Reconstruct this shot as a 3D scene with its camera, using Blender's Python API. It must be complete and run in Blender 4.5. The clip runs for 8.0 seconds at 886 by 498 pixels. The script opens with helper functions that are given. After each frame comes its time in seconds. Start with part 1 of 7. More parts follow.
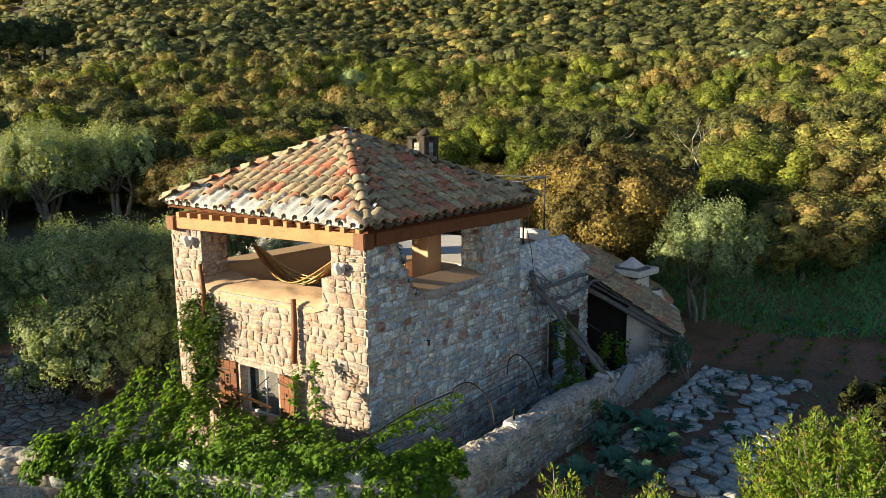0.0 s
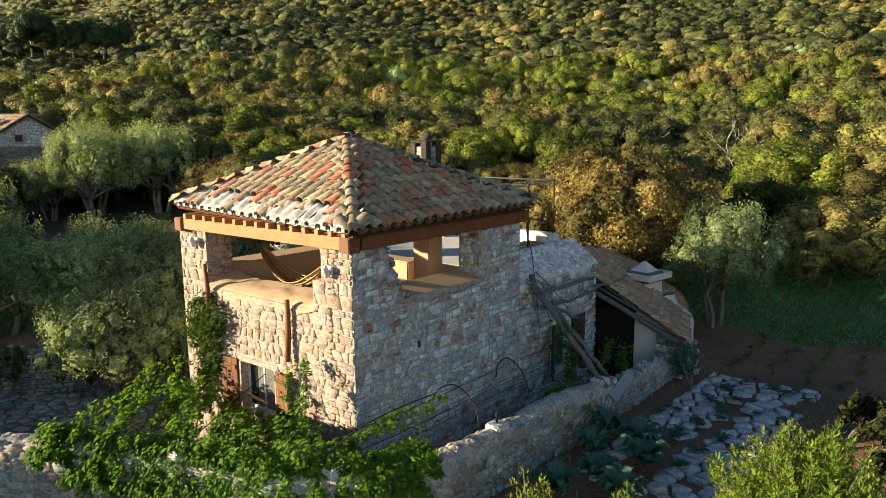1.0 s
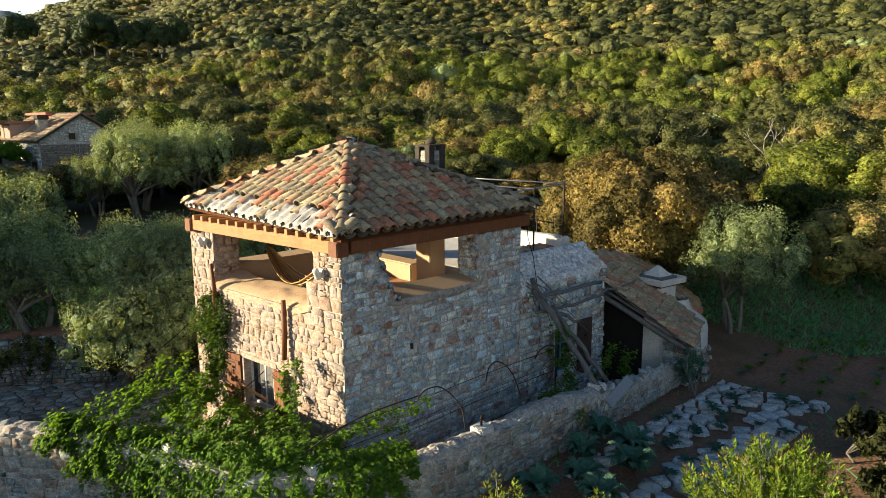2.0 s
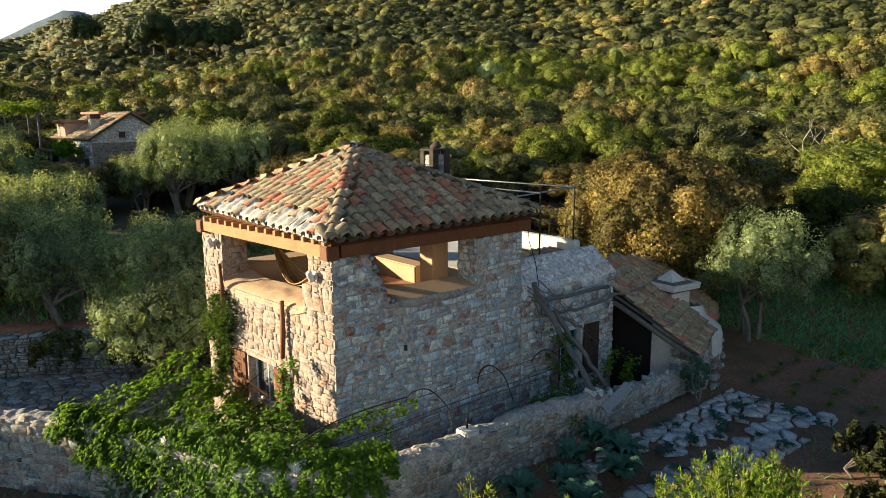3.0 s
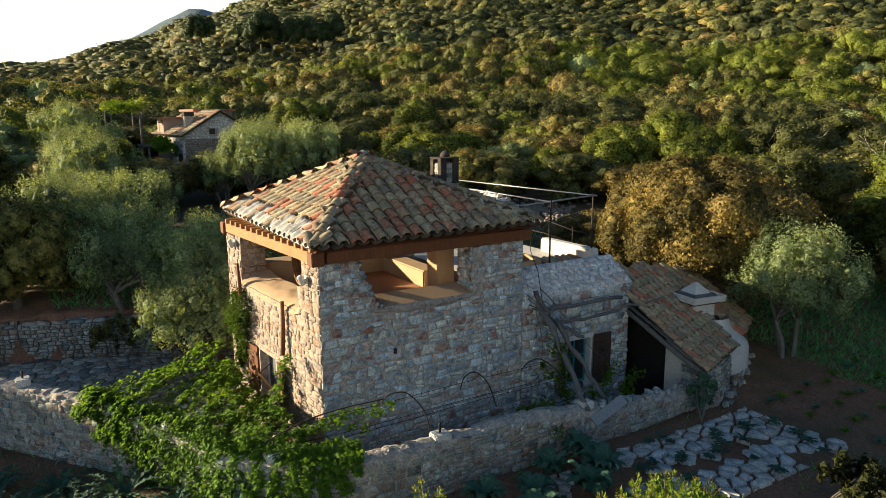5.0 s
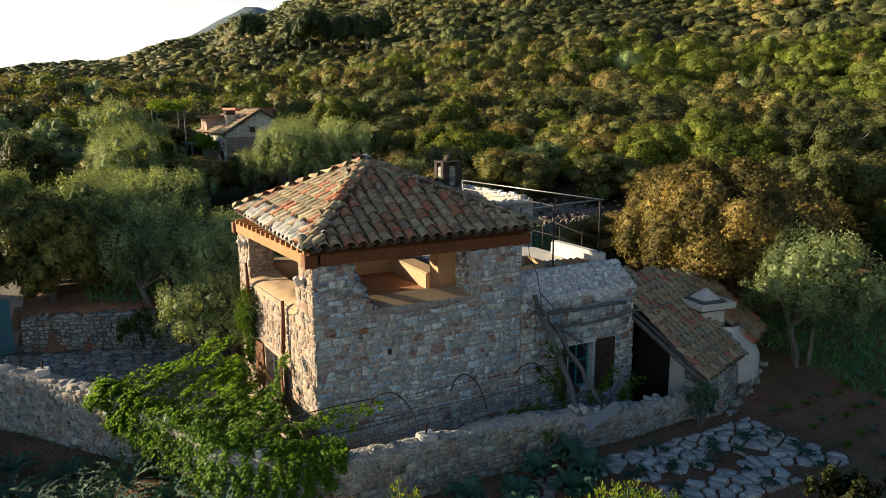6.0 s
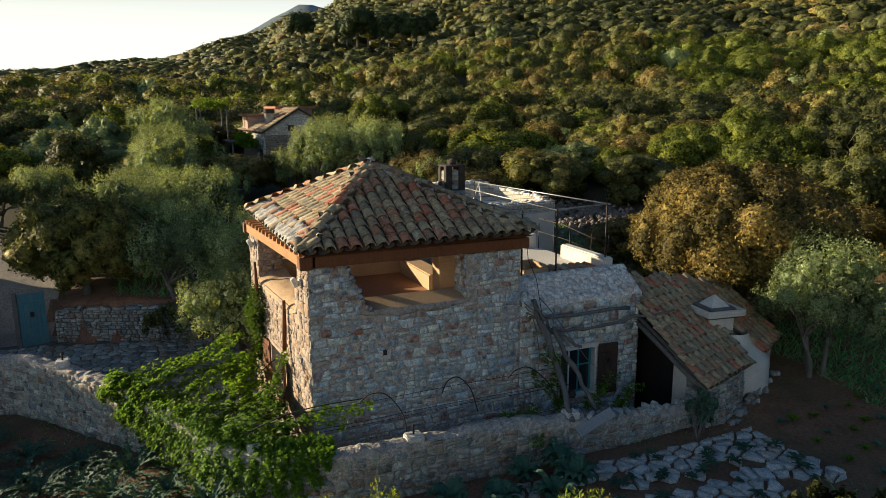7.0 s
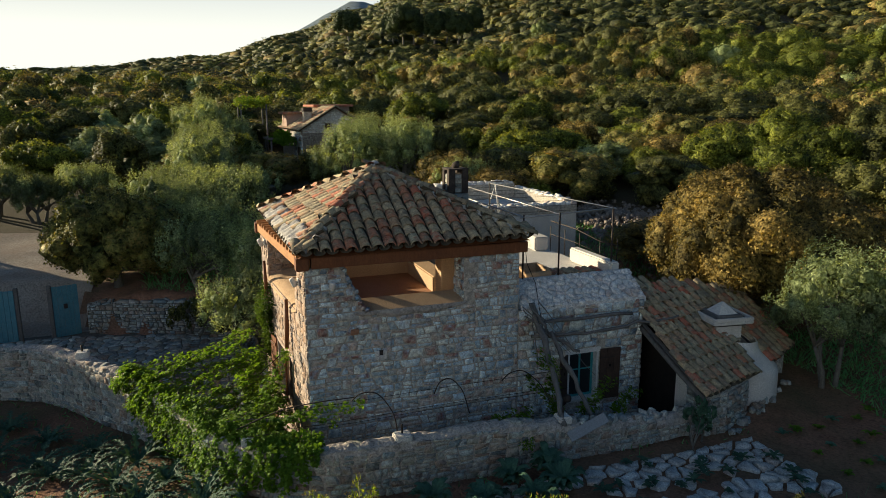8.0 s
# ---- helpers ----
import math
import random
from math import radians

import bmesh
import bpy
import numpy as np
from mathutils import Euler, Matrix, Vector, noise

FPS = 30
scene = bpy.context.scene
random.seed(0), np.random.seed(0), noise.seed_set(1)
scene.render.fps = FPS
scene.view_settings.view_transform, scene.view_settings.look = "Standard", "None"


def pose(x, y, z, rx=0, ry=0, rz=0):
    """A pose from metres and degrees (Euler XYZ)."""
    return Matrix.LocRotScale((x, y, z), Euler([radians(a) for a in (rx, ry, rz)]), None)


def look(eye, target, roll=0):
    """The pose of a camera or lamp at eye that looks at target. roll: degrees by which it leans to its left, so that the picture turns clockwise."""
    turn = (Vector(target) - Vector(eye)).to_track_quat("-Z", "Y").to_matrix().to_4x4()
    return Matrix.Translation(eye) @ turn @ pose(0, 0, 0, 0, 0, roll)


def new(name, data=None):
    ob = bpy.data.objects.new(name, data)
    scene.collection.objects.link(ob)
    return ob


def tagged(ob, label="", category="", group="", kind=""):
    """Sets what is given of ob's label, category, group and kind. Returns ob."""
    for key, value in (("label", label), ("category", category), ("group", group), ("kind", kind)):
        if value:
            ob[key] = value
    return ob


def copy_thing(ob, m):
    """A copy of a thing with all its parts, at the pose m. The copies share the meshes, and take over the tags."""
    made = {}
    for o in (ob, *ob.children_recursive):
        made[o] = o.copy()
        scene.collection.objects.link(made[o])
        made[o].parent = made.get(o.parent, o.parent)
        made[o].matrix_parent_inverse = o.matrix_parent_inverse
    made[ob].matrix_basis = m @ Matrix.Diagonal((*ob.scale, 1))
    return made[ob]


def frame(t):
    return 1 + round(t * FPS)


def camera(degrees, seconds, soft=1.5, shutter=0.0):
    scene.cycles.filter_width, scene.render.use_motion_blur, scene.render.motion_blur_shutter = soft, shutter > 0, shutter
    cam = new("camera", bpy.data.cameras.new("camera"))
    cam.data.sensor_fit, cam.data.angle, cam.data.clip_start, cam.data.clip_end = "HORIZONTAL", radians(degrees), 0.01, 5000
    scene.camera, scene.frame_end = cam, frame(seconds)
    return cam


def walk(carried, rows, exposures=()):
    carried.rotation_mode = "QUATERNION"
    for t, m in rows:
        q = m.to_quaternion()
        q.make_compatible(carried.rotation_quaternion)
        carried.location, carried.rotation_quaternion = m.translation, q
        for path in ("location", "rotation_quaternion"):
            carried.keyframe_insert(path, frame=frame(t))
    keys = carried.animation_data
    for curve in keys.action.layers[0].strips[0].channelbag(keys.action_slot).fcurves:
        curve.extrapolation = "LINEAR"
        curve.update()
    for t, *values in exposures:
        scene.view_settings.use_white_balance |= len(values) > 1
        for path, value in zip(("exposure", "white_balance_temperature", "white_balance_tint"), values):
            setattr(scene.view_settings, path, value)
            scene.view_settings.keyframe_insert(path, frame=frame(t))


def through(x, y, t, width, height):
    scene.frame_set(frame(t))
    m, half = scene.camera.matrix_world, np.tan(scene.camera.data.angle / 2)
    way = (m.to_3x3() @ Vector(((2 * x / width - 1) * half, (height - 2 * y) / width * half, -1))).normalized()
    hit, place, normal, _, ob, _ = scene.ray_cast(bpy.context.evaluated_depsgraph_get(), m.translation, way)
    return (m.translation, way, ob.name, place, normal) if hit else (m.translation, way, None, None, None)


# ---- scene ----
cam = camera(64.6, 8.0, soft=0.4)
METRES, EYE, TILT, LEAN, TURN = 9.0, 5.9, 0.0, 0.0, 37.2
ROWS = [
    (0.0, 0.0, 0.0, 0.0, -0.06, -9.48, 0.37),
    (0.5, 0.0612, -0.01, 0.0091, 2.03, -9.62, 0.35),
    (1.0, 0.1224, -0.0184, 0.0191, 4.12, -9.76, 0.33),
    (1.5, 0.1839, -0.0236, 0.0293, 6.23, -9.92, 0.31),
    (3.0, 0.3688, -0.0235, 0.0608, 12.6, -10.39, 0.31),
    (3.5, 0.4305, -0.0193, 0.0714, 14.71, -10.53, 0.3),
    (4.0, 0.4925, -0.0127, 0.0824, 16.81, -10.68, 0.29),
    (4.5, 0.5532, -0.0036, 0.0932, 18.91, -10.83, 0.29),
    (6.0, 0.7343, 0.0377, 0.1239, 25.02, -11.26, 0.26),
    (6.5, 0.793, 0.0562, 0.1339, 27.03, -11.4, 0.25),
    (7.0, 0.8511, 0.0764, 0.1442, 29.02, -11.53, 0.22),
    (7.5, 0.9086, 0.0979, 0.1544, 31.0, -11.67, 0.19),
    (8.0, 0.964, 0.1212, 0.1642, 32.95, -11.82, 0.15),
]
walk(cam, [(t, pose(7.77, -8.16, EYE, TILT, LEAN, TURN) @ pose(METRES * x, METRES * y, METRES * z, 90 + pitch, roll, yaw)) for t, x, y, z, yaw, pitch, roll in ROWS], exposures=[(0.0, 1.76, 5880, 4), (4.0, 1.72, 5980, 3), (6.0, 1.49, 6050, 4), (8.0, 1.2, 5980, 4)])

# ---- light: low evening sun from beyond the gate side, clear sky ----
SUN_YAW, SUN_UP = 138.0, 12.0
sun_way = Vector((-math.sin(radians(SUN_YAW)) * math.cos(radians(SUN_UP)), math.cos(radians(SUN_YAW)) * math.cos(radians(SUN_UP)), math.sin(radians(SUN_UP))))
world = bpy.data.worlds.new("evening_sky")
scene.world = world
world.use_nodes = True
sky = world.node_tree.nodes.new("ShaderNodeTexSky")
sky.sky_type, sky.sun_disc = "NISHITA", False
sky.sun_elevation, sky.sun_rotation = radians(SUN_UP), radians(SUN_YAW)
sky.air_density, sky.dust_density, sky.ozone_density = 1.0, 0.8, 3.0
back = world.node_tree.nodes["Background"]
back.inputs["Strength"].default_value = 0.038
world.node_tree.links.new(sky.outputs["Color"], back.inputs["Color"])
sun = new("sun", bpy.data.lights.new("sun", "SUN"))
sun.data.energy, sun.data.angle, sun.data.color = 4.3, radians(0.6), (1.0, 0.78, 0.50)
sun.matrix_world = look(sun_way * 120, (0, 0, 0))

# evening haze low in the sky towards the sun, far behind the hills
HAZE = bpy.data.materials.new("sunlit_haze")
HAZE.use_nodes = True
tree_ = HAZE.node_tree
tree_.nodes.clear()
out_ = tree_.nodes.new("ShaderNodeOutputMaterial")
glow_, clear_, mix_ = tree_.nodes.new("ShaderNodeEmission"), tree_.nodes.new("ShaderNodeBsdfTransparent"), tree_.nodes.new("ShaderNodeMixShader")
glow_.inputs["Color"].default_value, glow_.inputs["Strength"].default_value = (1.0, 0.925, 0.79, 1), 0.48
split_, fade_ = tree_.nodes.new("ShaderNodeSeparateXYZ"), tree_.nodes.new("ShaderNodeMapRange")
place_ = tree_.nodes.new("ShaderNodeNewGeometry")
fade_.inputs["From Min"].default_value, fade_.inputs["From Max"].default_value = 420.0, 1150.0
fade_.inputs["To Min"].default_value, fade_.inputs["To Max"].default_value = 0.0, 1.0
tree_.links.new(place_.outputs["Position"], split_.inputs[0])
tree_.links.new(split_.outputs["Z"], fade_.inputs["Value"])
tree_.links.new(fade_.outputs["Result"], mix_.inputs["Fac"])
tree_.links.new(glow_.outputs[0], mix_.inputs[1]), tree_.links.new(clear_.outputs[0], mix_.inputs[2])
tree_.links.new(mix_.outputs[0], out_.inputs["Surface"])
verts_ = [(-math.sin(radians(a)) * 4400, math.cos(radians(a)) * 4400, z) for a in range(50, 126, 5) for z in (-300.0, 1160.0)]
sky_me = bpy.data.meshes.new("backdrop_sky")
sky_me.from_pydata(verts_, [], [(2 * i, 2 * i + 2, 2 * i + 3, 2 * i + 1) for i in range(len(verts_) // 2 - 1)])
sky_me.materials.append(HAZE)
tagged(new("backdrop_sky", sky_me), "bright hazy evening sky above the hills", "sky", kind="structure")

# ---- materials ----
def shader(name, rough=0.8, metal=0.0, spec=0.4):
    m = bpy.data.materials.new(name)
    m.use_nodes = True
    b = m.node_tree.nodes["Principled BSDF"]
    b.inputs["Roughness"].default_value, b.inputs["Metallic"].default_value = rough, metal
    b.inputs["Specular IOR Level"].default_value = spec
    return m, m.node_tree, b


def node(tree, kind, **values):
    n = tree.nodes.new(kind)
    for key, value in values.items():
        n.inputs[key.replace("_", " ")].default_value = value
    return n


def ramp(tree, stops, step=False):
    r = tree.nodes.new("ShaderNodeValToRGB")
    r.color_ramp.interpolation = "CONSTANT" if step else "LINEAR"
    while len(r.color_ramp.elements) < len(stops):
        r.color_ramp.elements.new(1.0)
    for e, (at, colour) in zip(r.color_ramp.elements, stops):
        e.position, e.color = at, (*colour, 1)
    return r


def piece_random(tree):
    """A number for each piece: its own object, or its own island of a joined mesh."""
    info, geo = tree.nodes.new("ShaderNodeObjectInfo"), tree.nodes.new("ShaderNodeNewGeometry")
    total = tree.nodes.new("ShaderNodeMath")
    total.operation = "ADD"
    tree.links.new(info.outputs["Random"], total.inputs[0])
    tree.links.new(geo.outputs["Random Per Island"], total.inputs[1])
    part_of = tree.nodes.new("ShaderNodeMath")
    part_of.operation = "FRACT"
    tree.links.new(total.outputs[0], part_of.inputs[0])
    return part_of.outputs[0], geo


def spread(colours, step=False):
    return [(i / (len(colours) if step else max(1, len(colours) - 1)), c) for i, c in enumerate(colours)]


def surface(name, colours, scale=3.0, fine=30.0, rough=0.85, bump=0.3, depth=0.01, pieces=False, stain=None, stain_scale=1.2, stain_amount=0.5, stretch=None, metal=0.0, spec=0.3, mottle=0.0):
    """Colour from a palette by piece or by noise, broken by fine grain and by stains, with relief."""
    m, tree, b = shader(name, rough, metal, spec)
    link = tree.links.new
    value, geo = piece_random(tree)
    where = geo.outputs["Position"]
    if stretch:
        mapping = node(tree, "ShaderNodeMapping", Scale=stretch)
        link(where, mapping.inputs["Vector"])
        where = mapping.outputs["Vector"]
    broad = node(tree, "ShaderNodeTexNoise", Scale=scale, Detail=4.0, Roughness=0.6)
    grain = node(tree, "ShaderNodeTexNoise", Scale=fine, Detail=5.0, Roughness=0.65)
    link(where, broad.inputs["Vector"]), link(where, grain.inputs["Vector"])
    tint = ramp(tree, spread(colours))
    if pieces:
        mixed = tree.nodes.new("ShaderNodeMath")
        mixed.operation = "MULTIPLY_ADD"
        link(broad.outputs["Fac"], mixed.inputs[0])
        mixed.inputs[1].default_value = 0.3
        link(value, mixed.inputs[2])
        wrap = tree.nodes.new("ShaderNodeMath")
        wrap.operation = "SUBTRACT"
        link(mixed.outputs[0], wrap.inputs[0])
        wrap.inputs[1].default_value = 0.15
        link(wrap.outputs[0], tint.inputs["Fac"])
    else:
        wide = node(tree, "ShaderNodeMapRange")
        wide.inputs["From Min"].default_value, wide.inputs["From Max"].default_value = 0.28, 0.72
        link(broad.outputs["Fac"], wide.inputs["Value"])
        link(wide.outputs["Result"], tint.inputs["Fac"])
    colour = tint.outputs["Color"]
    shade = ramp(tree, [(0.32, (0.4, 0.4, 0.4)), (0.5, (1.0, 1.0, 1.0)), (0.68, (1.4, 1.4, 1.4))] if bump >= 0.5 else [(0.3, (0.4, 0.4, 0.4)), (0.68, (1.3, 1.3, 1.3))])
    link(grain.outputs["Fac"], shade.inputs["Fac"])
    times = tree.nodes.new("ShaderNodeMix")
    times.data_type, times.blend_type = "RGBA", "MULTIPLY"
    times.inputs["Factor"].default_value = 0.75
    link(colour, times.inputs["A"]), link(shade.outputs["Color"], times.inputs["B"])
    colour = times.outputs["Result"]
    if mottle:                             # blotches and veins inside each stone
        vein = node(tree, "ShaderNodeTexNoise", Scale=mottle, Detail=8.0, Roughness=0.72, Distortion=0.6)
        link(geo.outputs["Position"], vein.inputs["Vector"])
        cloud = ramp(tree, [(0.33, (0.38, 0.38, 0.40)), (0.5, (0.95, 0.95, 0.95)), (0.66, (1.45, 1.4, 1.3))])
        link(vein.outputs["Fac"], cloud.inputs["Fac"])
        blotch = tree.nodes.new("ShaderNodeMix")
        blotch.data_type, blotch.blend_type = "RGBA", "MULTIPLY"
        blotch.inputs["Factor"].default_value = 0.85
        link(colour, blotch.inputs["A"]), link(cloud.outputs["Color"], blotch.inputs["B"])
        colour = blotch.outputs["Result"]
    if stain:
        spot = node(tree, "ShaderNodeTexNoise", Scale=stain_scale, Detail=6.0, Roughness=0.7)
        link(geo.outputs["Position"], spot.inputs["Vector"])
        cut = ramp(tree, [(0.46, (0, 0, 0)), (0.66, (stain_amount,) * 3)])
        link(spot.outputs["Fac"], cut.inputs["Fac"])
        over = tree.nodes.new("ShaderNodeMix")
        over.data_type = "RGBA"
        over.inputs["B"].default_value = (*stain, 1)
        link(cut.outputs["Color"], over.inputs["Factor"]), link(colour, over.inputs["A"])
        colour = over.outputs["Result"]
    link(colour, b.inputs["Base Color"])
    relief = node(tree, "ShaderNodeBump", Strength=bump, Distance=depth)
    link(grain.outputs["Fac"], relief.inputs["Height"])
    link(relief.outputs["Normal"], b.inputs["Normal"])
    return m


def leafy(name, colours, through=0.35, rough=0.55, patch=0.6, grain=7.0, bush=0.0, dense=1.0):
    """Leaves: a colour for each leaf, drifting over the crown, with light coming through them."""
    m, tree, b = shader(name, rough, 0.0, 0.15)
    link = tree.links.new
    value, geo = piece_random(tree)
    drift = node(tree, "ShaderNodeTexNoise", Scale=patch, Detail=2.0)
    link(geo.outputs["Position"], drift.inputs["Vector"])
    mixed = tree.nodes.new("ShaderNodeMix")
    mixed.inputs["Factor"].default_value = 0.66
    link(value, mixed.inputs["A"]), link(drift.outputs["Fac"], mixed.inputs["B"])
    tuft = node(tree, "ShaderNodeTexNoise", Scale=grain, Detail=4.0, Roughness=0.7)
    link(geo.outputs["Position"], tuft.inputs["Vector"])
    broken = tree.nodes.new("ShaderNodeMix")
    broken.inputs["Factor"].default_value = 0.35
    link(mixed.outputs["Result"], broken.inputs["A"]), link(tuft.outputs["Fac"], broken.inputs["B"])
    tint = ramp(tree, [(0.25 + 0.5 * at, c) for at, c in spread(colours)])
    link(broken.outputs["Result"], tint.inputs["Fac"])
    # shade of the gaps between leaves, put into the colour by noise
    gap_shade = ramp(tree, [(0.36, (0.16, 0.17, 0.16)), (0.52, (0.9, 0.9, 0.9)), (0.68, (1.5, 1.48, 1.4))])
    link(tuft.outputs["Fac"], gap_shade.inputs["Fac"])
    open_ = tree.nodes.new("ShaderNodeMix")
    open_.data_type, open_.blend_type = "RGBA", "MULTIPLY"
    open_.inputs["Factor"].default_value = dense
    link(tint.outputs["Color"], open_.inputs["A"]), link(gap_shade.outputs["Color"], open_.inputs["B"])
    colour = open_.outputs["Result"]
    if bush:                               # each bush and each tree has a tone of its own
        tone = node(tree, "ShaderNodeTexNoise", Scale=bush, Detail=1.0)
        link(geo.outputs["Position"], tone.inputs["Vector"])
        own = tree.nodes.new("ShaderNodeObjectInfo")
        total = tree.nodes.new("ShaderNodeMath")
        total.operation = "MULTIPLY_ADD"
        total.inputs[1].default_value = 0.22
        link(own.outputs["Random"], total.inputs[0]), link(tone.outputs["Fac"], total.inputs[2])
        level = ramp(tree, [(0.42, (0.38, 0.41, 0.41)), (0.62, (0.95, 0.95, 0.95)), (0.8, (1.2, 1.18, 1.1))])
        link(total.outputs[0], level.inputs["Fac"])
        times = tree.nodes.new("ShaderNodeMix")
        times.data_type, times.blend_type = "RGBA", "MULTIPLY"
        times.inputs["Factor"].default_value = 1.0
        link(colour, times.inputs["A"]), link(level.outputs["Color"], times.inputs["B"])
        colour = times.outputs["Result"]
    link(colour, b.inputs["Base Color"])
    relief = node(tree, "ShaderNodeBump", Strength=0.9, Distance=0.9 / grain)
    link(tuft.outputs["Fac"], relief.inputs["Height"])
    link(relief.outputs["Normal"], b.inputs["Normal"])
    glow = tree.nodes.new("ShaderNodeBsdfTranslucent")
    warm = tree.nodes.new("ShaderNodeMix")
    warm.data_type, warm.blend_type = "RGBA", "MULTIPLY"
    warm.inputs["Factor"].default_value = 1.0
    warm.inputs["B"].default_value = (1.5, 1.35, 0.55, 1)
    link(colour, warm.inputs["A"]), link(warm.outputs["Result"], glow.inputs["Color"])
    both = tree.nodes.new("ShaderNodeMixShader")
    both.inputs["Fac"].default_value = through
    link(b.outputs["BSDF"], both.inputs[1]), link(glow.outputs["BSDF"], both.inputs[2])
    link(both.outputs["Shader"], tree.nodes["Material Output"].inputs["Surface"])
    return m


def plain(name, colour, rough=0.5, metal=0.0, spec=0.4):
    return surface(name, [tuple(c * 0.85 for c in colour), tuple(min(1, c * 1.12) for c in colour)], 6, 60, rough, 0.15, 0.003, metal=metal, spec=spec)


# stone's own greys and browns, with the shade's blue put into the palette
STONE = surface("shade_tinted_rubble_stone", [(0.207, 0.271, 0.330), (0.640, 0.674, 0.622), (0.784, 0.815, 0.754), (0.325, 0.442, 0.540), (0.551, 0.552, 0.492), (0.336, 0.163, 0.124), (0.472, 0.612, 0.729), (0.812, 0.891, 0.890), (0.279, 0.401, 0.511), (0.581, 0.456, 0.377), (0.675, 0.774, 0.801), (0.355, 0.352, 0.347), (0.539, 0.653, 0.731)], 5, 24, 0.9, 0.8, 0.025, True, (0.405, 0.382, 0.330), 4.5, 0.5, mottle=9.0)
# lime-smeared cream stone, with the sun's warmth put into the palette
CREAM = surface("sun_tinted_cream_stone", [(0.345, 0.267, 0.213), (0.402, 0.320, 0.257), (0.320, 0.267, 0.241), (0.402, 0.275, 0.188), (0.376, 0.313, 0.266), (0.320, 0.206, 0.141), (0.425, 0.343, 0.284), (0.289, 0.253, 0.241), (0.392, 0.305, 0.244)], 5, 24, 0.92, 0.8, 0.025, True, (0.569, 0.444, 0.359), 3.5, 0.5, mottle=8.0)
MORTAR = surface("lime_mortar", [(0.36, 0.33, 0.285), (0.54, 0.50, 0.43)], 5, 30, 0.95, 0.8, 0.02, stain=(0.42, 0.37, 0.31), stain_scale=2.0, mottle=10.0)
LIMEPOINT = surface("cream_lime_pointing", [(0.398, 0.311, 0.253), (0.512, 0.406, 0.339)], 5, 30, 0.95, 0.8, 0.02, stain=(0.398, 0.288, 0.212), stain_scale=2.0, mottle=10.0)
DRYSTONE = surface("field_stone", [(0.117, 0.131, 0.131), (0.414, 0.417, 0.356), (0.260, 0.176, 0.128), (0.524, 0.544, 0.497), (0.196, 0.248, 0.264), (0.366, 0.358, 0.300), (0.443, 0.485, 0.476)], 5, 26, 0.92, 0.8, 0.02, True, (0.380, 0.317, 0.275), 4.0, 0.6, mottle=9.0)
MORTARED = surface("mortar_smeared_coping", [(0.345, 0.316, 0.282), (0.448, 0.397, 0.351), (0.287, 0.276, 0.259), (0.414, 0.339, 0.293)], 5, 24, 0.95, 0.8, 0.03, True, (0.483, 0.443, 0.391), 2.0, 0.5, mottle=10.0)
BROWNSTONE = surface("brown_field_stone", [(0.17, 0.135, 0.11), (0.27, 0.22, 0.18), (0.21, 0.18, 0.16), (0.30, 0.25, 0.20)], 5, 24, 0.92, 0.8, 0.02, True)
DARKSTONE = surface("shaded_earth_and_stone", [(0.10, 0.09, 0.075), (0.17, 0.155, 0.13)], 4, 30, 0.95, 0.6, 0.02)
SLAB = surface("pale_limestone_slab", [(0.473, 0.470, 0.448), (0.604, 0.591, 0.556), (0.525, 0.483, 0.434), (0.578, 0.591, 0.583), (0.551, 0.443, 0.366)], 4, 30, 0.85, 0.5, 0.012, True, (0.263, 0.264, 0.260), 2.5, 0.4, mottle=5.0)
ROOFSTONE = surface("whitewashed_stone", [(0.600, 0.587, 0.562), (0.775, 0.762, 0.737), (0.688, 0.663, 0.625), (0.825, 0.812, 0.787), (0.562, 0.450, 0.388)], 5, 35, 0.9, 0.5, 0.012, True, (0.475, 0.463, 0.450), 3.0, 0.4, mottle=7.0)
TILE = surface("barrel_tile", [(0.28, 0.22, 0.14), (0.40, 0.32, 0.20), (0.22, 0.20, 0.145), (0.40, 0.15, 0.085), (0.33, 0.29, 0.19), (0.46, 0.37, 0.24), (0.19, 0.165, 0.125), (0.42, 0.27, 0.16), (0.27, 0.26, 0.18), (0.46, 0.13, 0.075), (0.36, 0.33, 0.23)], 6, 40, 0.85, 0.5, 0.008, True, (0.22, 0.225, 0.155), 5.0, 0.4, mottle=9.0)
# pan tiles are darker than the cover tiles
PAN = surface("dark_pan_tile", [(0.075, 0.066, 0.048), (0.13, 0.11, 0.08)], 6, 40, 0.95, 0.5, 0.008, True)
HIPMORTAR = surface("weathered_hip_mortar", [(0.42, 0.40, 0.35), (0.60, 0.57, 0.51)], 6, 30, 0.92, 0.8, 0.02, stain=(0.30, 0.27, 0.21), stain_scale=4.0)
LIME = surface("white_lime_mortar", [(0.40, 0.385, 0.36), (0.60, 0.58, 0.55)], 5, 40, 0.9, 0.5, 0.01, stain=(0.42, 0.36, 0.30), stain_scale=5.0, mottle=6.0)
PLASTER = surface("ochre_plaster", [(0.50, 0.34, 0.20), (0.58, 0.41, 0.25)], 2, 40, 0.9, 0.3, 0.005, stain=(0.44, 0.29, 0.18), stain_scale=1.5)
PALE = surface("pale_render", [(0.638, 0.605, 0.550), (0.748, 0.715, 0.660)], 2, 40, 0.9, 0.3, 0.005, stain=(0.495, 0.462, 0.418), stain_scale=1.8)
TERRA = surface("terracotta_floor", [(0.38, 0.20, 0.12), (0.46, 0.26, 0.16)], 4, 40, 0.75, 0.2, 0.004)
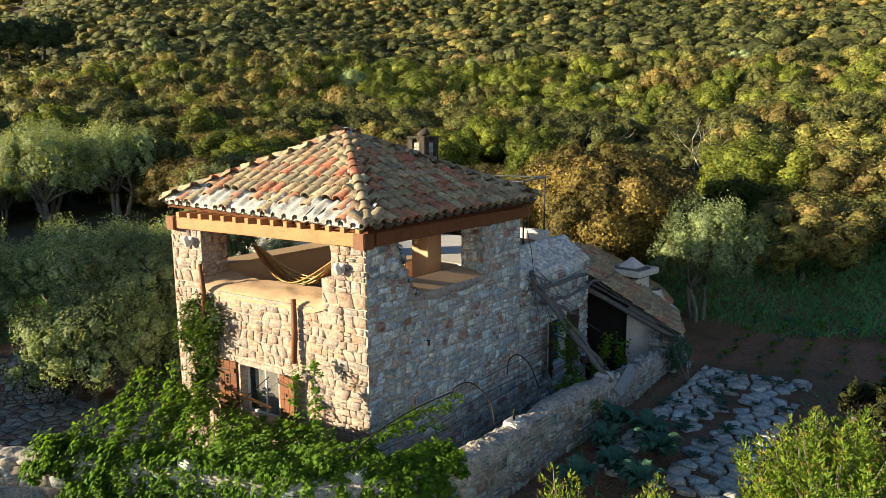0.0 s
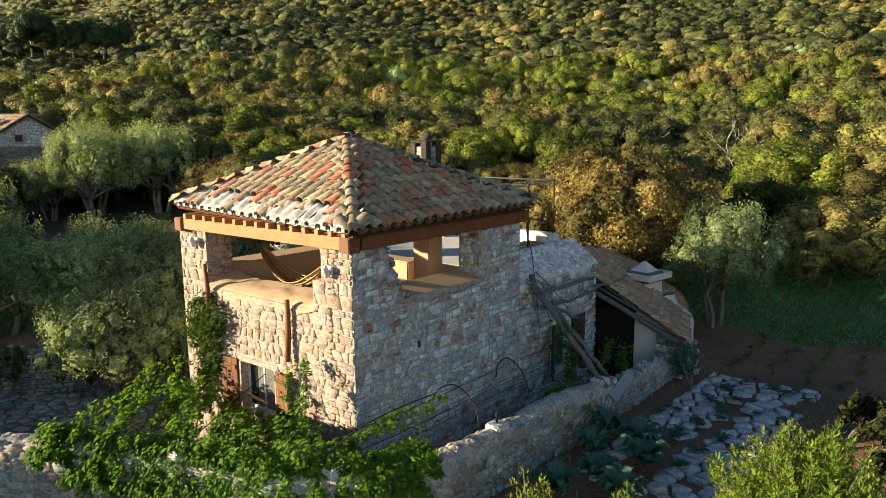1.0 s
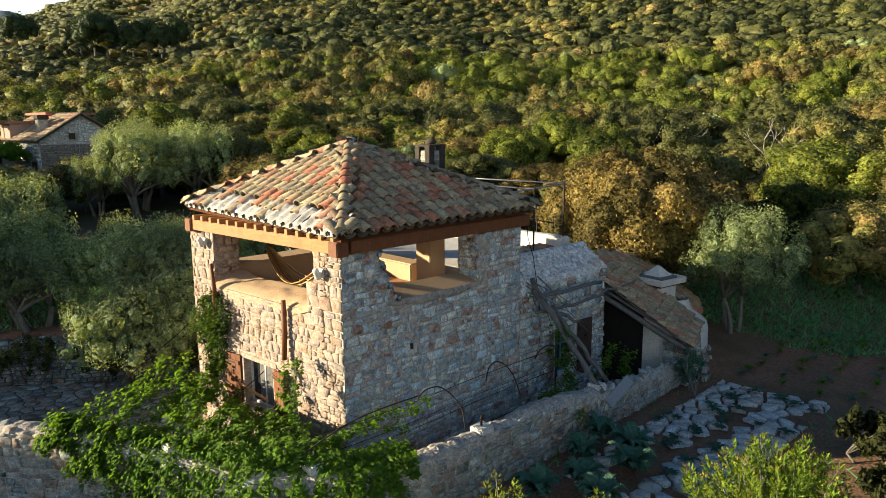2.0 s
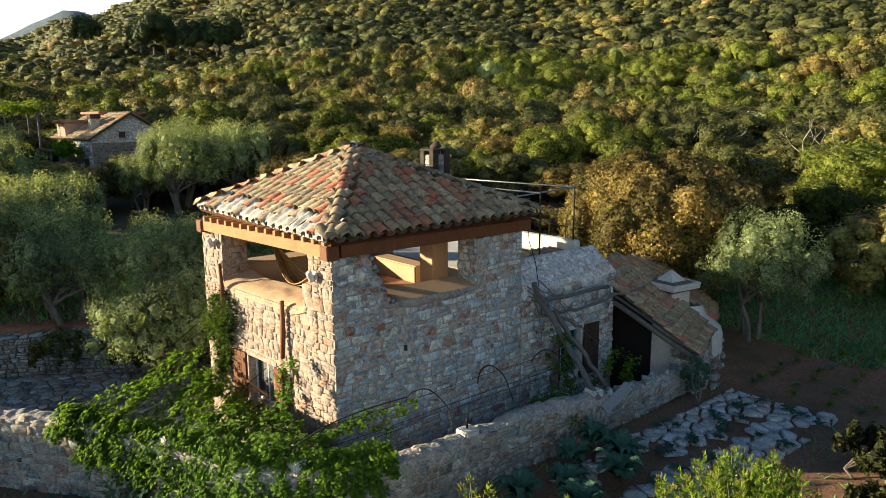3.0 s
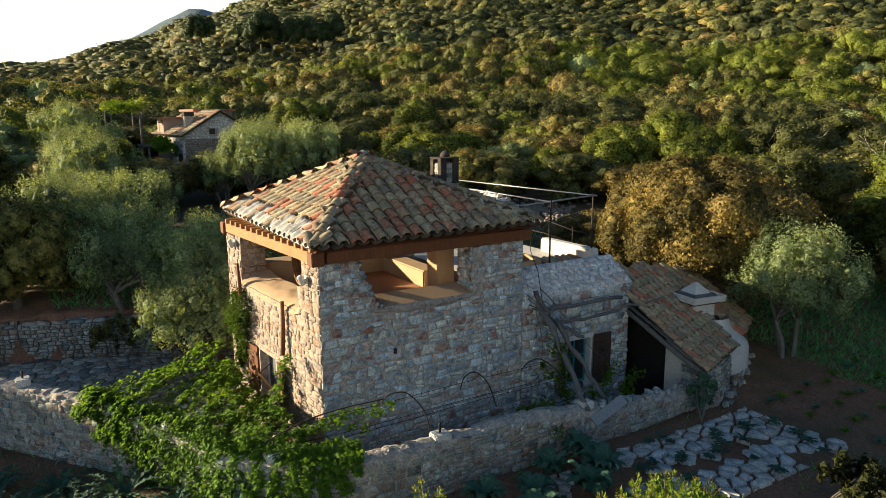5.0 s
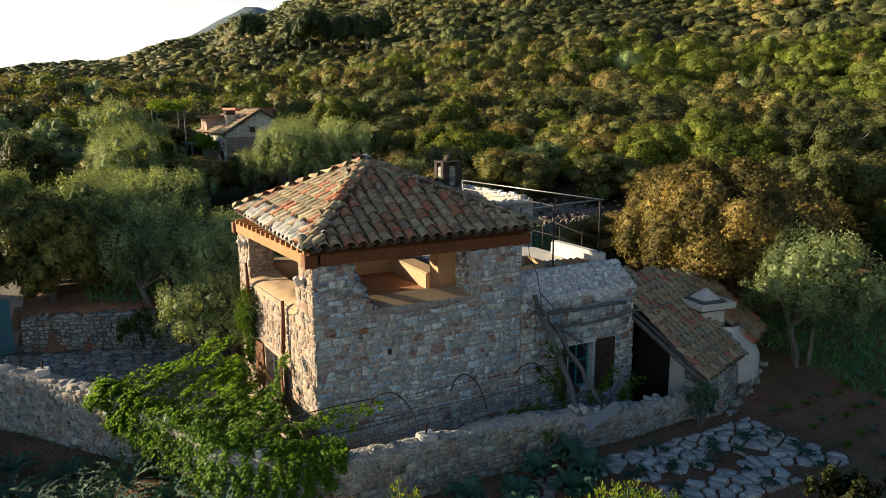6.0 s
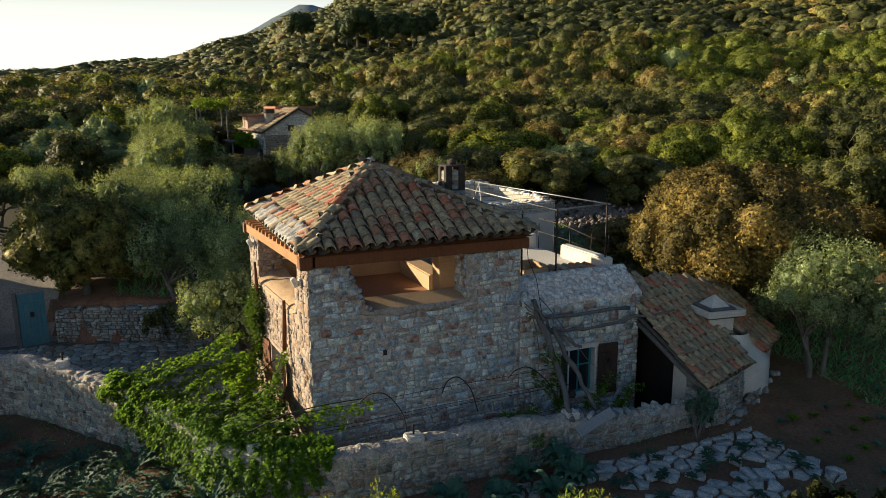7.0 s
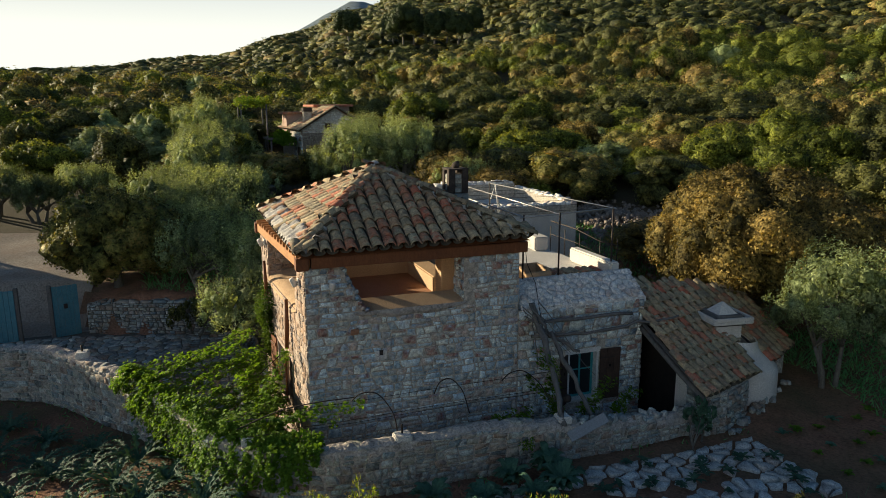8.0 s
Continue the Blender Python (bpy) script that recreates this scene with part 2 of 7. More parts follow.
BEAM = surface("orange_pine", [(0.42, 0.19, 0.065), (0.52, 0.26, 0.10)], 3, 25, 0.6, 0.2, 0.004, stretch=(1, 1, 8), stain=(0.25, 0.11, 0.04), stain_scale=3.0)
BROWN = surface("brown_stained_wood", [(0.160, 0.060, 0.024), (0.240, 0.096, 0.040)], 4, 30, 0.6, 0.25, 0.004, stretch=(6, 6, 1), stain=(0.10, 0.04, 0.02), stain_scale=4.0)
GREYWOOD = surface("weathered_grey_wood", [(0.102, 0.098, 0.091), (0.195, 0.183, 0.174)], 4, 30, 0.85, 0.5, 0.01, stretch=(3, 3, 1), stain=(0.150, 0.135, 0.120), stain_scale=4.0)
SLATE = surface("silvery_old_board", [(0.26, 0.27, 0.28), (0.36, 0.37, 0.38)], 4, 30, 0.85, 0.4, 0.01, stretch=(1, 6, 6))
# near-black colour for the shade inside the porch
PORCHBLACK = surface("porch_shade_black", [(0.012, 0.010, 0.009), (0.022, 0.018, 0.015)], 4, 30, 0.9, 0.3, 0.005)
DARKWOOD = surface("dark_wood", [(0.05, 0.032, 0.024), (0.09, 0.055, 0.04)], 4, 30, 0.7, 0.3, 0.005)
BLUE = surface("faded_blue_paint", [(0.075, 0.21, 0.27), (0.11, 0.28, 0.34)], 3, 30, 0.6, 0.2, 0.003, stretch=(5, 5, 1), stain=(0.16, 0.27, 0.30), stain_scale=5.0)
TEAL = plain("teal_paint", (0.05, 0.30, 0.32), 0.45)
WHITE = plain("white_paint", (0.72, 0.70, 0.66), 0.5)
IRON = plain("rusty_iron", (0.055, 0.042, 0.036), 0.7, 0.4)
STEEL = plain("galvanised_steel", (0.42, 0.42, 0.41), 0.45, 0.8)
CABLE = plain("black_cable", (0.012, 0.012, 0.012), 0.9, 0.0, 0.05)
PINK = surface("pink_render", [(0.378, 0.253, 0.204), (0.450, 0.333, 0.264)], 3, 30, 0.9, 0.3, 0.005)
SOOT = surface("sooty_brick", [(0.03, 0.026, 0.024), (0.09, 0.07, 0.06)], 8, 40, 0.95, 0.5, 0.01)
ROPE = surface("hammock_cotton", [(0.50, 0.27, 0.09), (0.62, 0.38, 0.14), (0.30, 0.14, 0.05), (0.60, 0.46, 0.22)], 12, 60, 0.9, 0.3, 0.004, True)
BARK = surface("grey_bark", [(0.12, 0.105, 0.085), (0.23, 0.205, 0.17)], 8, 40, 0.95, 0.8, 0.03, stretch=(2, 2, 0.5))
OLIVE = leafy("olive_leaf", [(0.192, 0.246, 0.112), (0.346, 0.420, 0.196), (0.525, 0.606, 0.325)], 0.3, grain=13.0, bush=0.5, dense=0.7)
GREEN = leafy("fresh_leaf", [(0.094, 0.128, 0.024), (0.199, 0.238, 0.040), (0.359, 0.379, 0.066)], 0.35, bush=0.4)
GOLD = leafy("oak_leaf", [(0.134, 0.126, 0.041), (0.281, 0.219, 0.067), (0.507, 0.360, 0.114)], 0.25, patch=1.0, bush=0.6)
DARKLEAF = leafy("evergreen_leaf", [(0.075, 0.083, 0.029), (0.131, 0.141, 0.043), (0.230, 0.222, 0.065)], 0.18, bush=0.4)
VINE = leafy("vine_leaf", [(0.070, 0.147, 0.017), (0.132, 0.246, 0.023), (0.215, 0.356, 0.041)], 0.45, dense=0.25)
IVY = leafy("ivy_leaf", [(0.026, 0.058, 0.013), (0.058, 0.111, 0.018), (0.130, 0.195, 0.039)], 0.3, dense=0.25)
CITRUS = leafy("laurel_leaf", [(0.115, 0.214, 0.026), (0.215, 0.330, 0.040), (0.430, 0.430, 0.058)], 0.4, grain=14.0, dense=0.6)
KALE = leafy("cabbage_leaf", [(0.075, 0.160, 0.104), (0.131, 0.244, 0.160)], 0.25, dense=0.25)
PINE = leafy("pine_needle", [(0.036, 0.055, 0.022), (0.076, 0.106, 0.038)], 0.15, dense=0.6)
GRASS = leafy("grass_blade", [(0.094, 0.240, 0.092), (0.160, 0.370, 0.140), (0.270, 0.520, 0.225)], 0.3, patch=0.35, dense=0.25)
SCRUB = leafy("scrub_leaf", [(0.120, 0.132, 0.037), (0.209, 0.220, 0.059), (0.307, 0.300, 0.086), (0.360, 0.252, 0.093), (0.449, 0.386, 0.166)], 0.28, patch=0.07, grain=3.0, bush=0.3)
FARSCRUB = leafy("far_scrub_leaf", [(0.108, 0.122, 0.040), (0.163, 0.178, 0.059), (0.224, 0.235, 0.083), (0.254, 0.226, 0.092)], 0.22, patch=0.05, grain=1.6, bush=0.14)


# ---- building blocks ----
def mesh_of(name, verts, faces, mat, smooth=False):
    me = bpy.data.meshes.new(name)
    if isinstance(faces, np.ndarray):
        verts, k = np.asarray(verts, np.float32), faces.shape[1]
        me.vertices.add(len(verts)), me.loops.add(faces.size), me.polygons.add(len(faces))
        me.vertices.foreach_set("co", verts.ravel())
        me.loops.foreach_set("vertex_index", faces.astype(np.int32).ravel())
        me.polygons.foreach_set("loop_start", np.arange(0, faces.size, k, dtype=np.int32))
        me.update(calc_edges=True)
    else:
        me.from_pydata([tuple(v) for v in verts], [], faces)
    if mat:
        me.materials.append(mat)
    if smooth:
        me.polygons.foreach_set("use_smooth", np.ones(len(me.polygons), bool))
    me.update()
    return me


def put(name, me, parent=None, label="", category="", group="", kind=""):
    ob = tagged(new(name, me), label, category, group, kind)
    ob.parent = parent
    return ob


def part(name, bm, mat, parent, label="", smooth=False):
    me = bpy.data.meshes.new(name)
    bm.to_mesh(me)
    bm.free()
    me.materials.append(mat)
    if smooth:
        me.polygons.foreach_set("use_smooth", np.ones(len(me.polygons), bool))
    return put(name, me, parent, label)


def thing(name, label, category, at=(0, 0, 0), turn=0.0, group="", kind=""):
    ob = tagged(new(name), label, category, group, kind)
    ob.matrix_basis = pose(*at, 0, 0, turn)
    return ob


def slab(bm, lo, hi, bevel=0.0, m=None):
    """A box from corner to corner, its edges rounded off."""
    made = bmesh.ops.create_cube(bm, size=1.0)["verts"]
    size = [max(1e-4, b - a) for a, b in zip(lo, hi)]
    bmesh.ops.transform(bm, verts=made, matrix=Matrix.LocRotScale([(a + b) / 2 for a, b in zip(lo, hi)], None, size))
    if m is not None:
        bmesh.ops.transform(bm, verts=made, matrix=m)
    if bevel:
        edges = list({e for v in made for e in v.link_edges})
        bmesh.ops.bevel(bm, geom=edges, offset=bevel, segments=2, affect="EDGES")


def hexa(bm, low, high):
    """A solid between two rings of points, one below the other."""
    a, b = [bm.verts.new(p) for p in low], [bm.verts.new(p) for p in high]
    n = len(a)
    bm.faces.new(a[::-1]), bm.faces.new(b)
    for i in range(n):
        bm.faces.new((a[i], a[(i + 1) % n], b[(i + 1) % n], b[i]))


def box_thing(name, lo, hi, mat, parent=None, bevel=0.01, m=None, label=""):
    bm = bmesh.new()
    slab(bm, lo, hi, bevel, m)
    return part(name, bm, mat, parent, label)


def tube_data(points, radii, sides=7, caps=True):
    """A tapered tube along a line of points."""
    points = [Vector(p) for p in points]
    verts, faces = [], []
    side = None
    for i, p in enumerate(points):
        way = (points[min(i + 1, len(points) - 1)] - points[max(i - 1, 0)]).normalized()
        if side is None:
            side = way.orthogonal().normalized()
        side = (side - way * side.dot(way)).normalized()
        up = way.cross(side)
        r = radii[i] if isinstance(radii, (list, tuple)) else radii
        for k in range(sides):
            a = 2 * math.pi * k / sides
            verts.append(p + (side * math.cos(a) + up * math.sin(a)) * r)
    for i in range(len(points) - 1):
        for k in range(sides):
            a, b = i * sides + k, i * sides + (k + 1) % sides
            faces.append((a, b, b + sides, a + sides))
    if caps:
        faces.append(tuple(range(sides))[::-1])
        faces.append(tuple(range(len(verts) - sides, len(verts))))
    return verts, faces


def joined(pieces):
    verts, faces = [], []
    for v, f in pieces:
        n = len(verts)
        verts += list(v)
        faces += [tuple(i + n for i in face) for face in f]
    return verts, faces


def tube(name, points, radii, mat, parent=None, sides=7, label=""):
    v, f = tube_data(points, radii, sides)
    return put(name, mesh_of(name, v, f, mat, True), parent, label)


# stones: irregular rounded blocks, x and y across the face, z out of the wall
def stone_data(rng, n=8):
    ring = []
    for k in range(n):                     # corners and middles of the sides of a rough block
        c, s = ((1, 0), (1, 1), (0, 1), (-1, 1), (-1, 0), (-1, -1), (0, -1), (1, -1))[k]
        cut = rng.uniform(0.0, 0.13) if k % 2 else rng.uniform(-0.02, 0.05)
        ring.append((c * (0.5 - cut * rng.uniform(0.3, 1)), s * (0.5 - cut * rng.uniform(0.3, 1))))
        if not k % 2:
            ring[-1] = (ring[-1][0] + (0.12 * rng.uniform(-1, 1) if c == 0 else 0), ring[-1][1] + (0.12 * rng.uniform(-1, 1) if s == 0 else 0))
    tilt = (rng.uniform(-0.5, 0.5), rng.uniform(-0.5, 0.5))
    verts = [(x, y, -1.0) for x, y in ring] + [(x * 0.985, y * 0.985, 0.5 + rng.uniform(-0.15, 0.1)) for x, y in ring]
    verts += [(x * 0.86 + rng.uniform(-0.03, 0.03), y * 0.86 + rng.uniform(-0.03, 0.03), 1.0 + tilt[0] * x + tilt[1] * y + rng.uniform(-0.18, 0.18)) for x, y in ring]
    verts.append((rng.uniform(-0.15, 0.15), rng.uniform(-0.15, 0.15), 1.0 + rng.uniform(-0.1, 0.25)))
    faces = []
    for k in range(n):
        j = (k + 1) % n
        faces += [(k, j, n + j), (k, n + j, n + k), (n + k, n + j, 2 * n + j), (n + k, 2 * n + j, 2 * n + k), (2 * n + k, 2 * n + j, 3 * n)]
    return np.array(verts), np.array(faces)


rng = random.Random(11)
STONES = [stone_data(rng) for _ in range(36)]


def stone_meshes(name, mat):
    return [mesh_of(name, v, f, mat) for v, f in STONES]


def clipped(poly, px, py, nx, ny):
    """The part of a polygon on the near side of the line through (px, py) with normal (nx, ny)."""
    out = []
    for (ax, ay), (bx, by) in zip(poly, poly[1:] + poly[:1]):
        da, db = (ax - px) * nx + (ay - py) * ny, (bx - px) * nx + (by - py) * ny
        if da <= 0:
            out.append((ax, ay))
        if da * db < 0:
            t = da / (da - db)
            out.append((ax + (bx - ax) * t, ay + (by - ay) * t))
    return out


def rubble(u0, u1, v0, v1, tall, wide, rng, keep=None, gap=0.012, loose=0.42):
    """Fitted rubble: irregular stones that share their joints, roughly in courses. Middle u, middle v, outline."""
    sv, su = sum(tall) / 2, sum(wide) / 2
    rows = max(1, round((v1 - v0) / sv))
    dv, k = (v1 - v0) / rows, max(1.0, su / sv * 0.75)
    seeds = []
    for r in range(-1, rows + 1):
        line, u = [], u0 - su * rng.uniform(0.6, 1.6)
        while u < u1 + su:
            v = v0 + (r + 0.5 + rng.uniform(-loose, loose)) * dv
            line.append((u / k, v))
            u += rng.uniform(*wide) * (0.6 if rng.random() < 0.2 else 1.0)
        seeds.append(line)
    out = []
    for r in range(1, rows + 1):
        for x, y in seeds[r]:
            if not (u0 / k - su / k * 0.4 < x < u1 / k + su / k * 0.4):
                continue
            poly = [(u0 / k, v0), (u1 / k, v0), (u1 / k, v1), (u0 / k, v1)]
            for q in range(max(0, r - 2), min(len(seeds), r + 3)):
                for a, b in seeds[q]:
                    if abs(a - x) < 3.2 * su / k and (a, b) != (x, y):
                        poly = clipped(poly, (a + x) / 2, (b + y) / 2, a - x, b - y)
                        if len(poly) < 3:
                            break
                if len(poly) < 3:
                    break
            if len(poly) < 3:
                continue
            poly = [(a * k, b) for a, b in poly]
            merged = [p for i, p in enumerate(poly) if math.hypot(p[0] - poly[i - 1][0], p[1] - poly[i - 1][1]) > 0.018]
            if len(merged) < 3:
                continue
            cu, cv = sum(p[0] for p in merged) / len(merged), sum(p[1] for p in merged) / len(merged)
            w, h = max(p[0] for p in merged) - min(p[0] for p in merged), max(p[1] for p in merged) - min(p[1] for p in merged)
            if min(w, h) < 0.035 or (keep and not keep(cu, cv, w, h)):
                continue
            shape = []
            for i, (a, b) in enumerate(merged):
                d = math.hypot(a - cu, b - cv)
                s = max(0.3, 1 - gap * 0.7 / max(0.02, d) - rng.uniform(0, 0.025))
                shape.append(((a - cu) * s, (b - cv) * s))
                a2, b2 = merged[(i + 1) % len(merged)]
                if math.hypot(a2 - a, b2 - b) > 0.11:
                    m, n = (a + a2) / 2 - cu, (b + b2) / 2 - cv
                    d = math.hypot(m, n)
                    s = max(0.3, 1 - gap * 0.6 / max(0.02, d) + rng.uniform(-0.06, 0.0))
                    shape.append((m * s, n * s))
            out.append((cu, cv, shape))
    return out


def coursed(u0, u1, v0, v1, tall, wide, rng, keep=None, gap=0.012):
    """Roughly squared rubble: wavering courses, slanting joints, some stones split in two. Same answer as rubble()."""
    out, v, row, seed = [], v0, 0, rng.uniform(0, 99)

    def bed(u, r):
        return 0.0 if r == 0 else (noise.noise((u * 1.7, r * 3.7, seed)) * 0.045 + noise.noise((u * 6.0, r * 3.7, seed + 5)) * 0.014)

    while v < v1 - 0.02:
        h = rng.uniform(*tall)
        last = v1 - v - h < tall[0]
        if last:
            h = v1 - v
        u, slant = u0 - rng.uniform(0, wide[1] * 0.5), 0.0
        while u < u1:
            w = rng.uniform(*wide) * rng.choice((0.6, 1, 1, 1, 1.3))
            nxt = rng.uniform(-0.22, 0.22) * h
            a, b = max(u, u0), min(u + w, u1)
            if b - a > 0.04:
                sa, sb = (slant if a > u0 else 0), (nxt if b < u1 else 0)
                lo = lambda q: v + bed(q, row)
                hi = lambda q: v + h + (0 if last else bed(q, row + 1))
                m = (a + b) / 2 + rng.uniform(-0.15, 0.15) * (b - a)
                quads = []
                split = rng.random()
                if h > 0.13 and split < 0.42:
                    k, k2 = rng.uniform(0.3, 0.7), rng.uniform(0.3, 0.7)
                    y0, y1 = lo(a) + (hi(a) - lo(a)) * k, lo(b) + (hi(b) - lo(b)) * k2
                    ua, ub = a + sa * (2 * k - 1), b + sb * (2 * k2 - 1)
                    quads.append([(a - sa, lo(a)), (m, lo(m)), (b - sb, lo(b)), (ub, y1), (ua, y0)])
                    quads.append([(ua, y0), (ub, y1), (b + sb, hi(b)), (m, hi(m)), (a + sa, hi(a))])
                else:
                    quads.append([(a - sa, lo(a)), (m, lo(m)), (b - sb, lo(b)), (b, (lo(b) + hi(b)) / 2), (b + sb, hi(b)), (m, hi(m)), (a + sa, hi(a)), (a, (lo(a) + hi(a)) / 2)])
                for poly in quads:
                    cu, cv = sum(p[0] for p in poly) / len(poly), sum(p[1] for p in poly) / len(poly)
                    ww, hh = max(p[0] for p in poly) - min(p[0] for p in poly), max(p[1] for p in poly) - min(p[1] for p in poly)
                    if keep and not keep(cu, cv, ww, hh):
                        continue
                    shape = []
                    for x, y in poly:
                        dx, dy = x - cu, y - cv
                        cut = rng.uniform(0.75, 1.0) if rng.random() < 0.25 else rng.uniform(0.94, 1.0)
                        shape.append((dx * max(0.4, 1 - gap / max(0.02, ww / 2)) * cut, dy * max(0.4, 1 - gap / max(0.02, hh / 2)) * cut))
                    out.append((cu, cv, shape))
            u, slant = u + w, nxt
        v, row = v + h, row + 1
    return out


def outline_stone(shape, depth, rng):
    """A stone from its outline: sides, worn edge, uneven face."""
    n = len(shape)
    reach = sum(math.hypot(*p) for p in shape) / n
    edge = min(0.12, 0.007 / max(0.03, reach) + 0.03)
    tilt = (rng.uniform(-0.5, 0.5) * depth / max(0.05, reach), rng.uniform(-0.5, 0.5) * depth / max(0.05, reach))
    verts = [(x, y, -depth) for x, y in shape] + [(x * 0.99, y * 0.99, depth * (0.45 + rng.uniform(-0.2, 0.15))) for x, y in shape]
    verts += [(x * (1 - edge), y * (1 - edge), depth * (1 + rng.uniform(-0.22, 0.22)) + tilt[0] * x + tilt[1] * y) for x, y in shape]
    verts.append((shape[0][0] * rng.uniform(-0.3, 0.3), shape[0][1] * rng.uniform(-0.3, 0.3), depth * (1 + rng.uniform(-0.15, 0.35))))
    faces = []
    for k in range(n):
        j = (k + 1) % n
        faces += [(k, j, n + j), (k, n + j, n + k), (n + k, n + j, 2 * n + j), (n + k, 2 * n + j, 2 * n + k), (2 * n + k, 2 * n + j, 3 * n)]
    return np.array(verts), np.array(faces)


def lay_stones(cells, where, depth, mat, parent, near, rng, name="stone", turn=3.0, limit=300):
    """where(u, v): the pose of the face there. The cells for which near(u, v) holds become stones of their own, the rest one mesh."""
    rest_v, rest_f, total, made = [], [], 0, 0
    for u, v, shape in cells:
        sv, sf = outline_stone(shape, depth * rng.uniform(0.6, 1.45), rng)
        m = where(u, v) @ pose(0, 0, 0, rng.uniform(-turn, turn) * 0.5, rng.uniform(-turn, turn) * 0.5, 0)
        if near(u, v) and made < limit:
            ob = put(name, mesh_of(name, sv, sf, mat), parent)
            ob.matrix_basis = m
            made += 1
        else:
            a = np.array(m)
            rest_v.append(sv @ a[:3, :3].T + a[:3, 3])
            rest_f.append(sf + total)
            total += len(sv)
    if rest_v:
        put(name + "work", mesh_of(name + "work", np.concatenate(rest_v), np.concatenate(rest_f), mat), parent, kind="stuff")


def flat_face(origin, across):
    """where() for an upright wall: u along across from origin, v up from z 0."""
    a = Vector((*across, 0)).normalized()
    up = Vector((0, 0, 1))
    n = a.cross(up)
    base = Matrix((a, up, n)).transposed().to_4x4()
    return lambda u, v: Matrix.Translation(Vector((*origin, 0)) + a * u + up * v) @ base


# leaves
def leaf_cloud(rng, centres, spreads, count, size, aspect=0.5, out=0.85, up=0.35, middle=(0, 0, 0), shell=0.0, grow=False, tri=False):
    """Folded leaves round given centres: four corners each, as verts and quads."""
    centres, middle = np.asarray(centres, float), np.asarray(middle, float)
    pick = rng.integers(0, len(centres), count)
    spreads = np.asarray(spreads, float)
    away = rng.normal(size=(count, 3))
    away /= np.linalg.norm(away, axis=1)[:, None] + 1e-9
    r = spreads[pick] * (shell + (1 - shell) * rng.random(count) ** 0.4)
    at = centres[pick] + away * r[:, None] * np.array((1, 1, 0.85))
    face = away * out + rng.normal(size=(count, 3)) * (0.26 if tri else 0.36) + (0, 0, up)
    face += 0.75 * (at - middle) / (np.linalg.norm(at - middle, axis=1)[:, None] + 1e-6)
    face /= np.linalg.norm(face, axis=1)[:, None]
    along = np.cross(face, rng.normal(size=(count, 3)))
    along /= np.linalg.norm(along, axis=1)[:, None] + 1e-9
    across = np.cross(face, along)
    s = (size * rng.uniform(0.6, 1.35, count) * (spreads[pick] if grow else 1.0))[:, None]
    if tri:
        corners = np.stack([at + along * s * 0.55, at - along * s * 0.35 + across * s * aspect * 0.5, at - along * s * 0.35 - across * s * aspect * 0.5], 1)
        return corners.reshape(-1, 3), np.arange(count * 3).reshape(-1, 3)
    bend = face * s * rng.uniform(-0.18, 0.28, count)[:, None]
    corners = np.stack([at - along * s * 0.5, at + across * s * aspect * 0.5 + bend, at + along * s * 0.5 - bend * 0.5, at - across * s * aspect * 0.5 + bend], 1)
    n = np.arange(count)[:, None] * 4
    return corners.reshape(-1, 3), np.concatenate([n + (0, 1, 2), n + (0, 2, 3)])


def both(a, b):
    return np.concatenate([a[0], b[0]]), np.concatenate([a[1], b[1] + len(a[0])])


def limbs_data(rng, centres, fork, radius, count, sides=6):
    """Limbs that lead from the fork of a trunk to some of the clumps."""
    pieces = []
    for c in centres[:count]:
        c, f = Vector(c), Vector(fork)
        bend = Vector((rng.uniform(-0.2, 0.2), rng.uniform(-0.2, 0.2), 0.15)) * (c - f).length
        pts = [f.lerp(c, k) + bend * (k * (1 - k) * 2) for k in (0, 0.25, 0.5, 0.75, 0.95)]
        pieces.append(tube_data(pts, [radius * q for q in (0.55, 0.45, 0.32, 0.2, 0.08)], sides))
    return pieces


def ball_data(sub):
    bm = bmesh.new()
    bmesh.ops.create_icosphere(bm, subdivisions=sub, radius=1.0)
    v, f = np.array([tuple(p.co) for p in bm.verts]), np.array([[p.index for p in q.verts] for q in bm.faces])
    bm.free()
    return v, f


BALLS = {k: ball_data(k) for k in (1, 2)}


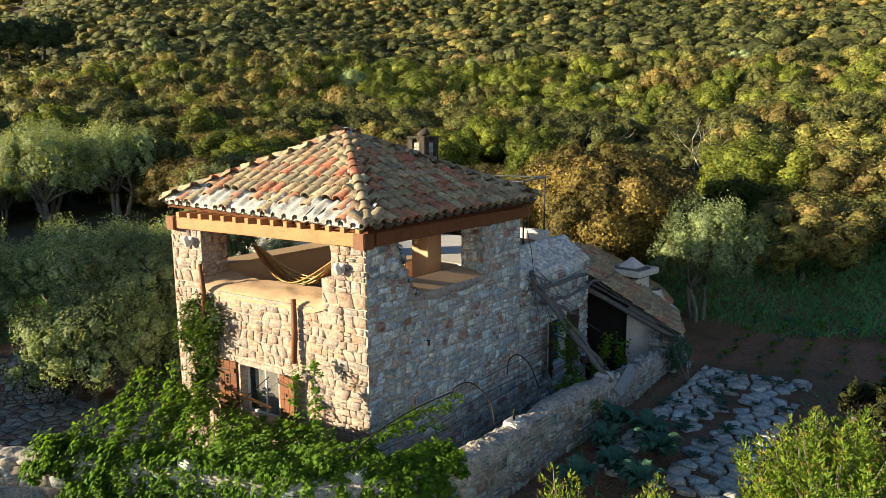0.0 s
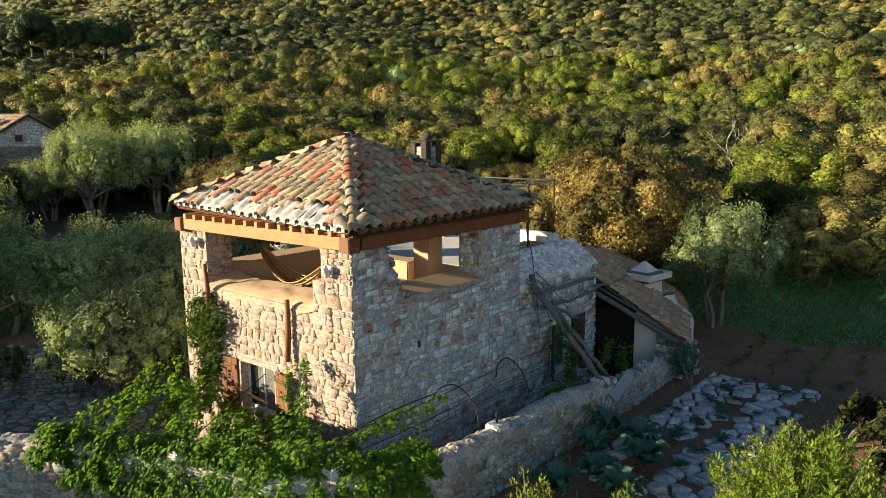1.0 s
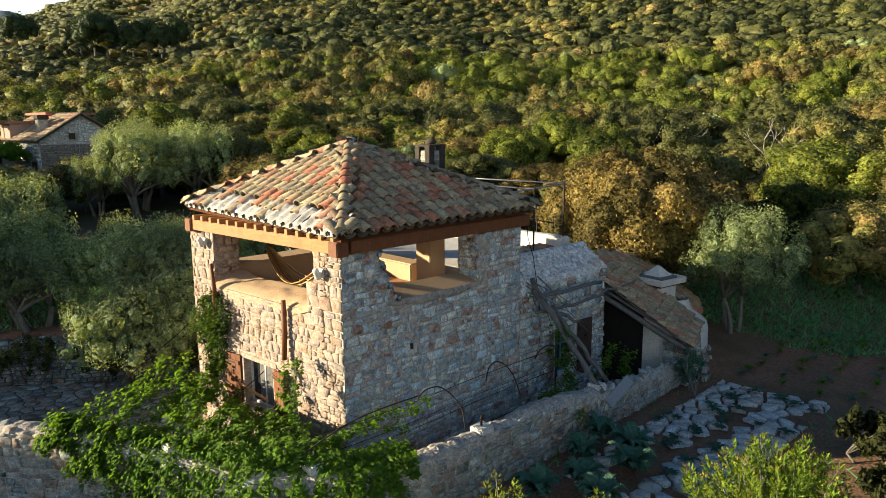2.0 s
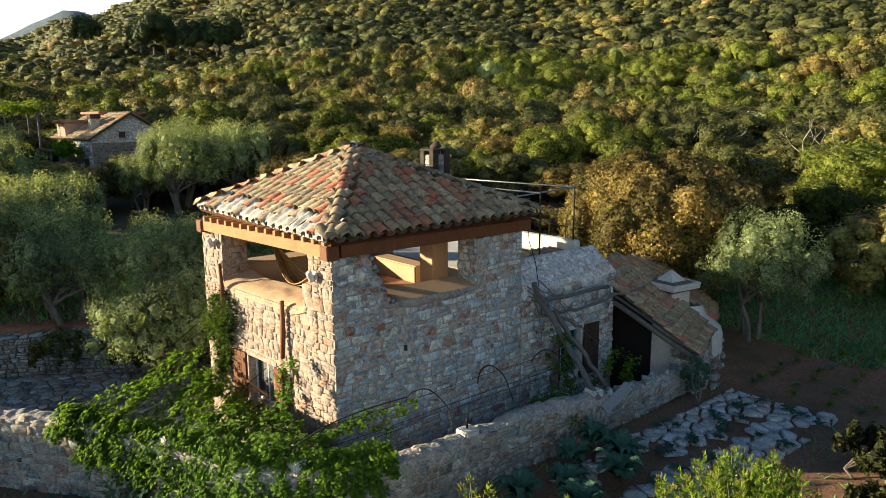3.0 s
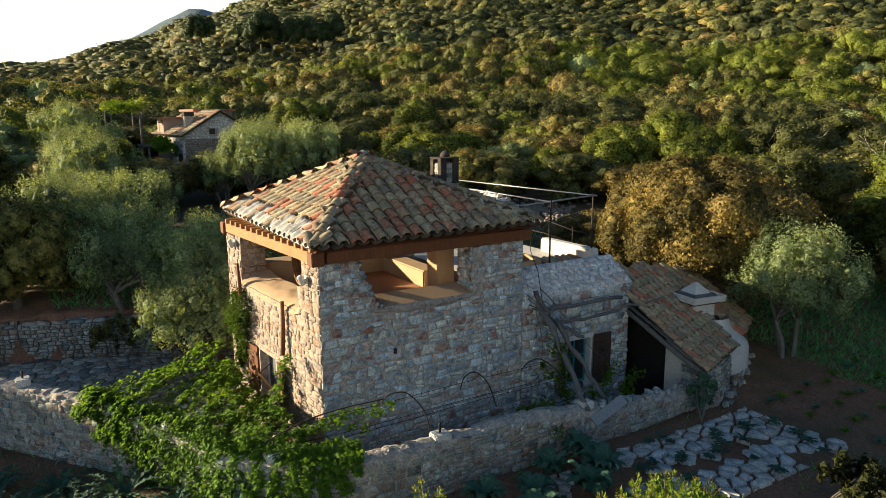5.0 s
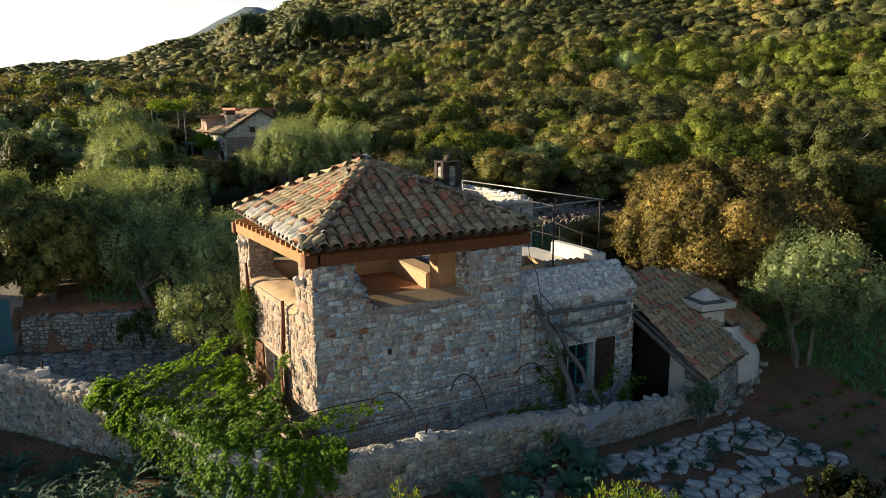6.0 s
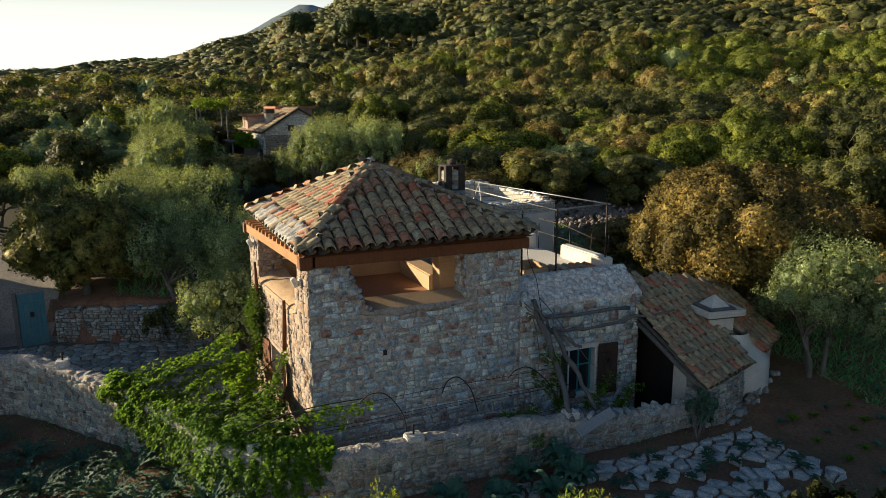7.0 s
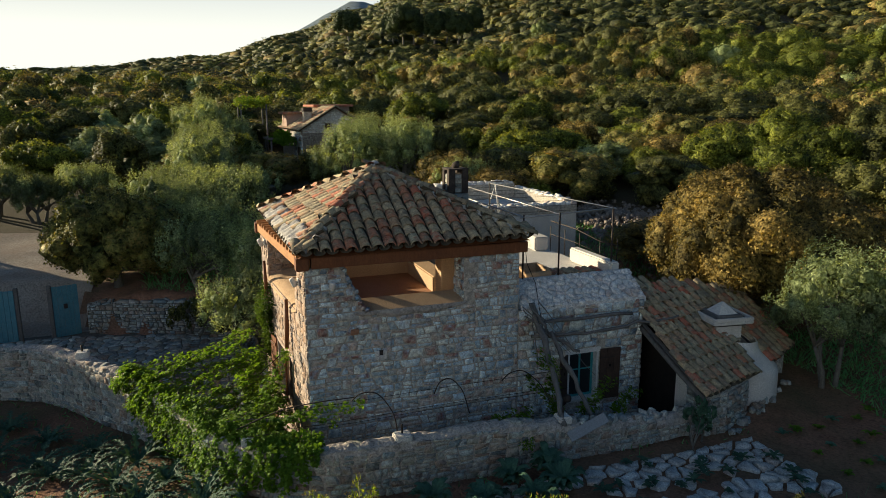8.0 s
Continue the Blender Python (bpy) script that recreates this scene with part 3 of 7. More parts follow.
def crown_data(g, size, clumps, clump, leaf, count, sub=2, low=-0.4, aspect=0.8, tall=1.0, fold=False, ragged=0.3, core=0.84, fray=0.12):
    """A crown: rounded clumps over a dome, a lumpy inside, and leaves standing off the outside of every clump."""
    size = np.asarray(size, float)
    mean = min(size[0], size[2] * 1.3)
    i = np.arange(clumps)
    z = np.clip(low + (1 - low) * (i + 0.5) / clumps + g.normal(size=clumps) * 0.08, -0.95, 0.99)
    a = i * 2.39996 + g.normal(size=clumps) * 0.35
    way = np.stack([np.cos(a) * np.sqrt(1 - z * z), np.sin(a) * np.sqrt(1 - z * z), z], 1)
    r = clump * mean * g.uniform(0.7, 1.35, clumps)
    reach = (1 - ragged) + ragged * g.random(clumps)
    c = way * size * reach[:, None] - way * r[:, None] * 0.75
    stretch = np.array((1.0, 1.0, tall))
    # inside
    bv, bf = BALLS[sub]
    hv, hf, total = [], [], 0
    for k in range(clumps):
        v = c[k] + bv * stretch * r[k] * (core + 0.13 * g.normal(size=(len(bv), 1)))
        mid = v[bf].mean(1)
        gap = np.linalg.norm((mid[:, None] - c[None]) / stretch, axis=2) / r[None]
        gap[:, k] = 9
        f = bf[gap.min(1) > 0.62]
        hv.append(v), hf.append(f + total)
        total += len(v)
    # leaves
    n = int(count * 2.2)
    own = g.choice(clumps, n, p=r * r / (r * r).sum())
    d = g.normal(size=(n, 3))
    d /= np.linalg.norm(d, axis=1)[:, None]
    d += way[own] * 0.75
    d /= np.linalg.norm(d, axis=1)[:, None]
    at = c[own] + d * stretch * (r[own] * (0.80 + 0.34 * g.random(n) ** 1.6))[:, None]
    at[:, 2] += r[own] * fray * g.random(n) ** 2 * (d[:, 2] > -0.2)
    gap = np.linalg.norm((at[:, None] - c[None]) / stretch, axis=2) / r[None]
    gap[np.arange(n), own] = 9
    keep = np.flatnonzero(gap.min(1) > 0.86)[:count]
    at, d, own, n = at[keep], d[keep], own[keep], len(keep)
    face = d + g.normal(size=(n, 3)) * 0.5 + (0, 0, 0.15)
    face /= np.linalg.norm(face, axis=1)[:, None]
    along = np.cross(face, g.normal(size=(n, 3))) + (0, 0, 0.5 * (tall - 1))
    along /= np.linalg.norm(along, axis=1)[:, None] + 1e-9
    across = np.cross(face, along)
    across /= np.linalg.norm(across, axis=1)[:, None] + 1e-9
    s = (leaf * g.uniform(0.65, 1.4, n))[:, None]
    if fold:
        bend = face * s * g.uniform(-0.15, 0.3, n)[:, None]
        p = np.stack([at - along * s * 0.5, at + across * s * aspect * 0.5 + bend, at + along * s * 0.5 - bend * 0.5, at - across * s * aspect * 0.5 + bend], 1)
        q = np.arange(n)[:, None] * 4
        lf = np.concatenate([q + (0, 1, 2), q + (0, 2, 3)])
    else:
        p = np.stack([at + along * s * 0.6, at - along * s * 0.4 + across * s * aspect * 0.55, at - along * s * 0.4 - across * s * aspect * 0.55], 1)
        lf = np.arange(n * 3).reshape(-1, 3)
    return c, (np.concatenate(hv), np.concatenate(hf)), (p.reshape(-1, 3), lf)


def tree(name, label, category, at, height, spread_xy, leaf, mat, count, clumps, seed, trunk=0.25, clear=0.35, lean=(0, 0), stems=1, aspect=0.5, clump=0.33, group="", limbs=9, sub=2, tall=1.0, fold=False, low=None, ragged=0.3, core=0.84, fray=0.12):
    """A tree: tapered trunk or stems with limbs, and a crown of clumped leaves."""
    g, r = np.random.default_rng(seed), random.Random(seed)
    ob = thing(name, label, category, at, group=group)
    rise = height * clear
    half = (height - rise) / 2
    middle = np.array((lean[0], lean[1], rise + half))
    if low is None:
        low = -0.35 if clear > 0.12 else -0.8
    centres, hull, leaves = crown_data(g, (spread_xy, spread_xy * r.uniform(0.85, 1.1), half), clumps, clump, leaf, count, sub, low, aspect, tall, fold, ragged, core, fray)
    centres = centres + middle
    for s in range(stems):
        off = Vector((r.uniform(-0.3, 0.3), r.uniform(-0.3, 0.3), 0)) * (stems > 1)
        foot = off - Vector((0, 0, 0.25))
        fork = Vector((lean[0] * 0.5, lean[1] * 0.5, rise + half * 0.25)) + off * 2.2
        mid = foot.lerp(fork, 0.5) + Vector((r.uniform(-0.12, 0.12), r.uniform(-0.12, 0.12), 0)) * rise
        v, f = tube_data([foot, foot.lerp(mid, 0.3), mid, fork], [trunk * 1.35, trunk, trunk * 0.8, trunk * 0.6], 8)
        stem = put("trunk" if stems == 1 else "stem", mesh_of("trunk", v, f, BARK, True), ob)
        share = centres[s::stems]
        for v, f in limbs_data(r, share[r.sample(range(len(share)), min(limbs, len(share)))], fork, trunk, limbs):
            put("branch", mesh_of("branch", v, f, BARK, True), stem)
    v, f = both(hull, leaves)
    put("crown", mesh_of("crown", v + middle, f, mat), ob)
    return ob


# ---- the ground: one sheet from the garden over the wooded slope to the horizon ----
WALL_LINE = [(-6.9, -12.0, 1.0), (-6.75, -7.2, 1.05), (-6.45, -6.2, 1.05), (-5.35, -5.2, 1.08), (-4.1, -4.3, 1.05), (-3.3, -3.65, 1.08), (-1.6, -2.75, 1.0), (0.3, -1.95, 0.98), (1.3, -1.05, 0.98), (1.85, 0.0, 1.0), (1.95, 1.3, 1.03), (1.95, 2.6, 1.05), (2.0, 4.0, 1.0), (2.0, 5.0, 0.8), (2.0, 6.4, 0.62), (1.95, 7.9, 0.5), (1.9, 8.6, 0.5)]
YARD = [(x, y) for x, y, _ in WALL_LINE] + [(0.0, 9.0), (-1.0, 9.0), (-1.0, 3.0), (-5.2, 3.0), (-9.0, 1.2), (-12.0, -2.2), (-13.0, -5.2), (-16.0, -7.0), (-16.0, -12.0)]
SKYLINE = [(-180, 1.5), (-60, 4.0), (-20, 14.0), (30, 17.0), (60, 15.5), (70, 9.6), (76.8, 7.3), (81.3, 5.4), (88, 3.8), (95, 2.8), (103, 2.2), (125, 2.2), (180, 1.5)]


def smooth_step(a, b, x):
    t = min(1.0, max(0.0, (x - a) / (b - a)))
    return t * t * (3 - 2 * t)


def inside_yard(x, y):
    hit, n = False, len(YARD)
    for i in range(n):
        (ax, ay), (bx, by) = YARD[i], YARD[(i + 1) % n]
        if (ay > y) != (by > y) and x < ax + (y - ay) / (by - ay) * (bx - ax):
            hit = not hit
    return hit


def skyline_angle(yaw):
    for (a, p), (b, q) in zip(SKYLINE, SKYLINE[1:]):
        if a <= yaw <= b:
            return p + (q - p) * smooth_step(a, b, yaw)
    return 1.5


def ground_z(x, y):
    s = math.hypot(x, y)
    if s < 30 and inside_yard(x, y):
        return -0.85 + 0.12 * smooth_step(-9, -3, x)
    yaw = math.degrees(math.atan2(-x, y))
    z = 0.095 * max(0.0, min(s, 95.0) - 13.0) + 0.045 * max(0.0, min(y, 30.0) - 9.0)
    z += 0.10 * smooth_step(3, 7, x) - 0.45 * smooth_step(0.0, -5.0, y) * smooth_step(2.5, -3.0, x) * smooth_step(14, 9, s)
    z += 0.55 * smooth_step(-7.0, -10.5, x) * smooth_step(-6.5, -3.5, y) * smooth_step(40, 16, s)
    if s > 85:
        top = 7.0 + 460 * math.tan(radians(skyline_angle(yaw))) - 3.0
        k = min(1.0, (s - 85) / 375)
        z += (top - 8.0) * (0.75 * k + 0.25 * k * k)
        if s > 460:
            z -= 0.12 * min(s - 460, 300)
    z -= 0.7 * smooth_step(14, 6, math.hypot(x + 38, y - 5))
    wave = noise.noise((x * 0.02, y * 0.02, 3.0)) * min(7.0, max(0.0, s - 40) * 0.04)
    rough = noise.noise((x * 0.45, y * 0.45, 0.0)) * 0.06 + noise.noise((x * 1.9, y * 1.9, 5.0)) * 0.025
    return z + wave + rough


def stretched(lo, hi, step, far):
    out, a, grow = [], lo, step
    while a > -far:
        grow *= 1.1
        a -= grow
        out.append(a)
    out = out[::-1] + list(np.arange(lo, hi, step))
    a, grow = hi, step
    while a < far:
        out.append(a)
        grow *= 1.1
        a += grow
    return out + [far * 1.1]


xs, ys = stretched(-17.0, 9.0, 0.36, 4200), stretched(-13.0, 20.0, 0.36, 4200)
verts = [(x, y, ground_z(x, y)) for y in ys for x in xs]
wide = len(xs)
faces = np.array([(j * wide + i, j * wide + i + 1, (j + 1) * wide + i + 1, (j + 1) * wide + i) for j in range(len(ys) - 1) for i in range(wide - 1)])
EARTH = surface("red_brown_soil", [(0.186, 0.090, 0.055), (0.292, 0.149, 0.090), (0.235, 0.130, 0.081)], 0.9, 14, 0.95, 0.9, 0.05, stain=(0.081, 0.089, 0.041), stain_scale=0.12, stain_amount=0.85)
tree_ = EARTH.node_tree
place_, far_, blend_ = tree_.nodes.new("ShaderNodeNewGeometry"), tree_.nodes.new("ShaderNodeVectorMath"), tree_.nodes.new("ShaderNodeMapRange")
far_.operation = "LENGTH"
tree_.links.new(place_.outputs["Position"], far_.inputs[0])
blend_.inputs["From Min"].default_value, blend_.inputs["From Max"].default_value = 17.0, 27.0
tree_.links.new(far_.outputs["Value"], blend_.inputs["Value"])
litter_ = tree_.nodes.new("ShaderNodeMix")
litter_.data_type = "RGBA"
litter_.inputs["B"].default_value = (0.075, 0.062, 0.034, 1)
base_ = tree_.nodes["Principled BSDF"].inputs["Base Color"]
tree_.links.new(base_.links[0].from_socket, litter_.inputs["A"])
tree_.links.new(blend_.outputs["Result"], litter_.inputs["Factor"])
tree_.links.new(litter_.outputs["Result"], base_)
put("ground", mesh_of("ground", verts, faces, EARTH, True), None, "dark reddish-brown soil of garden and wooded slope", "ground", kind="structure")

# ---- the stone house ----
SKEW = 0.077


def sk(x, y, z=None):
    """The south side of the tower runs a little out of square."""
    return (x, y + SKEW * x) if z is None else (x, y + SKEW * x, z)


house = thing("stone_house", "rubble-stone house with roofed loggia and hipped barrel-tile roof", "house")
EAST, SOUTH = flat_face((0, 0), (0, 1)), flat_face(sk(0, 0), (1, SKEW))
# u on the south face is x itself, near enough: it runs from 0 back to -4.95


def wall_part(name, rects, where, thick, mat, parent, label=""):
    bm = bmesh.new()
    for u0, u1, v0, v1 in rects:
        m = where(0, 0)
        slab(bm, (u0, v0, -thick), (u1, v1, 0), 0.0, m)
    return part(name, bm, mat, parent, label)


rng = random.Random(5)
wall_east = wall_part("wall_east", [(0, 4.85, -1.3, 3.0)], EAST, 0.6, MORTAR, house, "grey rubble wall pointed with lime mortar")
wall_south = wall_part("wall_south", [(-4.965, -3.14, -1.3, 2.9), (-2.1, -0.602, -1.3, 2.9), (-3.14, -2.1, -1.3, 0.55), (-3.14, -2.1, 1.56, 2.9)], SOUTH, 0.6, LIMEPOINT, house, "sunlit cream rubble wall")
for rect in ((-4.965, -4.08, 2.9, 4.06), (-0.98, -0.602, 2.9, 3.45), (-0.75, -0.602, 3.452, 4.06)):
    wall_part("pillar", [rect], SOUTH, 0.6, LIMEPOINT, house)


bm = bmesh.new()
hexa(bm, [(0, 0, 3.0), (0, 1.26, 3.0), (-0.6, 1.26, 3.0), (-0.6, 0, 3.0)], [(0, 0, 4.06), (0, 0.74, 4.06), (-0.6, 0.74, 4.06), (-0.6, 0, 4.06)])
slope_pillar = part("pillar", bm, MORTAR, house, "stone corner pillar widening to its foot")
jamb_meshes = stone_meshes("jamb_stone", STONE)
for k in range(26):
    z = 3.04 + 0.98 * (k // 2) / 12
    ob = put("jamb_stone", jamb_meshes[k % len(jamb_meshes)], slope_pillar)
    ob.matrix_basis = pose(-0.12 - 0.3 * (k % 2) + rng.uniform(-0.06, 0.06), 1.26 - 0.49 * (z - 3.0) + rng.uniform(-0.02, 0.05), z, 64 + rng.uniform(-14, 14), rng.uniform(-12, 12), 180 + rng.uniform(-12, 12)) @ Matrix.Diagonal((0.3 * rng.uniform(0.8, 1.15), 0.1 * rng.uniform(0.8, 1.3), 0.05, 1))
wall_part("pillar", [(3.5, 3.95, 3.0, 4.02), (3.95, 4.85, 3.0, 4.06)], EAST, 0.6, MORTAR, house, "broad stone pillar")


def keep_east(u, v, w, h):
    if u - w / 2 < 4.87 and v + h / 2 > 3.02:
        left = 0.76 + 0.55 * (4.06 - v) + 0.06 * noise.noise((v * 5, 0, 2))
        return u + w / 2 < left or u - w / 2 > (3.48 if v < 3.6 else 3.5)
    return True


def keep_south(u, v, w, h):
    if v + h / 2 > 2.88:
        return u + w / 2 < -4.04 or u - w / 2 > (-1.02 if v < 3.45 else -0.78)
    return not (u + w / 2 > -3.2 and u - w / 2 < -2.04 and v + h / 2 > 0.5 and v - h / 2 < 1.6)


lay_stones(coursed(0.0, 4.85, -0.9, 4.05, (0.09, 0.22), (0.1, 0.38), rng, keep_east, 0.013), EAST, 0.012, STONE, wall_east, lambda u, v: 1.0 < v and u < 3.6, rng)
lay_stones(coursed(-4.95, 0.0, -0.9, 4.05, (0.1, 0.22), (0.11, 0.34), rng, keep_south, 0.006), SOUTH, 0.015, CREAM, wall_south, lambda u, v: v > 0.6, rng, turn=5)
# jambs of the loggia pillars
JAMB_W = flat_face(sk(-4.08, 0), (SKEW * 0, 1))
lay_stones(coursed(0.0, 0.6, 2.95, 4.05, (0.13, 0.22), (0.15, 0.3), rng), JAMB_W, 0.03, CREAM, wall_south, lambda u, v: False, rng, "jamb_stone")
JAMB_N = flat_face((-0.6, 3.5), (1, 0))
lay_stones(coursed(0.0, 0.6, 3.1, 4.05, (0.13, 0.22), (0.15, 0.3), rng), JAMB_N, 0.03, STONE, wall_east, lambda u, v: False, rng, "jamb_stone")

# back walls, parapets, pillars, floor of the loggia
bm = bmesh.new()
for lo, hi in [((-4.95, -0.2, -1.3), (-4.35, 4.5, 3.2)), ((-4.35, 4.0, -1.3), (-0.6, 4.6, 2.6))]:
    slab(bm, lo, hi)
part("wall_back", bm, MORTAR, house)
bm = bmesh.new()
slab(bm, (-4.93, 3.55, 3.2), (-4.25, 4.5, 4.06))
part("pillar", bm, MORTAR, house, "rough stone corner pillar")
lay_stones(coursed(0.0, 0.68, 3.2, 4.05, (0.13, 0.22), (0.15, 0.3), rng), flat_face((-4.93, 3.55), (1, 0)), 0.03, STONE, house, lambda u, v: False, rng, "pillar_stone")
box_thing("floor", (-4.4, 0.15, 2.5), (-0.5, 4.6, 2.7), TERRA, house, 0, label="terracotta loggia floor")
# plastered sills: sloping a little outwards
bm = bmesh.new()
hexa(bm, [(0.012, 1.0, 2.98), (0.012, 3.62, 2.98), (-0.62, 3.62, 2.98), (-0.62, 0.7, 2.98)], [(0.012, 1.12, 3.02), (0.012, 3.55, 3.02), (-0.62, 3.6, 3.16), (-0.62, 0.7, 3.16)])
bmesh.ops.bevel(bm, geom=list(bm.edges), offset=0.02, segments=2, affect="EDGES")
part("sill", bm, PLASTER, house, "smooth ochre plaster sill")
verts, faces = [], []
for i in range(31):
    y = 1.02 + 2.56 * i / 30
    low = 2.87 + 0.06 * noise.noise((y * 2.3, 0, 0)) + 0.03 * noise.noise((y * 9, 4, 0)) + 0.12 * (abs(i - 15) / 15) ** 3
    for z, x in ((3.03, 0.0), (3.0, 0.026), ((3.0 + low) / 2, 0.03), (low, 0.022), (low - 0.01, 0.0)):
        verts.append((x, y, z))
for i in range(30):
    for k in range(4):
        a = i * 5 + k
        faces.append((a, a + 1, a + 6, a + 5))
put("apron", mesh_of("apron", verts, faces, MORTARED, True), house, "plaster lapping over the stones below the sill")
verts, faces, cols = [], [], 44
for i in range(cols):
    x = -4.08 + 3.16 * i / (cols - 1)
    for k in range(12):
        t = k / 11
        y = -0.03 + 0.68 * t
        z = 2.86 + 0.12 * math.sin(min(1, t * 2.2) * math.pi / 2) + 0.10 * t + 0.025 * noise.noise((x * 3.1, y * 4, 2)) + 0.012 * noise.noise((x * 11, y * 11, 6))
        z += 0.10 * smooth_step(-3.55, -4.08, x) + 0.08 * smooth_step(-1.3, -0.92, x) - 0.05 * (k == 0)
        verts.append(sk(x, y + 0.02 * noise.noise((x * 6, 1, 1)) * (k == 0), z))
for i in range(cols - 1):
    for k in range(11):
        a = i * 12 + k
        faces.append((a, a + 12, a + 13, a + 1))
put("sill", mesh_of("sill", verts, faces, PLASTER, True), house, "lumpy rounded ochre plaster sill")
# inner plaster skins of the parapets, bench on the terrace side, plastered post
bm = bmesh.new()
slab(bm, (-4.36, -0.2, 2.62), (-4.3, 4.0, 3.22), 0.015)
slab(bm, (-4.96, -0.1, 3.2), (-4.3, 3.56, 3.26), 0.02)
part("parapet", bm, PLASTER, house, "ochre plastered parapet")
bm = bmesh.new()
slab(bm, (-4.3, 3.5, 2.62), (-2.12, 4.0, 3.1), 0.03)
part("bench_wall", bm, PLASTER, house, "low ochre plastered wall")
bm = bmesh.new()
slab(bm, (-1.95, 3.5, 2.62), (-1.48, 3.98, 4.3), 0.02)
part("post", bm, PLASTER, house, "square ochre plastered post")

# timber ring beam and rafter tails
bm = bmesh.new()
slab(bm, (-4.8, -0.14, 4.08), (0.02, 0.12, 4.3), 0.012, Matrix(((1, 0, 0, 0), (SKEW, 1, 0, 0), (0, 0, 1, 0), (0, 0, 0, 1))))
part("beam", bm, BEAM, house, "orange pine beam")
# these sides of the ring beam are darker than the south side
bm = bmesh.new()
slab(bm, (-0.1, 0.13, 4.07), (0.13, 5.0, 4.31), 0.012)
part("beam", bm, BROWN, house, "dark brown beam")
bm = bmesh.new()
slab(bm, (-4.95, 4.2, 4.07), (0.0, 4.4, 4.27), 0.012)
slab(bm, (-4.95, -0.2, 4.07), (-4.75, 4.2, 4.27), 0.012)
part("beam", bm, BROWN, house)
for x, y in ((-0.12, -0.17), (-4.86, -0.17)):
    p = sk(x, y)
    box_thing("beam_end", (p[0], p[1], 4.04), (p[0] + 0.26, p[1] + 0.26, 4.31), BROWN, house, 0.015, label="squared reddish beam end")
for i in range(15):
    x = -4.55 + i * 0.32
    box_thing("rafter_tail", sk(x, -0.155, 4.3), (x + 0.1, -0.155 + SKEW * x + 0.4, 4.4), BEAM, house, 0.006)
# roof deck
A1, B1, C1, D1, TOP = Vector((0.18, -0.12, 4.41)), Vector((0.27, 4.98, 4.47)), Vector((-5.05, 4.75, 4.52)), Vector((-5.13, -0.32, 4.56)), Vector((-2.5, 2.14, 5.8))
bm = bmesh.new()
for drop, flip in ((0.03, False), (0.1, True)):
    ring = [bm.verts.new(p - Vector((0, 0, drop))) for p in (A1, B1, C1, D1)]
    top = bm.verts.new(TOP - Vector((0, 0, drop)))
    for i in range(4):
        tri = (ring[i], ring[(i + 1) % 4], top)
        bm.faces.new(tri[::-1] if flip else tri)
roof = part("roof", bm, BROWN, house, "hipped roof of weathered barrel tiles")


def tile_data(r0=0.122, r1=0.098, length=0.45, thick=0.02, arc=8):
    """A barrel tile: y up the slope from its lower end, hollow side down."""
    verts, faces = [], []
    for y, r in ((0, r0), (length, r1)):
        for t in (0.0, thick):
            for k in range(arc + 1):
                a = math.pi * k / arc
                verts.append((math.cos(a) * (r - t), y, math.sin(a) * (r - t) * 0.82))
    n = arc + 1
    for k in range(arc):
        faces += [(k, k + 1, 2 * n + k + 1, 2 * n + k), (n + k + 1, n + k, 3 * n + k, 3 * n + k + 1), (k + 1, k, n + k, n + k + 1)]
    return np.array(verts), np.array(faces)


TILE_V, TILE_F = tile_data()
TILE_ME = mesh_of("tile", TILE_V, TILE_F, TILE)


def tile_pose(at, across, up):
    across, up = across.normalized(), up.normalized()
    n = across.cross(up).normalized()
    return Matrix.Translation(at) @ Matrix((across, n.cross(across).normalized(), n)).transposed().to_4x4()


class Tiles:
    """Tiles of one roof: singles as objects of their own, the others and the pans in one mesh."""

    def __init__(self, parent, name="tile"):
        self.parent, self.name, self.v, self.f, self.n = parent, name, [], [], 0
        self.pan_v, self.pan_f = [], []

    def add(self, m, single, pan=False):
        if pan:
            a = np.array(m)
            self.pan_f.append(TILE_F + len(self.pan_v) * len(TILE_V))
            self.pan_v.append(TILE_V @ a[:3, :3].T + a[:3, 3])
        elif single:
            ob = put(self.name, TILE_ME, self.parent)
            ob.matrix_basis = m
        else:
            a = np.array(m)
            self.v.append(TILE_V @ a[:3, :3].T + a[:3, 3])
            self.f.append(TILE_F + self.n)
            self.n += len(TILE_V)

    def close(self):
        if self.pan_v:
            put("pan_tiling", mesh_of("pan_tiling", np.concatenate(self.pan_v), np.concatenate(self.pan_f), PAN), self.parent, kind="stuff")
        if self.v:
            put("tiling", mesh_of("tiling", np.concatenate(self.v), np.concatenate(self.f), TILE), self.parent, kind="stuff")


def wobble(rng, k=1.0):
    return pose(rng.uniform(-0.012, 0.012) * k, rng.uniform(-0.025, 0.025) * k, rng.uniform(-0.004, 0.008), rng.uniform(-1.5, 1.5), rng.uniform(-3, 3) * k, rng.uniform(-2.2, 2.2) * k) @ Matrix.Diagonal((rng.uniform(0.94, 1.08), rng.uniform(0.97, 1.05), rng.uniform(0.92, 1.08), 1))


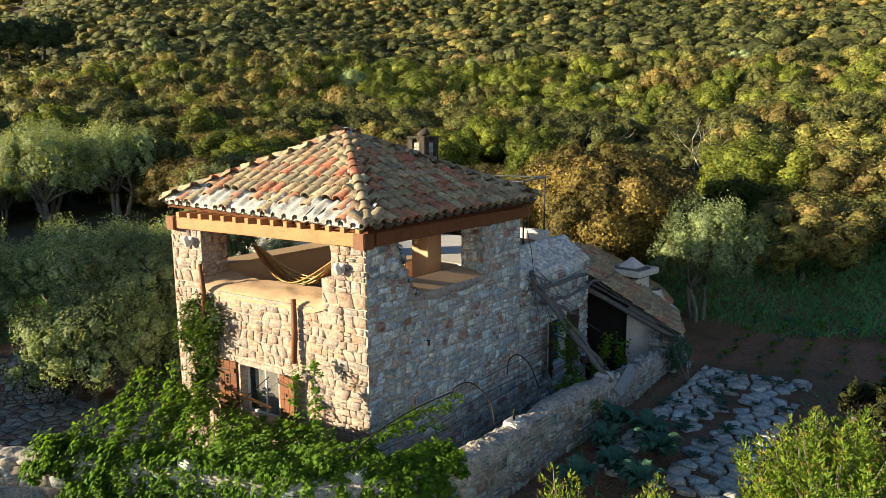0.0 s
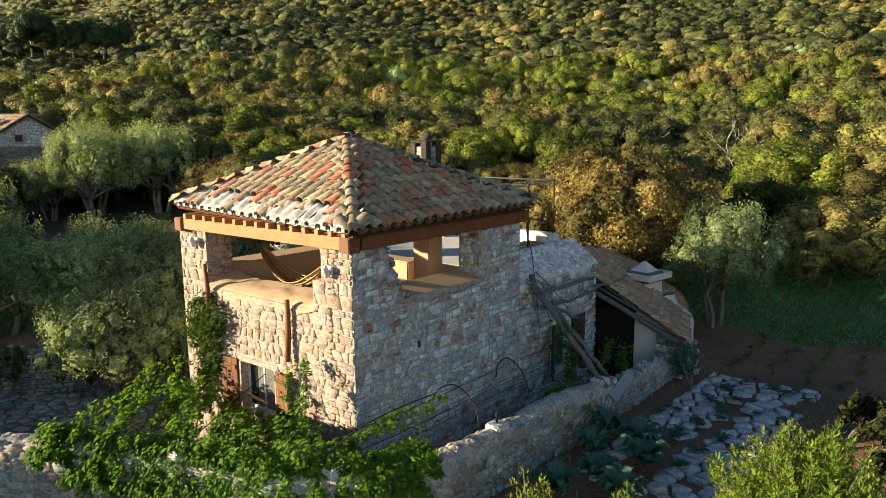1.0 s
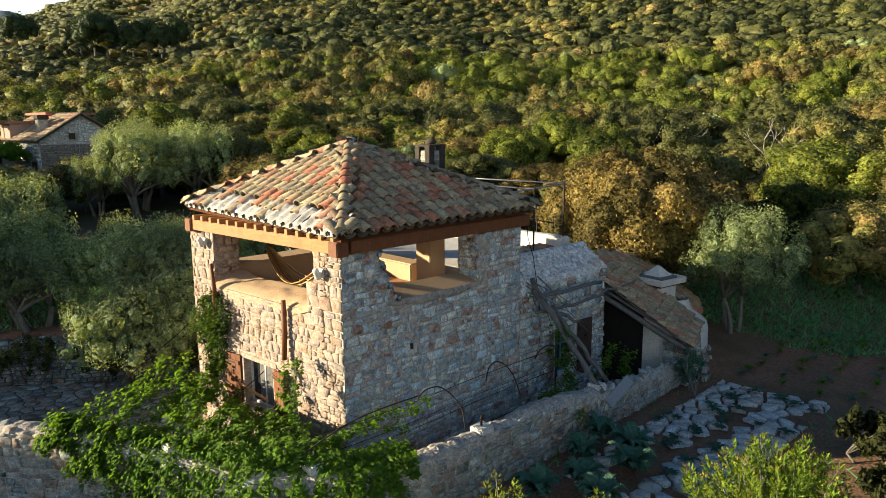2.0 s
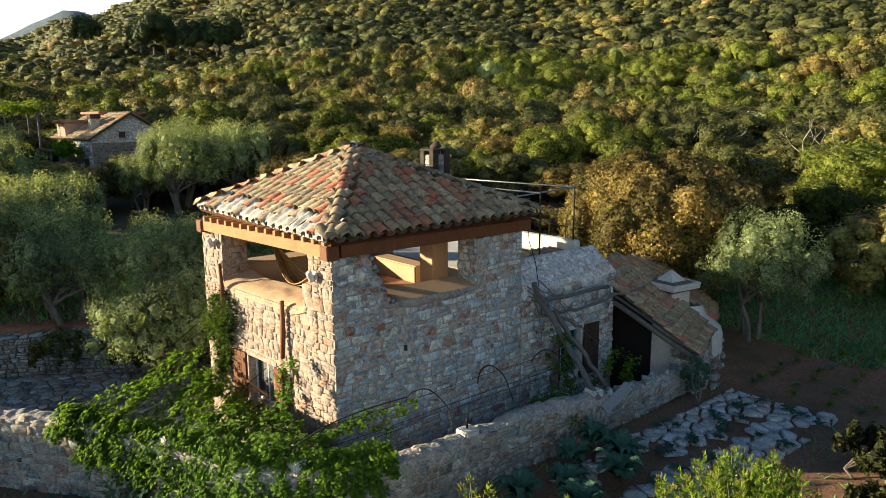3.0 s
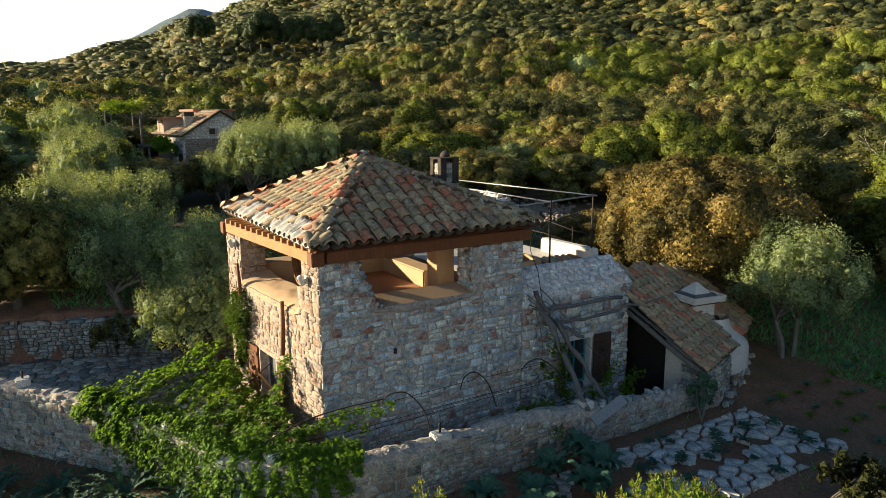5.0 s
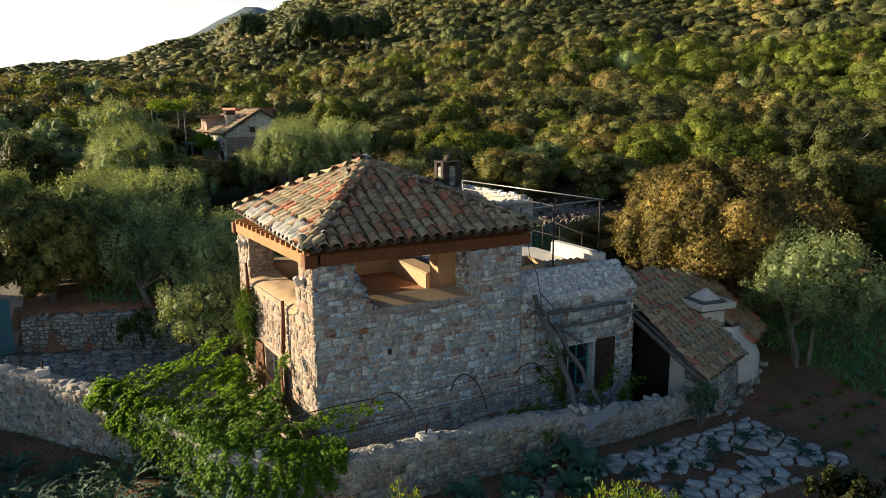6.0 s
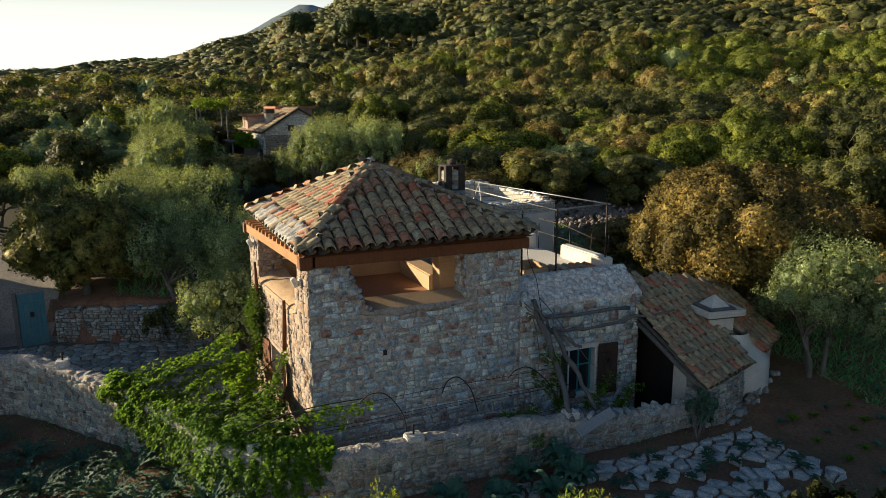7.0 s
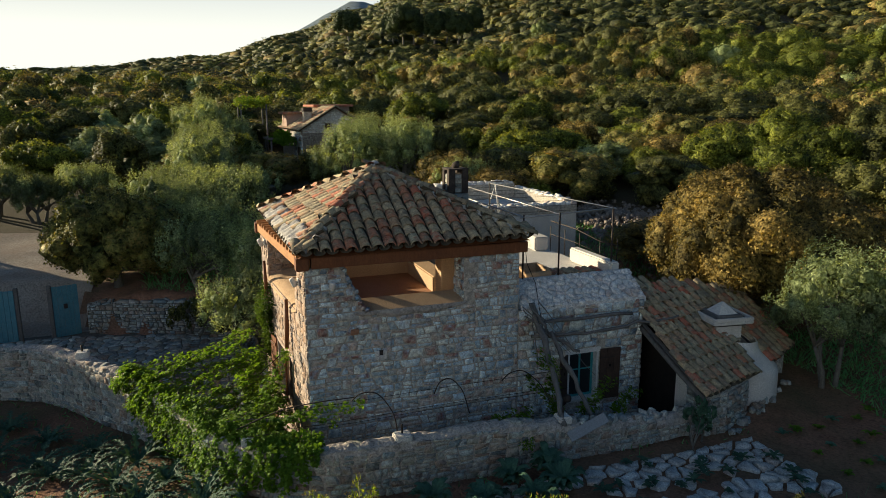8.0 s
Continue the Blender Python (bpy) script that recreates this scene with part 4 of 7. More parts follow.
def hip_face(tiles, p, q, top, singles, rng, bare=0, pitch=0.272, course=0.30):
    """Tiles of one triangular slope, eave from p to q."""
    across = (q - p).normalized()
    foot = p + across * (top - p).dot(across)
    up, height, length = (top - foot).normalized(), (top - foot).length, (q - p).length
    at_top = (top - p).dot(across)
    n = round(length / pitch)
    for i in range(n + 1):
        u = length * i / n
        for offset, pan in ((0.0, False), (0.5, True)):
            w = u + offset * pitch
            reach = height * (w / at_top if w < at_top else (length - w) / (length - at_top))
            k = 0
            while k * course < reach + 0.02:
                at = p + across * w + up * (k * course - 0.07)
                m = tile_pose(at, across, up)
                if pan:
                    m = m @ pose(0, 0, 0.085, 0, 180, 0)
                    tiles.add(m @ wobble(rng, 0.5), False, True)
                elif not (k < bare and rng.random() < 0.68):
                    tiles.add(m @ pose(0, 0, 0.07, -4.5) @ wobble(rng, 1.2), singles)
                k += 1


rng = random.Random(21)
tiles = Tiles(roof)
hip_face(tiles, A1, B1, TOP, True, rng)
hip_face(tiles, D1, A1, TOP, True, rng, bare=2)
hip_face(tiles, B1, C1, TOP, False, rng)
hip_face(tiles, C1, D1, TOP, False, rng)
tiles.close()


def lumpy_strip(name, line, half, rise, mat, parent, seed, label="", step=0.08, ends=True):
    """A hand-laid bed of mortar along a line: rounded section, uneven."""
    r = random.Random(seed)
    pts = [Vector(p) for p in line]
    fine = []
    for a, b in zip(pts, pts[1:]):
        n = max(1, int((b - a).length / step))
        fine += [a.lerp(b, i / n) for i in range(n)]
    fine.append(pts[-1])
    verts, faces = [], []
    for i, p in enumerate(fine):
        way = (fine[min(i + 1, len(fine) - 1)] - fine[max(i - 1, 0)])
        side = Vector((way.y, -way.x, 0)).normalized()
        for k in range(7):
            a = math.pi * k / 6
            g = 1 + r.uniform(-0.16, 0.16)
            verts.append(p + side * (math.cos(a) * half * g) + Vector((0, 0, math.sin(a) * rise * g - 0.02)))
    for i in range(len(fine) - 1):
        for k in range(6):
            a = i * 7 + k
            faces.append((a, a + 1, a + 8, a + 7))
    return put(name, mesh_of(name, verts, faces, mat, True), parent, label)


for n, corner in enumerate((A1, B1, C1, D1)):
    lumpy_strip("hip_mortar", [corner + Vector((0, 0, 0.03)), TOP + Vector((0, 0, 0.04))], 0.15, 0.12, HIPMORTAR, roof, n)
    way, length = (TOP - corner), (TOP - corner).length
    flat = Vector((-way.y, way.x, 0)).normalized()
    for k in range(int(length / 0.33)):
        at = corner + way.normalized() * (k * 0.33 - 0.05) + Vector((0, 0, 0.125))
        ob = put("hip_tile", TILE_ME, roof)
        ob.matrix_basis = tile_pose(at, -flat, way) @ pose(0, 0, -0.015, -4) @ wobble(rng, 0.6)
lumpy_strip("cap", [TOP + Vector((-0.16, -0.04, 0.08)), TOP + Vector((0.02, 0, 0.13)), TOP + Vector((0.17, 0.05, 0.07))], 0.12, 0.12, LIME, roof, 9)
# lime mortar spread over the lowest courses of the south slope
across, foot = (A1 - D1).normalized(), D1 + (A1 - D1).normalized() * (TOP - D1).dot((A1 - D1).normalized())
up = (TOP - foot).normalized()
nrm = across.cross(up).normalized()
verts, faces, cols, rows = [], [], 110, 9
for j in range(rows):
    for i in range(cols):
        u = 0.12 + (A1 - D1).length * i / (cols - 1) * 0.955
        fray = 0.1 * noise.noise((u * 3, 0, 1))
        w = -0.07 + (0.62 + fray) * j / (rows - 1)
        lift = 0.104 + 0.020 * math.cos(2 * math.pi * u / 0.272) + 0.03 * noise.noise((u * 8, w * 8, 2)) - 0.10 * (j == rows - 1) - 0.09 * (j == 0)
        verts.append(D1 + across * u + up * w + nrm * lift)
for j in range(rows - 1):
    for i in range(cols - 1):
        a = j * cols + i
        faces.append((a, a + 1, a + cols + 1, a + cols))
put("lime_band", mesh_of("lime_band", verts, faces, LIME, True), roof, "white lime mortar over the lowest tiles")

# chimney behind the hip
chim = thing("chimney", "sooty stone chimney with open flue, on the tiled roof", "chimney", (-2.06, 4.06, 4.6))
for dx, dy in ((-0.24, -0.24), (0.1, -0.24), (-0.24, 0.1), (0.1, 0.1)):
    box_thing("pier", (dx, dy, 0.6), (dx + 0.16, dy + 0.16, 1.16 + 0.03 * (dx > 0)), SOOT, chim, 0.015)
box_thing("infill", (-0.2, -0.2, 0.62), (0.22, 0.22, 1.08), BROWNSTONE, chim, 0.01, label="stone infill between sooty corners")
for k in range(4):
    z = 0.64 + 0.11 * k
    box_thing("brick", (-0.07 + 0.01 * (k % 2), -0.225, z), (0.09, -0.19, z + 0.09), DRYSTONE, chim, 0.008)
    box_thing("brick", (0.205, -0.07, z), (0.238, 0.09 - 0.01 * (k % 2), z + 0.09), DRYSTONE, chim, 0.008)
box_thing("shaft", (-0.25, -0.25, -0.1), (0.27, 0.27, 0.6), DRYSTONE, chim, 0.015)
box_thing("cap", (-0.25, -0.25, 1.17), (0.27, 0.27, 1.21), SOOT, chim, 0.012)
tube("cowl", [(-0.1, 0, 1.24), (0.02, 0, 1.28), (0.08, 0.02, 1.3), (0.16, 0.04, 1.25)], [0.05, 0.08, 0.09, 0.03], SOOT, chim, 9)

# ---- lower house beside the tower ----
lower = thing("lower_house", "lower stone house with whitewashed stone roof edge", "house")
LOWER = flat_face((0, 4.86), (0, 1))
wall_low = wall_part("wall_east", [(0, 1.36, -1.3, 2.66), (2.14, 3.42, -1.3, 2.66), (1.36, 2.14, -1.3, 0.24), (1.36, 2.14, 1.44, 2.66)], flat_face((-0.004, 4.86), (0, 1)), 0.55, MORTAR, lower)
rng = random.Random(8)
lay_stones(coursed(0.0, 3.42, -0.9, 2.64, (0.13, 0.26), (0.15, 0.42), rng, lambda u, v, w, h: not (u + w / 2 > 1.3 and u - w / 2 < 2.2 and v + h / 2 > 0.2 and v - h / 2 < 1.5)), LOWER, 0.03, STONE, wall_low, lambda u, v: v > 0.2, rng, limit=200)
box_thing("wall_north", (-7.0, 7.75, -1.3), (-0.01, 8.28, 2.62), MORTAR, lower, 0)
lay_stones(coursed(0.0, 0.5, -0.9, 2.64, (0.13, 0.26), (0.15, 0.3), rng), flat_face((0.0, 8.28), (-1, 0)), 0.03, STONE, lower, lambda u, v: False, rng, "corner_stone")
# whitewashed stone slope up to the terrace edge
bm = bmesh.new()
hexa(bm, [(0.012, 4.95, 2.55), (0.012, 8.33, 2.55), (-1.0, 8.3, 2.55), (-1.0, 4.9, 2.55)], [(0.012, 4.95, 2.66), (0.012, 8.33, 2.66), (-0.72, 8.2, 3.2), (-0.72, 4.9, 3.22)])
slope = part("roof_edge", bm, ROOFSTONE, lower, "whitewashed stones bedded on the slope")
sa, sb = Vector((0.014, 4.95, 2.67)), Vector((-0.72, 4.9, 3.22))
slope_up, slope_len = (sb - sa).normalized(), (sb - sa).length
base = tile_pose(sa, Vector((0, 1, 0)), slope_up)
lay_stones(rubble(0.0, 3.36, 0.0, slope_len, (0.1, 0.2), (0.13, 0.3), rng), lambda u, v: base @ pose(u, v, 0), 0.022, ROOFSTONE, slope, lambda u, v: True, rng, limit=180)
box_thing("terrace", (-7.2, 4.62, 2.5), (-0.73, 8.25, 2.92), PALE, lower, 0.01, label="pale rendered roof terrace")
box_thing("terrace_edge", (-0.86, 4.9, 2.9), (-0.7, 8.2, 3.2), PALE, lower, 0.02)

# ---- lean-to with porch and bread oven ----
lean = thing("lean_to", "tiled lean-to porch with plastered oven and stone pier", "lean-to")
P, Q, R, S = Vector((2.42, 8.28, 1.06)), Vector((1.55, 10.45, 0.97)), Vector((-1.0, 10.6, 2.42)), Vector((-0.9, 8.3, 2.68))
Q1, Q2, R2 = Vector((1.1, 11.35, 0.98)), Vector((0.35, 12.75, 0.98)), Vector((-1.3, 12.5, 1.95))


def deck(name, ring, drop, mat, parent):
    bm = bmesh.new()
    hexa(bm, [p - Vector((0, 0, drop + 0.04)) for p in ring], [p - Vector((0, 0, drop)) for p in ring])
    return part(name, bm, mat, parent)


lean_roof = deck("roof", (P, Q, R, S), 0.03, GREYWOOD, lean)
lean_roof["label"] = "lean-to roof of old barrel tiles"
deck("roof_deck", (Q1, Q2, R2, R), 0.03, GREYWOOD, lean)


def lerp_face(tiles, p, q, r, s, singles, rng, pitch=0.262, course=0.31):
    """Tiles of a four-sided slope: eave p to q, upper edge s to r."""
    n = round((q - p).length / pitch)
    for i in range(n + 1):
        for off, pan in ((0.0, False), (0.5, True)):
            k = min(1.0, (i + off) / n)
            a, b = p.lerp(q, k), s.lerp(r, k)
            up, across = b - a, (q - p).lerp(r - s, 0.5)
            for c in range(int(up.length / course) + 1):
                m = tile_pose(a + up.normalized() * (c * course - 0.07), across, up)
                if pan:
                    tiles.add(m @ pose(0, 0, 0.07, 0, 180, 0) @ wobble(rng, 0.5), False, True)
                else:
                    tiles.add(m @ pose(0, 0, 0.07, -4.5) @ wobble(rng, 1.2), singles)


rng = random.Random(31)
tiles = Tiles(lean_roof)
lerp_face(tiles, P, Q, R, S, True, rng)
lerp_face(tiles, Q1, Q2, R2, R, False, rng)
tiles.close()
tube("verge_log", [(-0.35, 8.26, 2.0), (0.6, 8.22, 1.66), (1.6, 8.24, 1.24), (2.42, 8.25, 0.93)], [0.075, 0.07, 0.07, 0.06], GREYWOOD, lean, label="weathered log under the verge")
tube("purlin", [(2.25, 8.3, 0.98), (1.35, 10.6, 0.86)], [0.055, 0.05], GREYWOOD, lean)
box_thing("plank", (0.0, -0.05, -0.015), (2.7, 0.05, 0.015), GREYWOOD, lean, 0.005, Matrix.Translation((-0.2, 8.2, 2.16)) @ pose(0, 0, 0, 0, 21.5, 0))
box_thing("porch_wall", (0.95, 8.62, -1.0), (1.75, 8.85, 1.42), PALE, lean, 0.015, label="white rendered wall stub")
pier = box_thing("pier", (1.62, 8.42, -1.0), (2.28, 9.0, 0.98), MORTAR, lean, 0.0, label="rough stone pier")
lay_stones(coursed(0, 0.66, -0.2, 0.97, (0.1, 0.2), (0.15, 0.32), rng), flat_face((1.62, 8.42), (1, 0)), 0.035, DRYSTONE, pier, lambda u, v: True, rng)
lay_stones(coursed(0, 0.58, -0.2, 0.97, (0.1, 0.2), (0.15, 0.32), rng), flat_face((2.28, 8.42), (0, 1)), 0.035, DRYSTONE, pier, lambda u, v: True, rng)
bm = bmesh.new()
hexa(bm, [(2.25, 9.0, -0.6), (1.75, 10.1, -0.6), (1.45, 10.0, -0.6), (1.95, 8.95, -0.6)], [(2.2, 9.0, 0.95), (1.72, 10.1, 0.92), (1.45, 10.0, 1.0), (1.95, 8.95, 1.05)])
side = part("side_wall", bm, MORTAR, lean)
lay_stones(coursed(0, 1.2, -0.2, 0.9, (0.1, 0.2), (0.15, 0.35), rng), flat_face((2.25, 9.0), (-0.5, 1.1)), 0.035, DRYSTONE, side, lambda u, v: True, rng)
# black panel added behind the opening as the porch's painted shade
box_thing("inner_door", (-1.25, 8.72, -1.0), (0.95, 8.78, 1.75), PORCHBLACK, lean, 0.005, label="black panel for the shade inside the porch")
# walls out of sight, added to keep light out of the lean-to
bm = bmesh.new()
slab(bm, (-1.3, 12.4, -1.0), (0.3, 12.65, 1.1))
slab(bm, (-1.6, 8.2, -1.0), (-1.3, 12.5, 2.3))
part("back_wall", bm, MORTAR, lean)


def lathe(profile, sides, turn=360.0, start=0.0, squash=1.0):
    verts, faces = [], []
    for r, z in profile:
        for k in range(sides):
            a = radians(start + turn * k / (sides if turn == 360 else sides - 1))
            verts.append((r * math.cos(a), r * math.sin(a) * squash, z))
    span = sides if turn == 360 else sides - 1
    for i in range(len(profile) - 1):
        for k in range(span):
            a, b = i * sides + k, i * sides + (k + 1) % sides
            faces.append((a, b, b + sides, a + sides))
    return verts, faces


v, f = lathe([(0.98, -1.2), (0.96, 0.3), (0.95, 0.75), (0.9, 0.9), (0.74, 1.04), (0.55, 1.16), (0.45, 1.3), (0.4, 1.5)], 28)
oven = put("oven", mesh_of("oven", v, f, PALE, True), lean, "rounded white plastered oven")
oven.matrix_basis = pose(0.62, 10.8, 0)
stack = thing("oven_chimney", "white rendered chimney with stepped slab and small pyramid cap", "chimney", (0.30, 10.45, 1.38), -8)
box_thing("shaft", (-0.36, -0.36, -0.3), (0.36, 0.36, 0.5), PALE, stack, 0.02)
box_thing("brick_course", (-0.37, -0.37, 0.12), (0.37, 0.37, 0.17), TILE, stack, 0.005)
# dark band stands for the shaded gap below the slab
box_thing("brick_course", (-0.42, -0.42, 0.5), (0.42, 0.42, 0.57), SOOT, stack, 0.005)
bm = bmesh.new()
slab(bm, (-0.55, -0.55, 0.57), (0.55, 0.55, 0.66), 0.02)
for a, b in (((-0.55, -0.55), (0.55, -0.48)), ((-0.55, 0.48), (0.55, 0.55)), ((-0.55, -0.48), (-0.48, 0.48)), ((0.48, -0.48), (0.55, 0.48))):
    slab(bm, (*a, 0.655), (*b, 0.74), 0.012)
part("slab", bm, PALE, stack, "square slab with raised rim")
# tray darker than the slab and its rim
box_thing("tray", (-0.475, -0.475, 0.661), (0.475, 0.475, 0.68), SOOT, stack, 0.004, label="dark hollow of the slab")
bm = bmesh.new()
hexa(bm, [(-0.38, -0.38, 0.68), (0.38, -0.38, 0.68), (0.38, 0.38, 0.68), (-0.38, 0.38, 0.68)], [(-0.36, -0.36, 0.76), (0.36, -0.36, 0.76), (0.36, 0.36, 0.76), (-0.36, 0.36, 0.76)])
part("pedestal", bm, GREYWOOD, stack, "weathered grey pedestal under the cap")
bm = bmesh.new()
hexa(bm, [(-0.27, -0.27, 0.761), (0.27, -0.27, 0.761), (0.27, 0.27, 0.761), (-0.27, 0.27, 0.761)], [(-0.03, -0.03, 1.02), (0.03, -0.03, 1.02), (0.03, 0.03, 1.02), (-0.03, 0.03, 1.02)])
part("pyramid_cap", bm, PALE, stack)

# ---- windows and shutters ----
def window(name, label, where, u0, u1, v0, v1, frame_mat, surround, bars=1, deep=0.16):
    ob = thing(name, label, "window")
    m = where(0, 0)
    w = 0.05
    for lo, hi in (((u0, v0), (u0 + w, v1)), ((u1 - w, v0), (u1, v1)), ((u0 + w, v1 - w), (u1 - w, v1)), ((u0 + w, v0), (u1 - w, v0 + w))):
        box_thing("frame", (*lo, -deep - 0.03), (*hi, -deep + 0.03), frame_mat, ob, 0.006, m)
    for k in range(bars):
        u = u0 + (u1 - u0) * (k + 1) / (bars + 1)
        box_thing("mullion", (u - 0.022, v0 + w, -deep - 0.02), (u + 0.022, v1 - w, -deep + 0.025), frame_mat, ob, 0.005, m)
    v = v0 + (v1 - v0) * 0.6
    if bars > 1 or frame_mat is TEAL:
        box_thing("glazing_bar", (u0 + w, v - 0.015, -deep - 0.015), (u1 - w, v + 0.015, -deep + 0.02), frame_mat, ob, 0.004, m)
    if frame_mat is WHITE:
        box_thing("blind", (u0 + (u1 - u0) * 0.3, v0 + w, -deep + 0.004), (u1 - w, v1 - w, -deep + 0.012), GREYWOOD, ob, 0, m, "grey drawn blind")
    box_thing("pane", (u0 + w, v0 + w, -deep - 0.006), (u1 - w, v1 - w, -deep), GLASS, ob, 0, m)
    # dark block behind the pane stands for the unlit room
    box_thing("room_dark", (u0 - 0.02, v0 - 0.02, -0.9), (u1 + 0.02, v1 + 0.02, -0.62), DARKWOOD, ob, 0, m)
    box_thing("sill", (u0 - 0.08, v0 - 0.07, -deep), (u1 + 0.08, v0, 0.06), surround, ob, 0.012, m)
    for a, b in ((u0 - 0.06, u0), (u1, u1 + 0.06)):
        box_thing("reveal", (a, v0, -deep), (b, v1, 0.035), surround, ob, 0.008, m)
    box_thing("lintel", (u0 - 0.12, v1, -deep), (u1 + 0.12, v1 + 0.11, 0.03), surround, ob, 0.01, m)
    return ob


def shutter(label, where, u0, u1, v0, v1, mat, swing=0.0, hinge="left"):
    """A boarded shutter with two ledges and a black disc for its cut-out, swung out from the wall by its hinge."""
    ob = thing("shutter", label, "shutter", group="shutters")
    hu = u0 if hinge == "left" else u1
    m = where(hu, 0) @ pose(0, 0, 0.055, 0, -swing if hinge == "left" else swing, 0) @ pose(-hu, 0, 0)
    n = 3
    for k in range(n):
        a, b = u0 + (u1 - u0) * k / n, u0 + (u1 - u0) * (k + 1) / n
        box_thing("board", (a + 0.003, v0, -0.015), (b - 0.003, v1, 0.015), mat, ob, 0.004, m)
    for q in (0.16, 0.8):
        v = v0 + (v1 - v0) * q
        box_thing("ledge", (u0 + 0.03, v, 0.015), (u1 - 0.03, v + 0.09, 0.037), mat, ob, 0.005, m)
        box_thing("strap_hinge", (u0 + 0.01, v + 0.03, 0.037), (u0 + (u1 - u0) * 0.7, v + 0.06, 0.043), IRON, ob, 0.002, m)
    c = (u0 + u1) / 2
    # black disc painted for the dark inside the peep hole
    bm = bmesh.new()
    bmesh.ops.create_circle(bm, cap_ends=True, segments=12, radius=0.035, matrix=m @ Matrix.Translation((c, v0 + (v1 - v0) * 0.66, 0.0175)))
    part("peep_hole", bm, CABLE, ob)
    return ob


GLASS, tree_, b = shader("window_glass", 0.05, 0.0, 0.6)
b.inputs["Base Color"].default_value = (0.02, 0.025, 0.028, 1)
window("window_1", "white-framed casement window in the sunlit wall", SOUTH, -3.12, -2.12, 0.57, 1.54, WHITE, LIMEPOINT, 1)
shutter("reddish-brown boarded shutter standing open against the wall", SOUTH, -3.66, -3.2, 0.5, 1.58, BROWN, 6, "right")
shutter("reddish-brown boarded shutter standing open against the wall", SOUTH, -2.04, -1.56, 0.55, 1.56, BROWN, 14, "left")
window("window_2", "teal casement window with white surround", LOWER, 1.38, 2.12, 0.26, 1.42, TEAL, WHITE, 1)
shutter("dark brown boarded shutter open flat to the wall", LOWER, 2.2, 2.76, 0.18, 1.48, DARKWOOD, 3, "left")
shutter("dark brown boarded shutter swung half open", LOWER, 0.86, 1.3, 0.2, 1.45, DARKWOOD, 38, "right")

# ---- garden wall: rubble on both faces, rough coping ----
wall_pts = [Vector(p) for p in WALL_LINE]
arc = [0.0]
for a, b in zip(wall_pts, wall_pts[1:]):
    arc.append(arc[-1] + (b.xy - a.xy).length)


def wall_at(u):
    u = min(max(u, 0.0), arc[-1] - 1e-4)
    i = max(k for k in range(len(arc) - 1) if arc[k] <= u)
    a, b = wall_pts[i], wall_pts[i + 1]
    k = (u - arc[i]) / (arc[i + 1] - arc[i])
    before, after = wall_pts[max(i - 1, 0)], wall_pts[min(i + 2, len(wall_pts) - 1)]
    way = ((b - before).normalized().lerp((after - a).normalized(), k)).xy.normalized()
    p = a.lerp(b, k)
    return p, Vector((way.x, way.y, 0)), Vector((way.y, -way.x, 0))


HALF = 0.2
verts, faces, n = [], [], int(arc[-1] / 0.09)
ring_ = ((HALF, -1.3), (HALF, 0.0), (HALF * 1.06, -0.14), (HALF * 0.92, -0.04), (0.11, 0.0), (0.03, 0.02), (-0.07, 0.01), (-0.15, -0.02), (-HALF, -0.1), (-HALF, -1.3))
for i in range(n + 1):
    p, way, out = wall_at(arc[-1] * i / n)
    lift = 0.07 * noise.noise((p.x * 1.6, p.y * 1.6, 4)) + 0.03 * noise.noise((p.x * 6, p.y * 6, 9))
    for k, (side, z) in enumerate(ring_):
        q = Vector((p.x, p.y, z if k in (0, 9) else (p.z * 0.5 if k == 1 else p.z + z + lift))) + out * side
        if 1 < k < 9:
            q += Vector([0.035 * noise.noise(q * 5 + Vector((a, 0, 0))) + 0.018 * noise.noise(q * 14 + Vector((a, 3, 0))) for a in (0, 30, 60)])
        verts.append(q)
for i in range(n):
    for k in range(9):
        a = i * 10 + k
        faces.append((a, a + 10, a + 11, a + 1))
garden_wall = put("garden_wall", mesh_of("garden_wall", verts, faces, MORTARED), None, "curving rubble-stone garden wall with rough coping", "wall", kind="structure")


def wall_face(u, v):
    p, way, out = wall_at(u)
    return Matrix.Translation(Vector((p.x, p.y, v)) + out * HALF) @ Matrix((way, Vector((0, 0, 1)), out)).transposed().to_4x4()


def wall_back(u, v):
    p, way, out = wall_at(u)
    return Matrix.Translation(Vector((p.x, p.y, v)) - out * HALF) @ Matrix((-way, Vector((0, 0, 1)), -out)).transposed().to_4x4()


def wall_top(u, v):
    p, way, out = wall_at(u)
    return Matrix.Translation(Vector((p.x, p.y, p.z - 0.02)) + out * v) @ Matrix((way, -out, Vector((0, 0, 1)))).transposed().to_4x4()


rng = random.Random(41)
lay_stones(coursed(2.0, arc[-1], -0.6, 1.1, (0.09, 0.2), (0.1, 0.32), rng, lambda u, v, w, h: v + h / 2 < wall_at(u)[0].z - 0.04, 0.012), wall_face, 0.026, DRYSTONE, garden_wall, lambda u, v: u > 4.2 and v > -0.1, rng, turn=6)
lay_stones(coursed(2.0, arc[-1], 0.5, 1.1, (0.1, 0.2), (0.14, 0.34), rng, lambda u, v, w, h: v + h / 2 < wall_at(u)[0].z), wall_back, 0.03, DRYSTONE, garden_wall, lambda u, v: False, rng, "inner_stone", turn=6)
